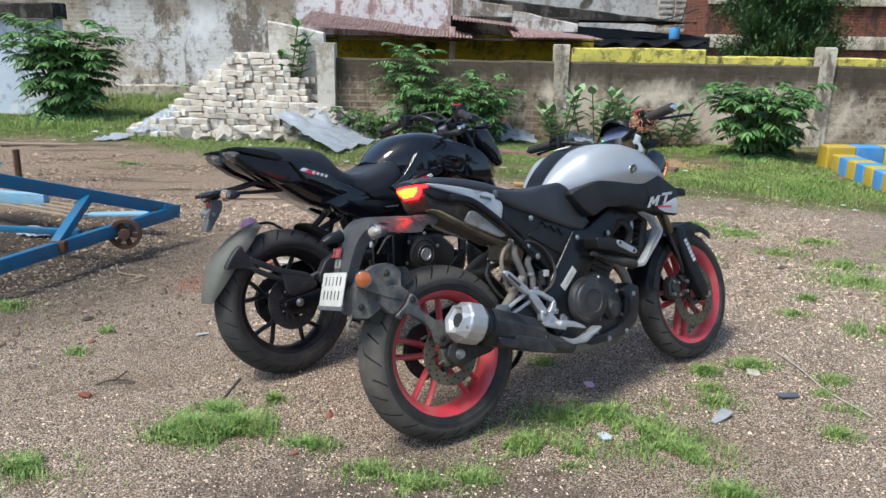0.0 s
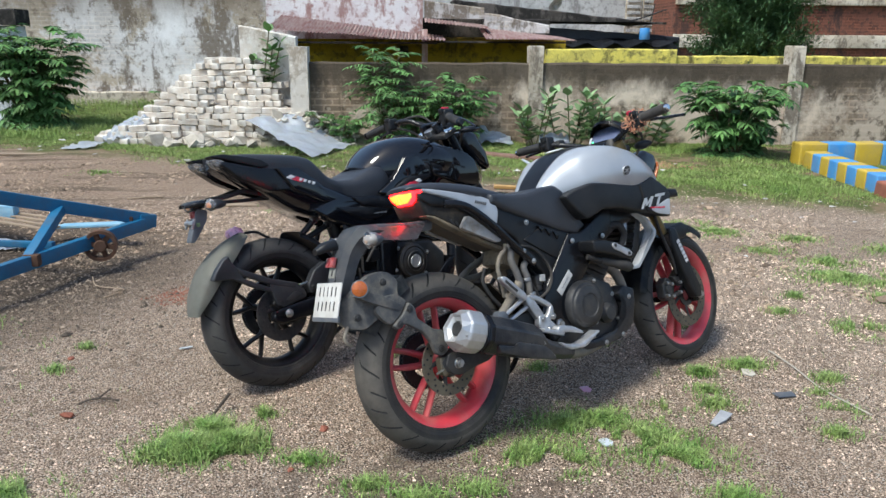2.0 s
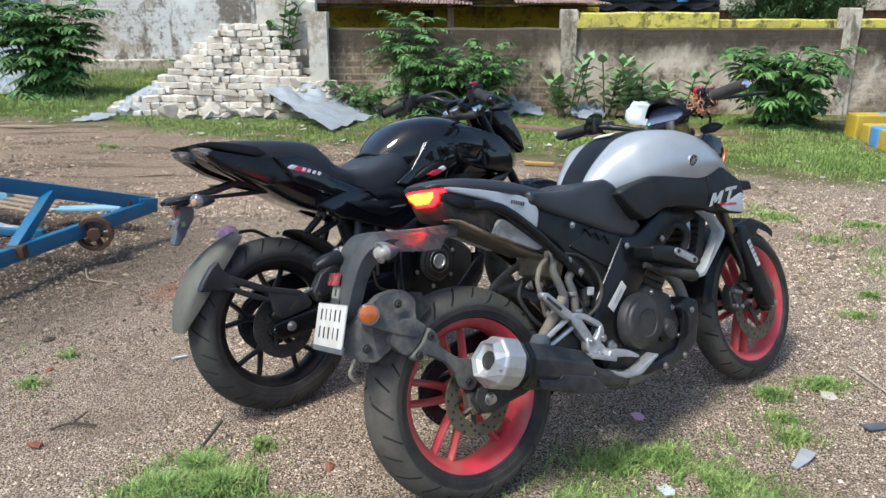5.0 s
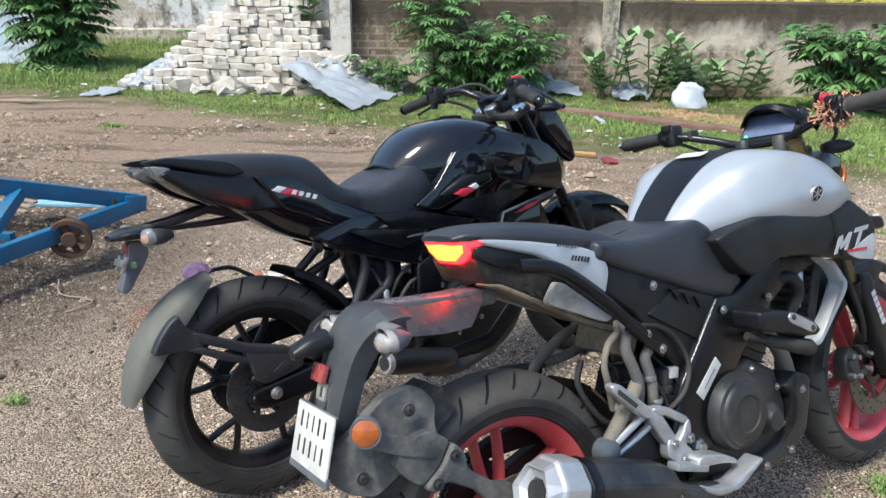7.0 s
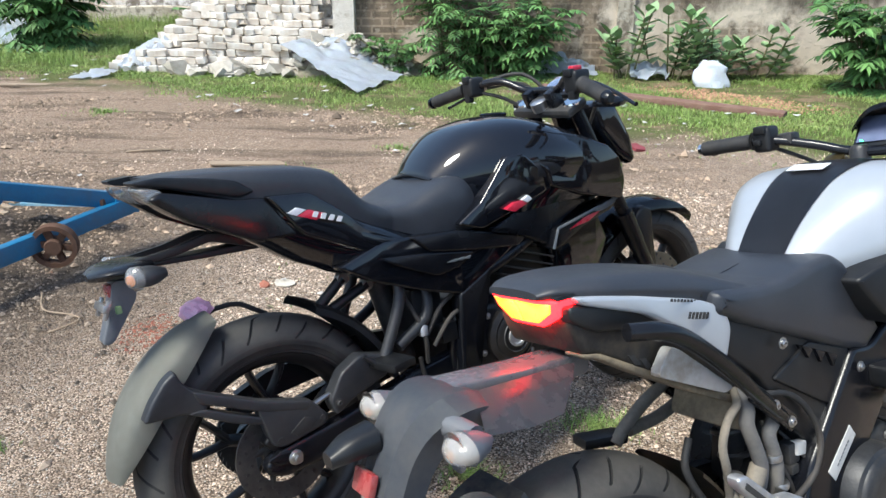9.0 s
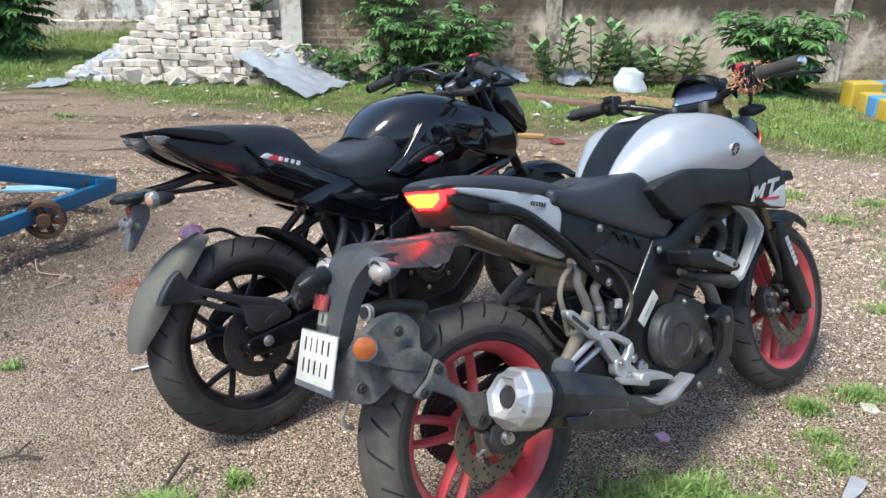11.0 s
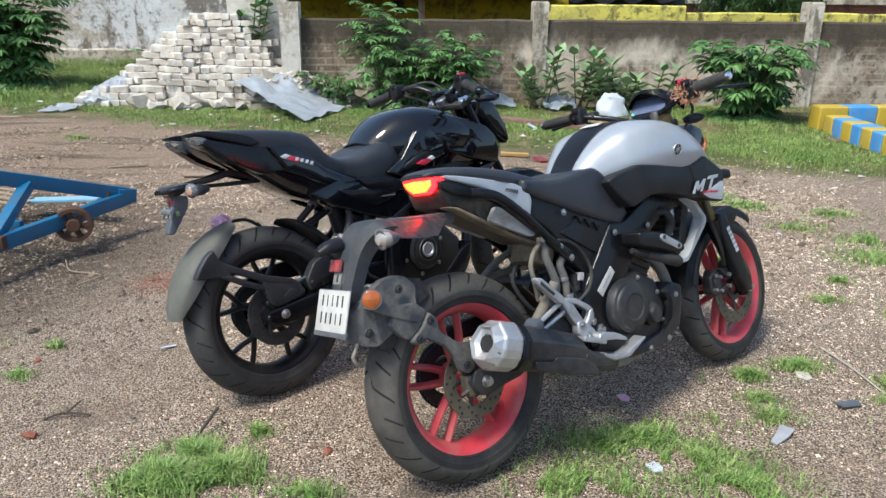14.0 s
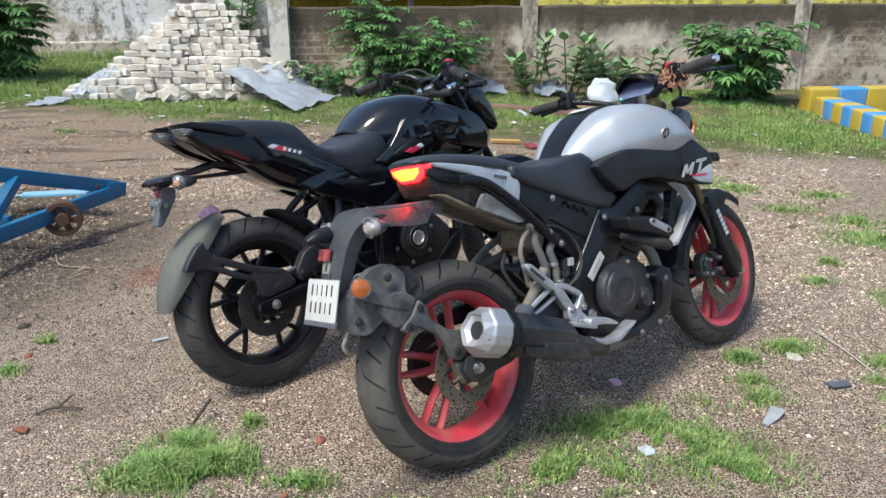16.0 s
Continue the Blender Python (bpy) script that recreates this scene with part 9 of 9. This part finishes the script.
r = random.Random(41)
TUFTS = ((-0.88, 2.42, 0.15, 2300), (-0.82, 2.52, 0.13, 1200), (-0.72, 2.44, 0.13, 1160), (-0.66, 2.66, 0.06, 130), (-0.46, 2.33, 0.10, 320), (0.48, 2.56, 0.17, 900), (0.62, 2.60, 0.15, 650), (0.74, 2.46, 0.20, 1300), (0.85, 2.32, 0.17, 900), (0.30, 2.36, 0.17, 800), (0.42, 2.30, 0.15, 600),
         (-0.24, 2.18, 0.12, 260), (-0.07, 2.10, 0.14, 380), (0.12, 2.14, 0.12, 260), (-1.36, 2.15, 0.20, 600), (1.38, 3.06, 0.11, 420), (1.16, 2.99, 0.09, 260), (0.94, 2.70, 0.075, 260), (1.12, 2.82, 0.08, 160), (1.10, 2.70, 0.10, 220), (1.68, 2.92, 0.09, 220),
         (1.56, 2.62, 0.10, 260), (1.47, 2.46, 0.08, 180), (1.58, 2.80, 0.06, 120), (2.14, 3.48, 0.16, 500), (2.30, 3.36, 0.16, 500), (2.52, 4.30, 0.28, 1200), (2.85, 4.18, 0.30, 1300), (2.62, 4.62, 0.2, 600), (2.34, 4.92, 0.16, 380), (2.18, 5.42, 0.22, 500), (2.02, 5.66, 0.2, 450),
         (2.06, 3.98, 0.08, 130), (1.85, 3.72, 0.10, 130), (0.93, 2.08, 0.12, 300), (-2.24, 3.62, 0.14, 260), (-1.64, 3.08, 0.08, 90), (-1.60, 3.32, 0.06, 70), (-1.9, 3.4, 0.10, 110), (1.20, 3.35, 0.08, 170), (1.32, 3.52, 0.07, 120), (1.02, 2.96, 0.06, 110), (1.55, 4.3, 0.1, 120), (2.55, 3.9, 0.12, 200), (3.0, 3.6, 0.25, 700),
         (0.75, 3.35, 0.12, 200), (0.2, 3.5, 0.14, 220), (-0.2, 3.25, 0.10, 120), (0.45, 3.05, 0.08, 90), (-1.2, 6.2, 0.12, 80), (-0.7, 6.9, 0.15, 100), (-3.4, 8.0, 0.2, 120), (2.7, 5.2, 0.2, 260), (3.2, 4.9, 0.25, 400), (1.75, 4.75, 0.12, 130))
spots = []
for x, y, rad, n in TUFTS:
    for k in range(int(n * 2.1)):
        q, a = rad * abs(r.gauss(0, 0.55)), r.uniform(0, 6.283)
        px, py = x + q * math.cos(a) * 1.25, y + q * math.sin(a) * 0.8
        if noise2(px, py, 9.0, 2.0) < -0.28:
            continue
        spots.append((px, py, r.uniform(0.016, 0.052) * (1.05 - 0.4 * q / rad) * (1.5 if n > 1150 and x < 0 else 1.0), r.uniform(0.35, 1.1)))
for k in range(2600):
    x, y = r.uniform(-3.2, 3.4), r.uniform(1.7, 7.0)
    if noise2(x, y, 1.1, 6.0) + 0.05 * x > 0.25:
        spots.append((x, y, r.uniform(0.012, 0.035), r.uniform(0.3, 1.0)))
blades("grass_tufts", "tufts of bright green grass growing through the gravel", spots, M_GRASS, 1, 0.0036)
field = []
while len(field) < 215000:
    x, y = r.uniform(-9.5, 7.5), r.triangular(4.5, 16.4, 7.5)
    if y > 10.4 and x > -1.5:
        continue
    t = turf_line(x, y)
    dens = min(1.0, max(0.0, t / 0.7 + 0.1)) * max(0.04, min(1.0, 0.50 + 1.6 * noise2(x, y, 0.9, 9.0) + 0.9 * noise2(x, y, 3.3, 1.0)))
    if x < -4.2 and y < 9.0:
        dens *= 0.15
    if x < -3.4 and y > 10.3:
        dens = 0.9
    if r.random() < dens:
        field.append((x, y, r.uniform(0.018, 0.055) * (0.8 + 0.5 * noise2(x, y, 0.9, 3.0)), r.uniform(0.2, 1.0)))
for k in range(26000):
    x, y = r.uniform(-8.5, -3.2), r.uniform(10.6, 16.2)
    if noise2(x, y, 1.7, 5.0) > -0.12:
        field.append((x, y, r.uniform(0.05, 0.13) * (1.9 if y > 15.4 else 1.0), r.uniform(0.3, 1.0)))
blades("meadow_grass", "rough green grass along the walls", field, M_GRASSFAR, 2, 0.0026)

# loose stones of the gravel
rs = np.random.RandomState(5)
oct_v = np.array([(1, 0, 0), (-1, 0, 0), (0, 1, 0), (0, -1, 0), (0, 0, 1), (0, 0, -0.6)])
oct_f = np.array([(0, 2, 4), (2, 1, 4), (1, 3, 4), (3, 0, 4), (2, 0, 5), (1, 2, 5), (3, 1, 5), (0, 3, 5)])
n = 170000
ang, rad = rs.uniform(0, 2 * np.pi, n), 3.4 * rs.uniform(0, 1, n) ** 0.62 + np.abs(rs.normal(0, 0.8, n))
xx, yy = 0.25 + rad * np.cos(ang) * 1.1, 3.0 + rad * np.sin(ang) * 1.0
keep = np.array([noise2(a, b, 1.3, 4.0) > -0.27 + 0.10 * max(0, b - 4) + (0.9 if (a + 2.5) ** 2 + (b - 4.3) ** 2 < 1.7 else 0.0) for a, b in zip(xx, yy)])
xx, yy = xx[keep], yy[keep]
n = len(xx)


def pebbles(name, label, xx, yy, size, material, category="gravel"):
    """One mesh of small angular stones."""
    n = len(xx)
    rot = rs.uniform(0, 2 * np.pi, n)
    sc = np.stack([size * rs.uniform(0.8, 1.5, n), size * rs.uniform(0.7, 1.1, n), size * rs.uniform(0.5, 0.9, n)], 1)
    V = oct_v[None] * sc[:, None] * (1 + rs.uniform(-0.25, 0.25, (n, 6, 1)))
    c, s = np.cos(rot)[:, None], np.sin(rot)[:, None]
    V = np.stack([V[..., 0] * c - V[..., 1] * s, V[..., 0] * s + V[..., 1] * c, V[..., 2]], -1)
    zz = np.array([height(a, b) for a, b in zip(xx, yy)]) + size * 0.22
    V += np.stack([xx, yy, zz], 1)[:, None]
    F = (oct_f[None] + 6 * np.arange(n)[:, None, None]).reshape(-1, 3)
    me = bpy.data.meshes.new(name)
    me.from_pydata(V.reshape(-1, 3).tolist(), [], F.tolist())
    me.materials.append(material)
    return tagged(new(name, me), label, category, kind="stuff")


pebbles("gravel", "loose tan and grey gravel strewn over the yard", xx, yy, np.exp(rs.normal(math.log(0.0037), 0.33, n)) * np.clip(yy / 3.2, 0.85, 1.12), M_PEBBLE)
al, ac = rs.normal(0, 0.40, 2600), rs.normal(0, 0.15, 2600)
pebbles("sand_patch", "scattered orange sand and grit in the grass", 2.3 + 0.72 * al + 0.69 * ac, 8.85 - 0.69 * al + 0.72 * ac, rs.uniform(0.007, 0.016, 2600),
        surface("orange_grit", (0.40, 0.235, 0.135), (0.30, 0.18, 0.11), 9, 0.95, island=0.4), "sand")
pebbles("brick_dust", "crushed red brick scattered on the gravel", -1.41 + rs.normal(0, 0.07, 320), 4.03 + rs.normal(0, 0.07, 320), rs.uniform(0.003, 0.0075, 320), M_REDBRICK, "rubble")
cx, cy = rs.uniform(-6.5, 3.6, 42000), rs.uniform(3.6, 8.6, 42000)
ok = np.array([turf_line(a, b) < 0.1 and noise2(a, b, 0.8, 3.0) + 0.5 * noise2(a, b, 2.6, 6.0) > -0.05 - 0.04 * (b - 6) for a, b in zip(cx, cy)])
cx, cy = cx[ok], cy[ok]
pebbles("soil_crumbs", "loose brown clods and crumbs on the trodden soil", cx, cy, np.exp(rs.normal(math.log(0.0072), 0.5, len(cx))), surface("soil_clod", (0.24, 0.172, 0.12), (0.38, 0.285, 0.205), 14, 0.95, island=0.65), "soil")
dx, dy = -2.3 + rs.normal(0, 0.75, 9000), 4.2 + rs.normal(0, 0.8, 9000)
pebbles("soil_crumbs", "dark crumbs of earth and grit round the cart", dx, dy, np.exp(rs.normal(math.log(0.0055), 0.45, 9000)), surface("dark_soil_clod", (0.13, 0.10, 0.076), (0.26, 0.205, 0.155), 14, 0.95, island=0.65), "soil")
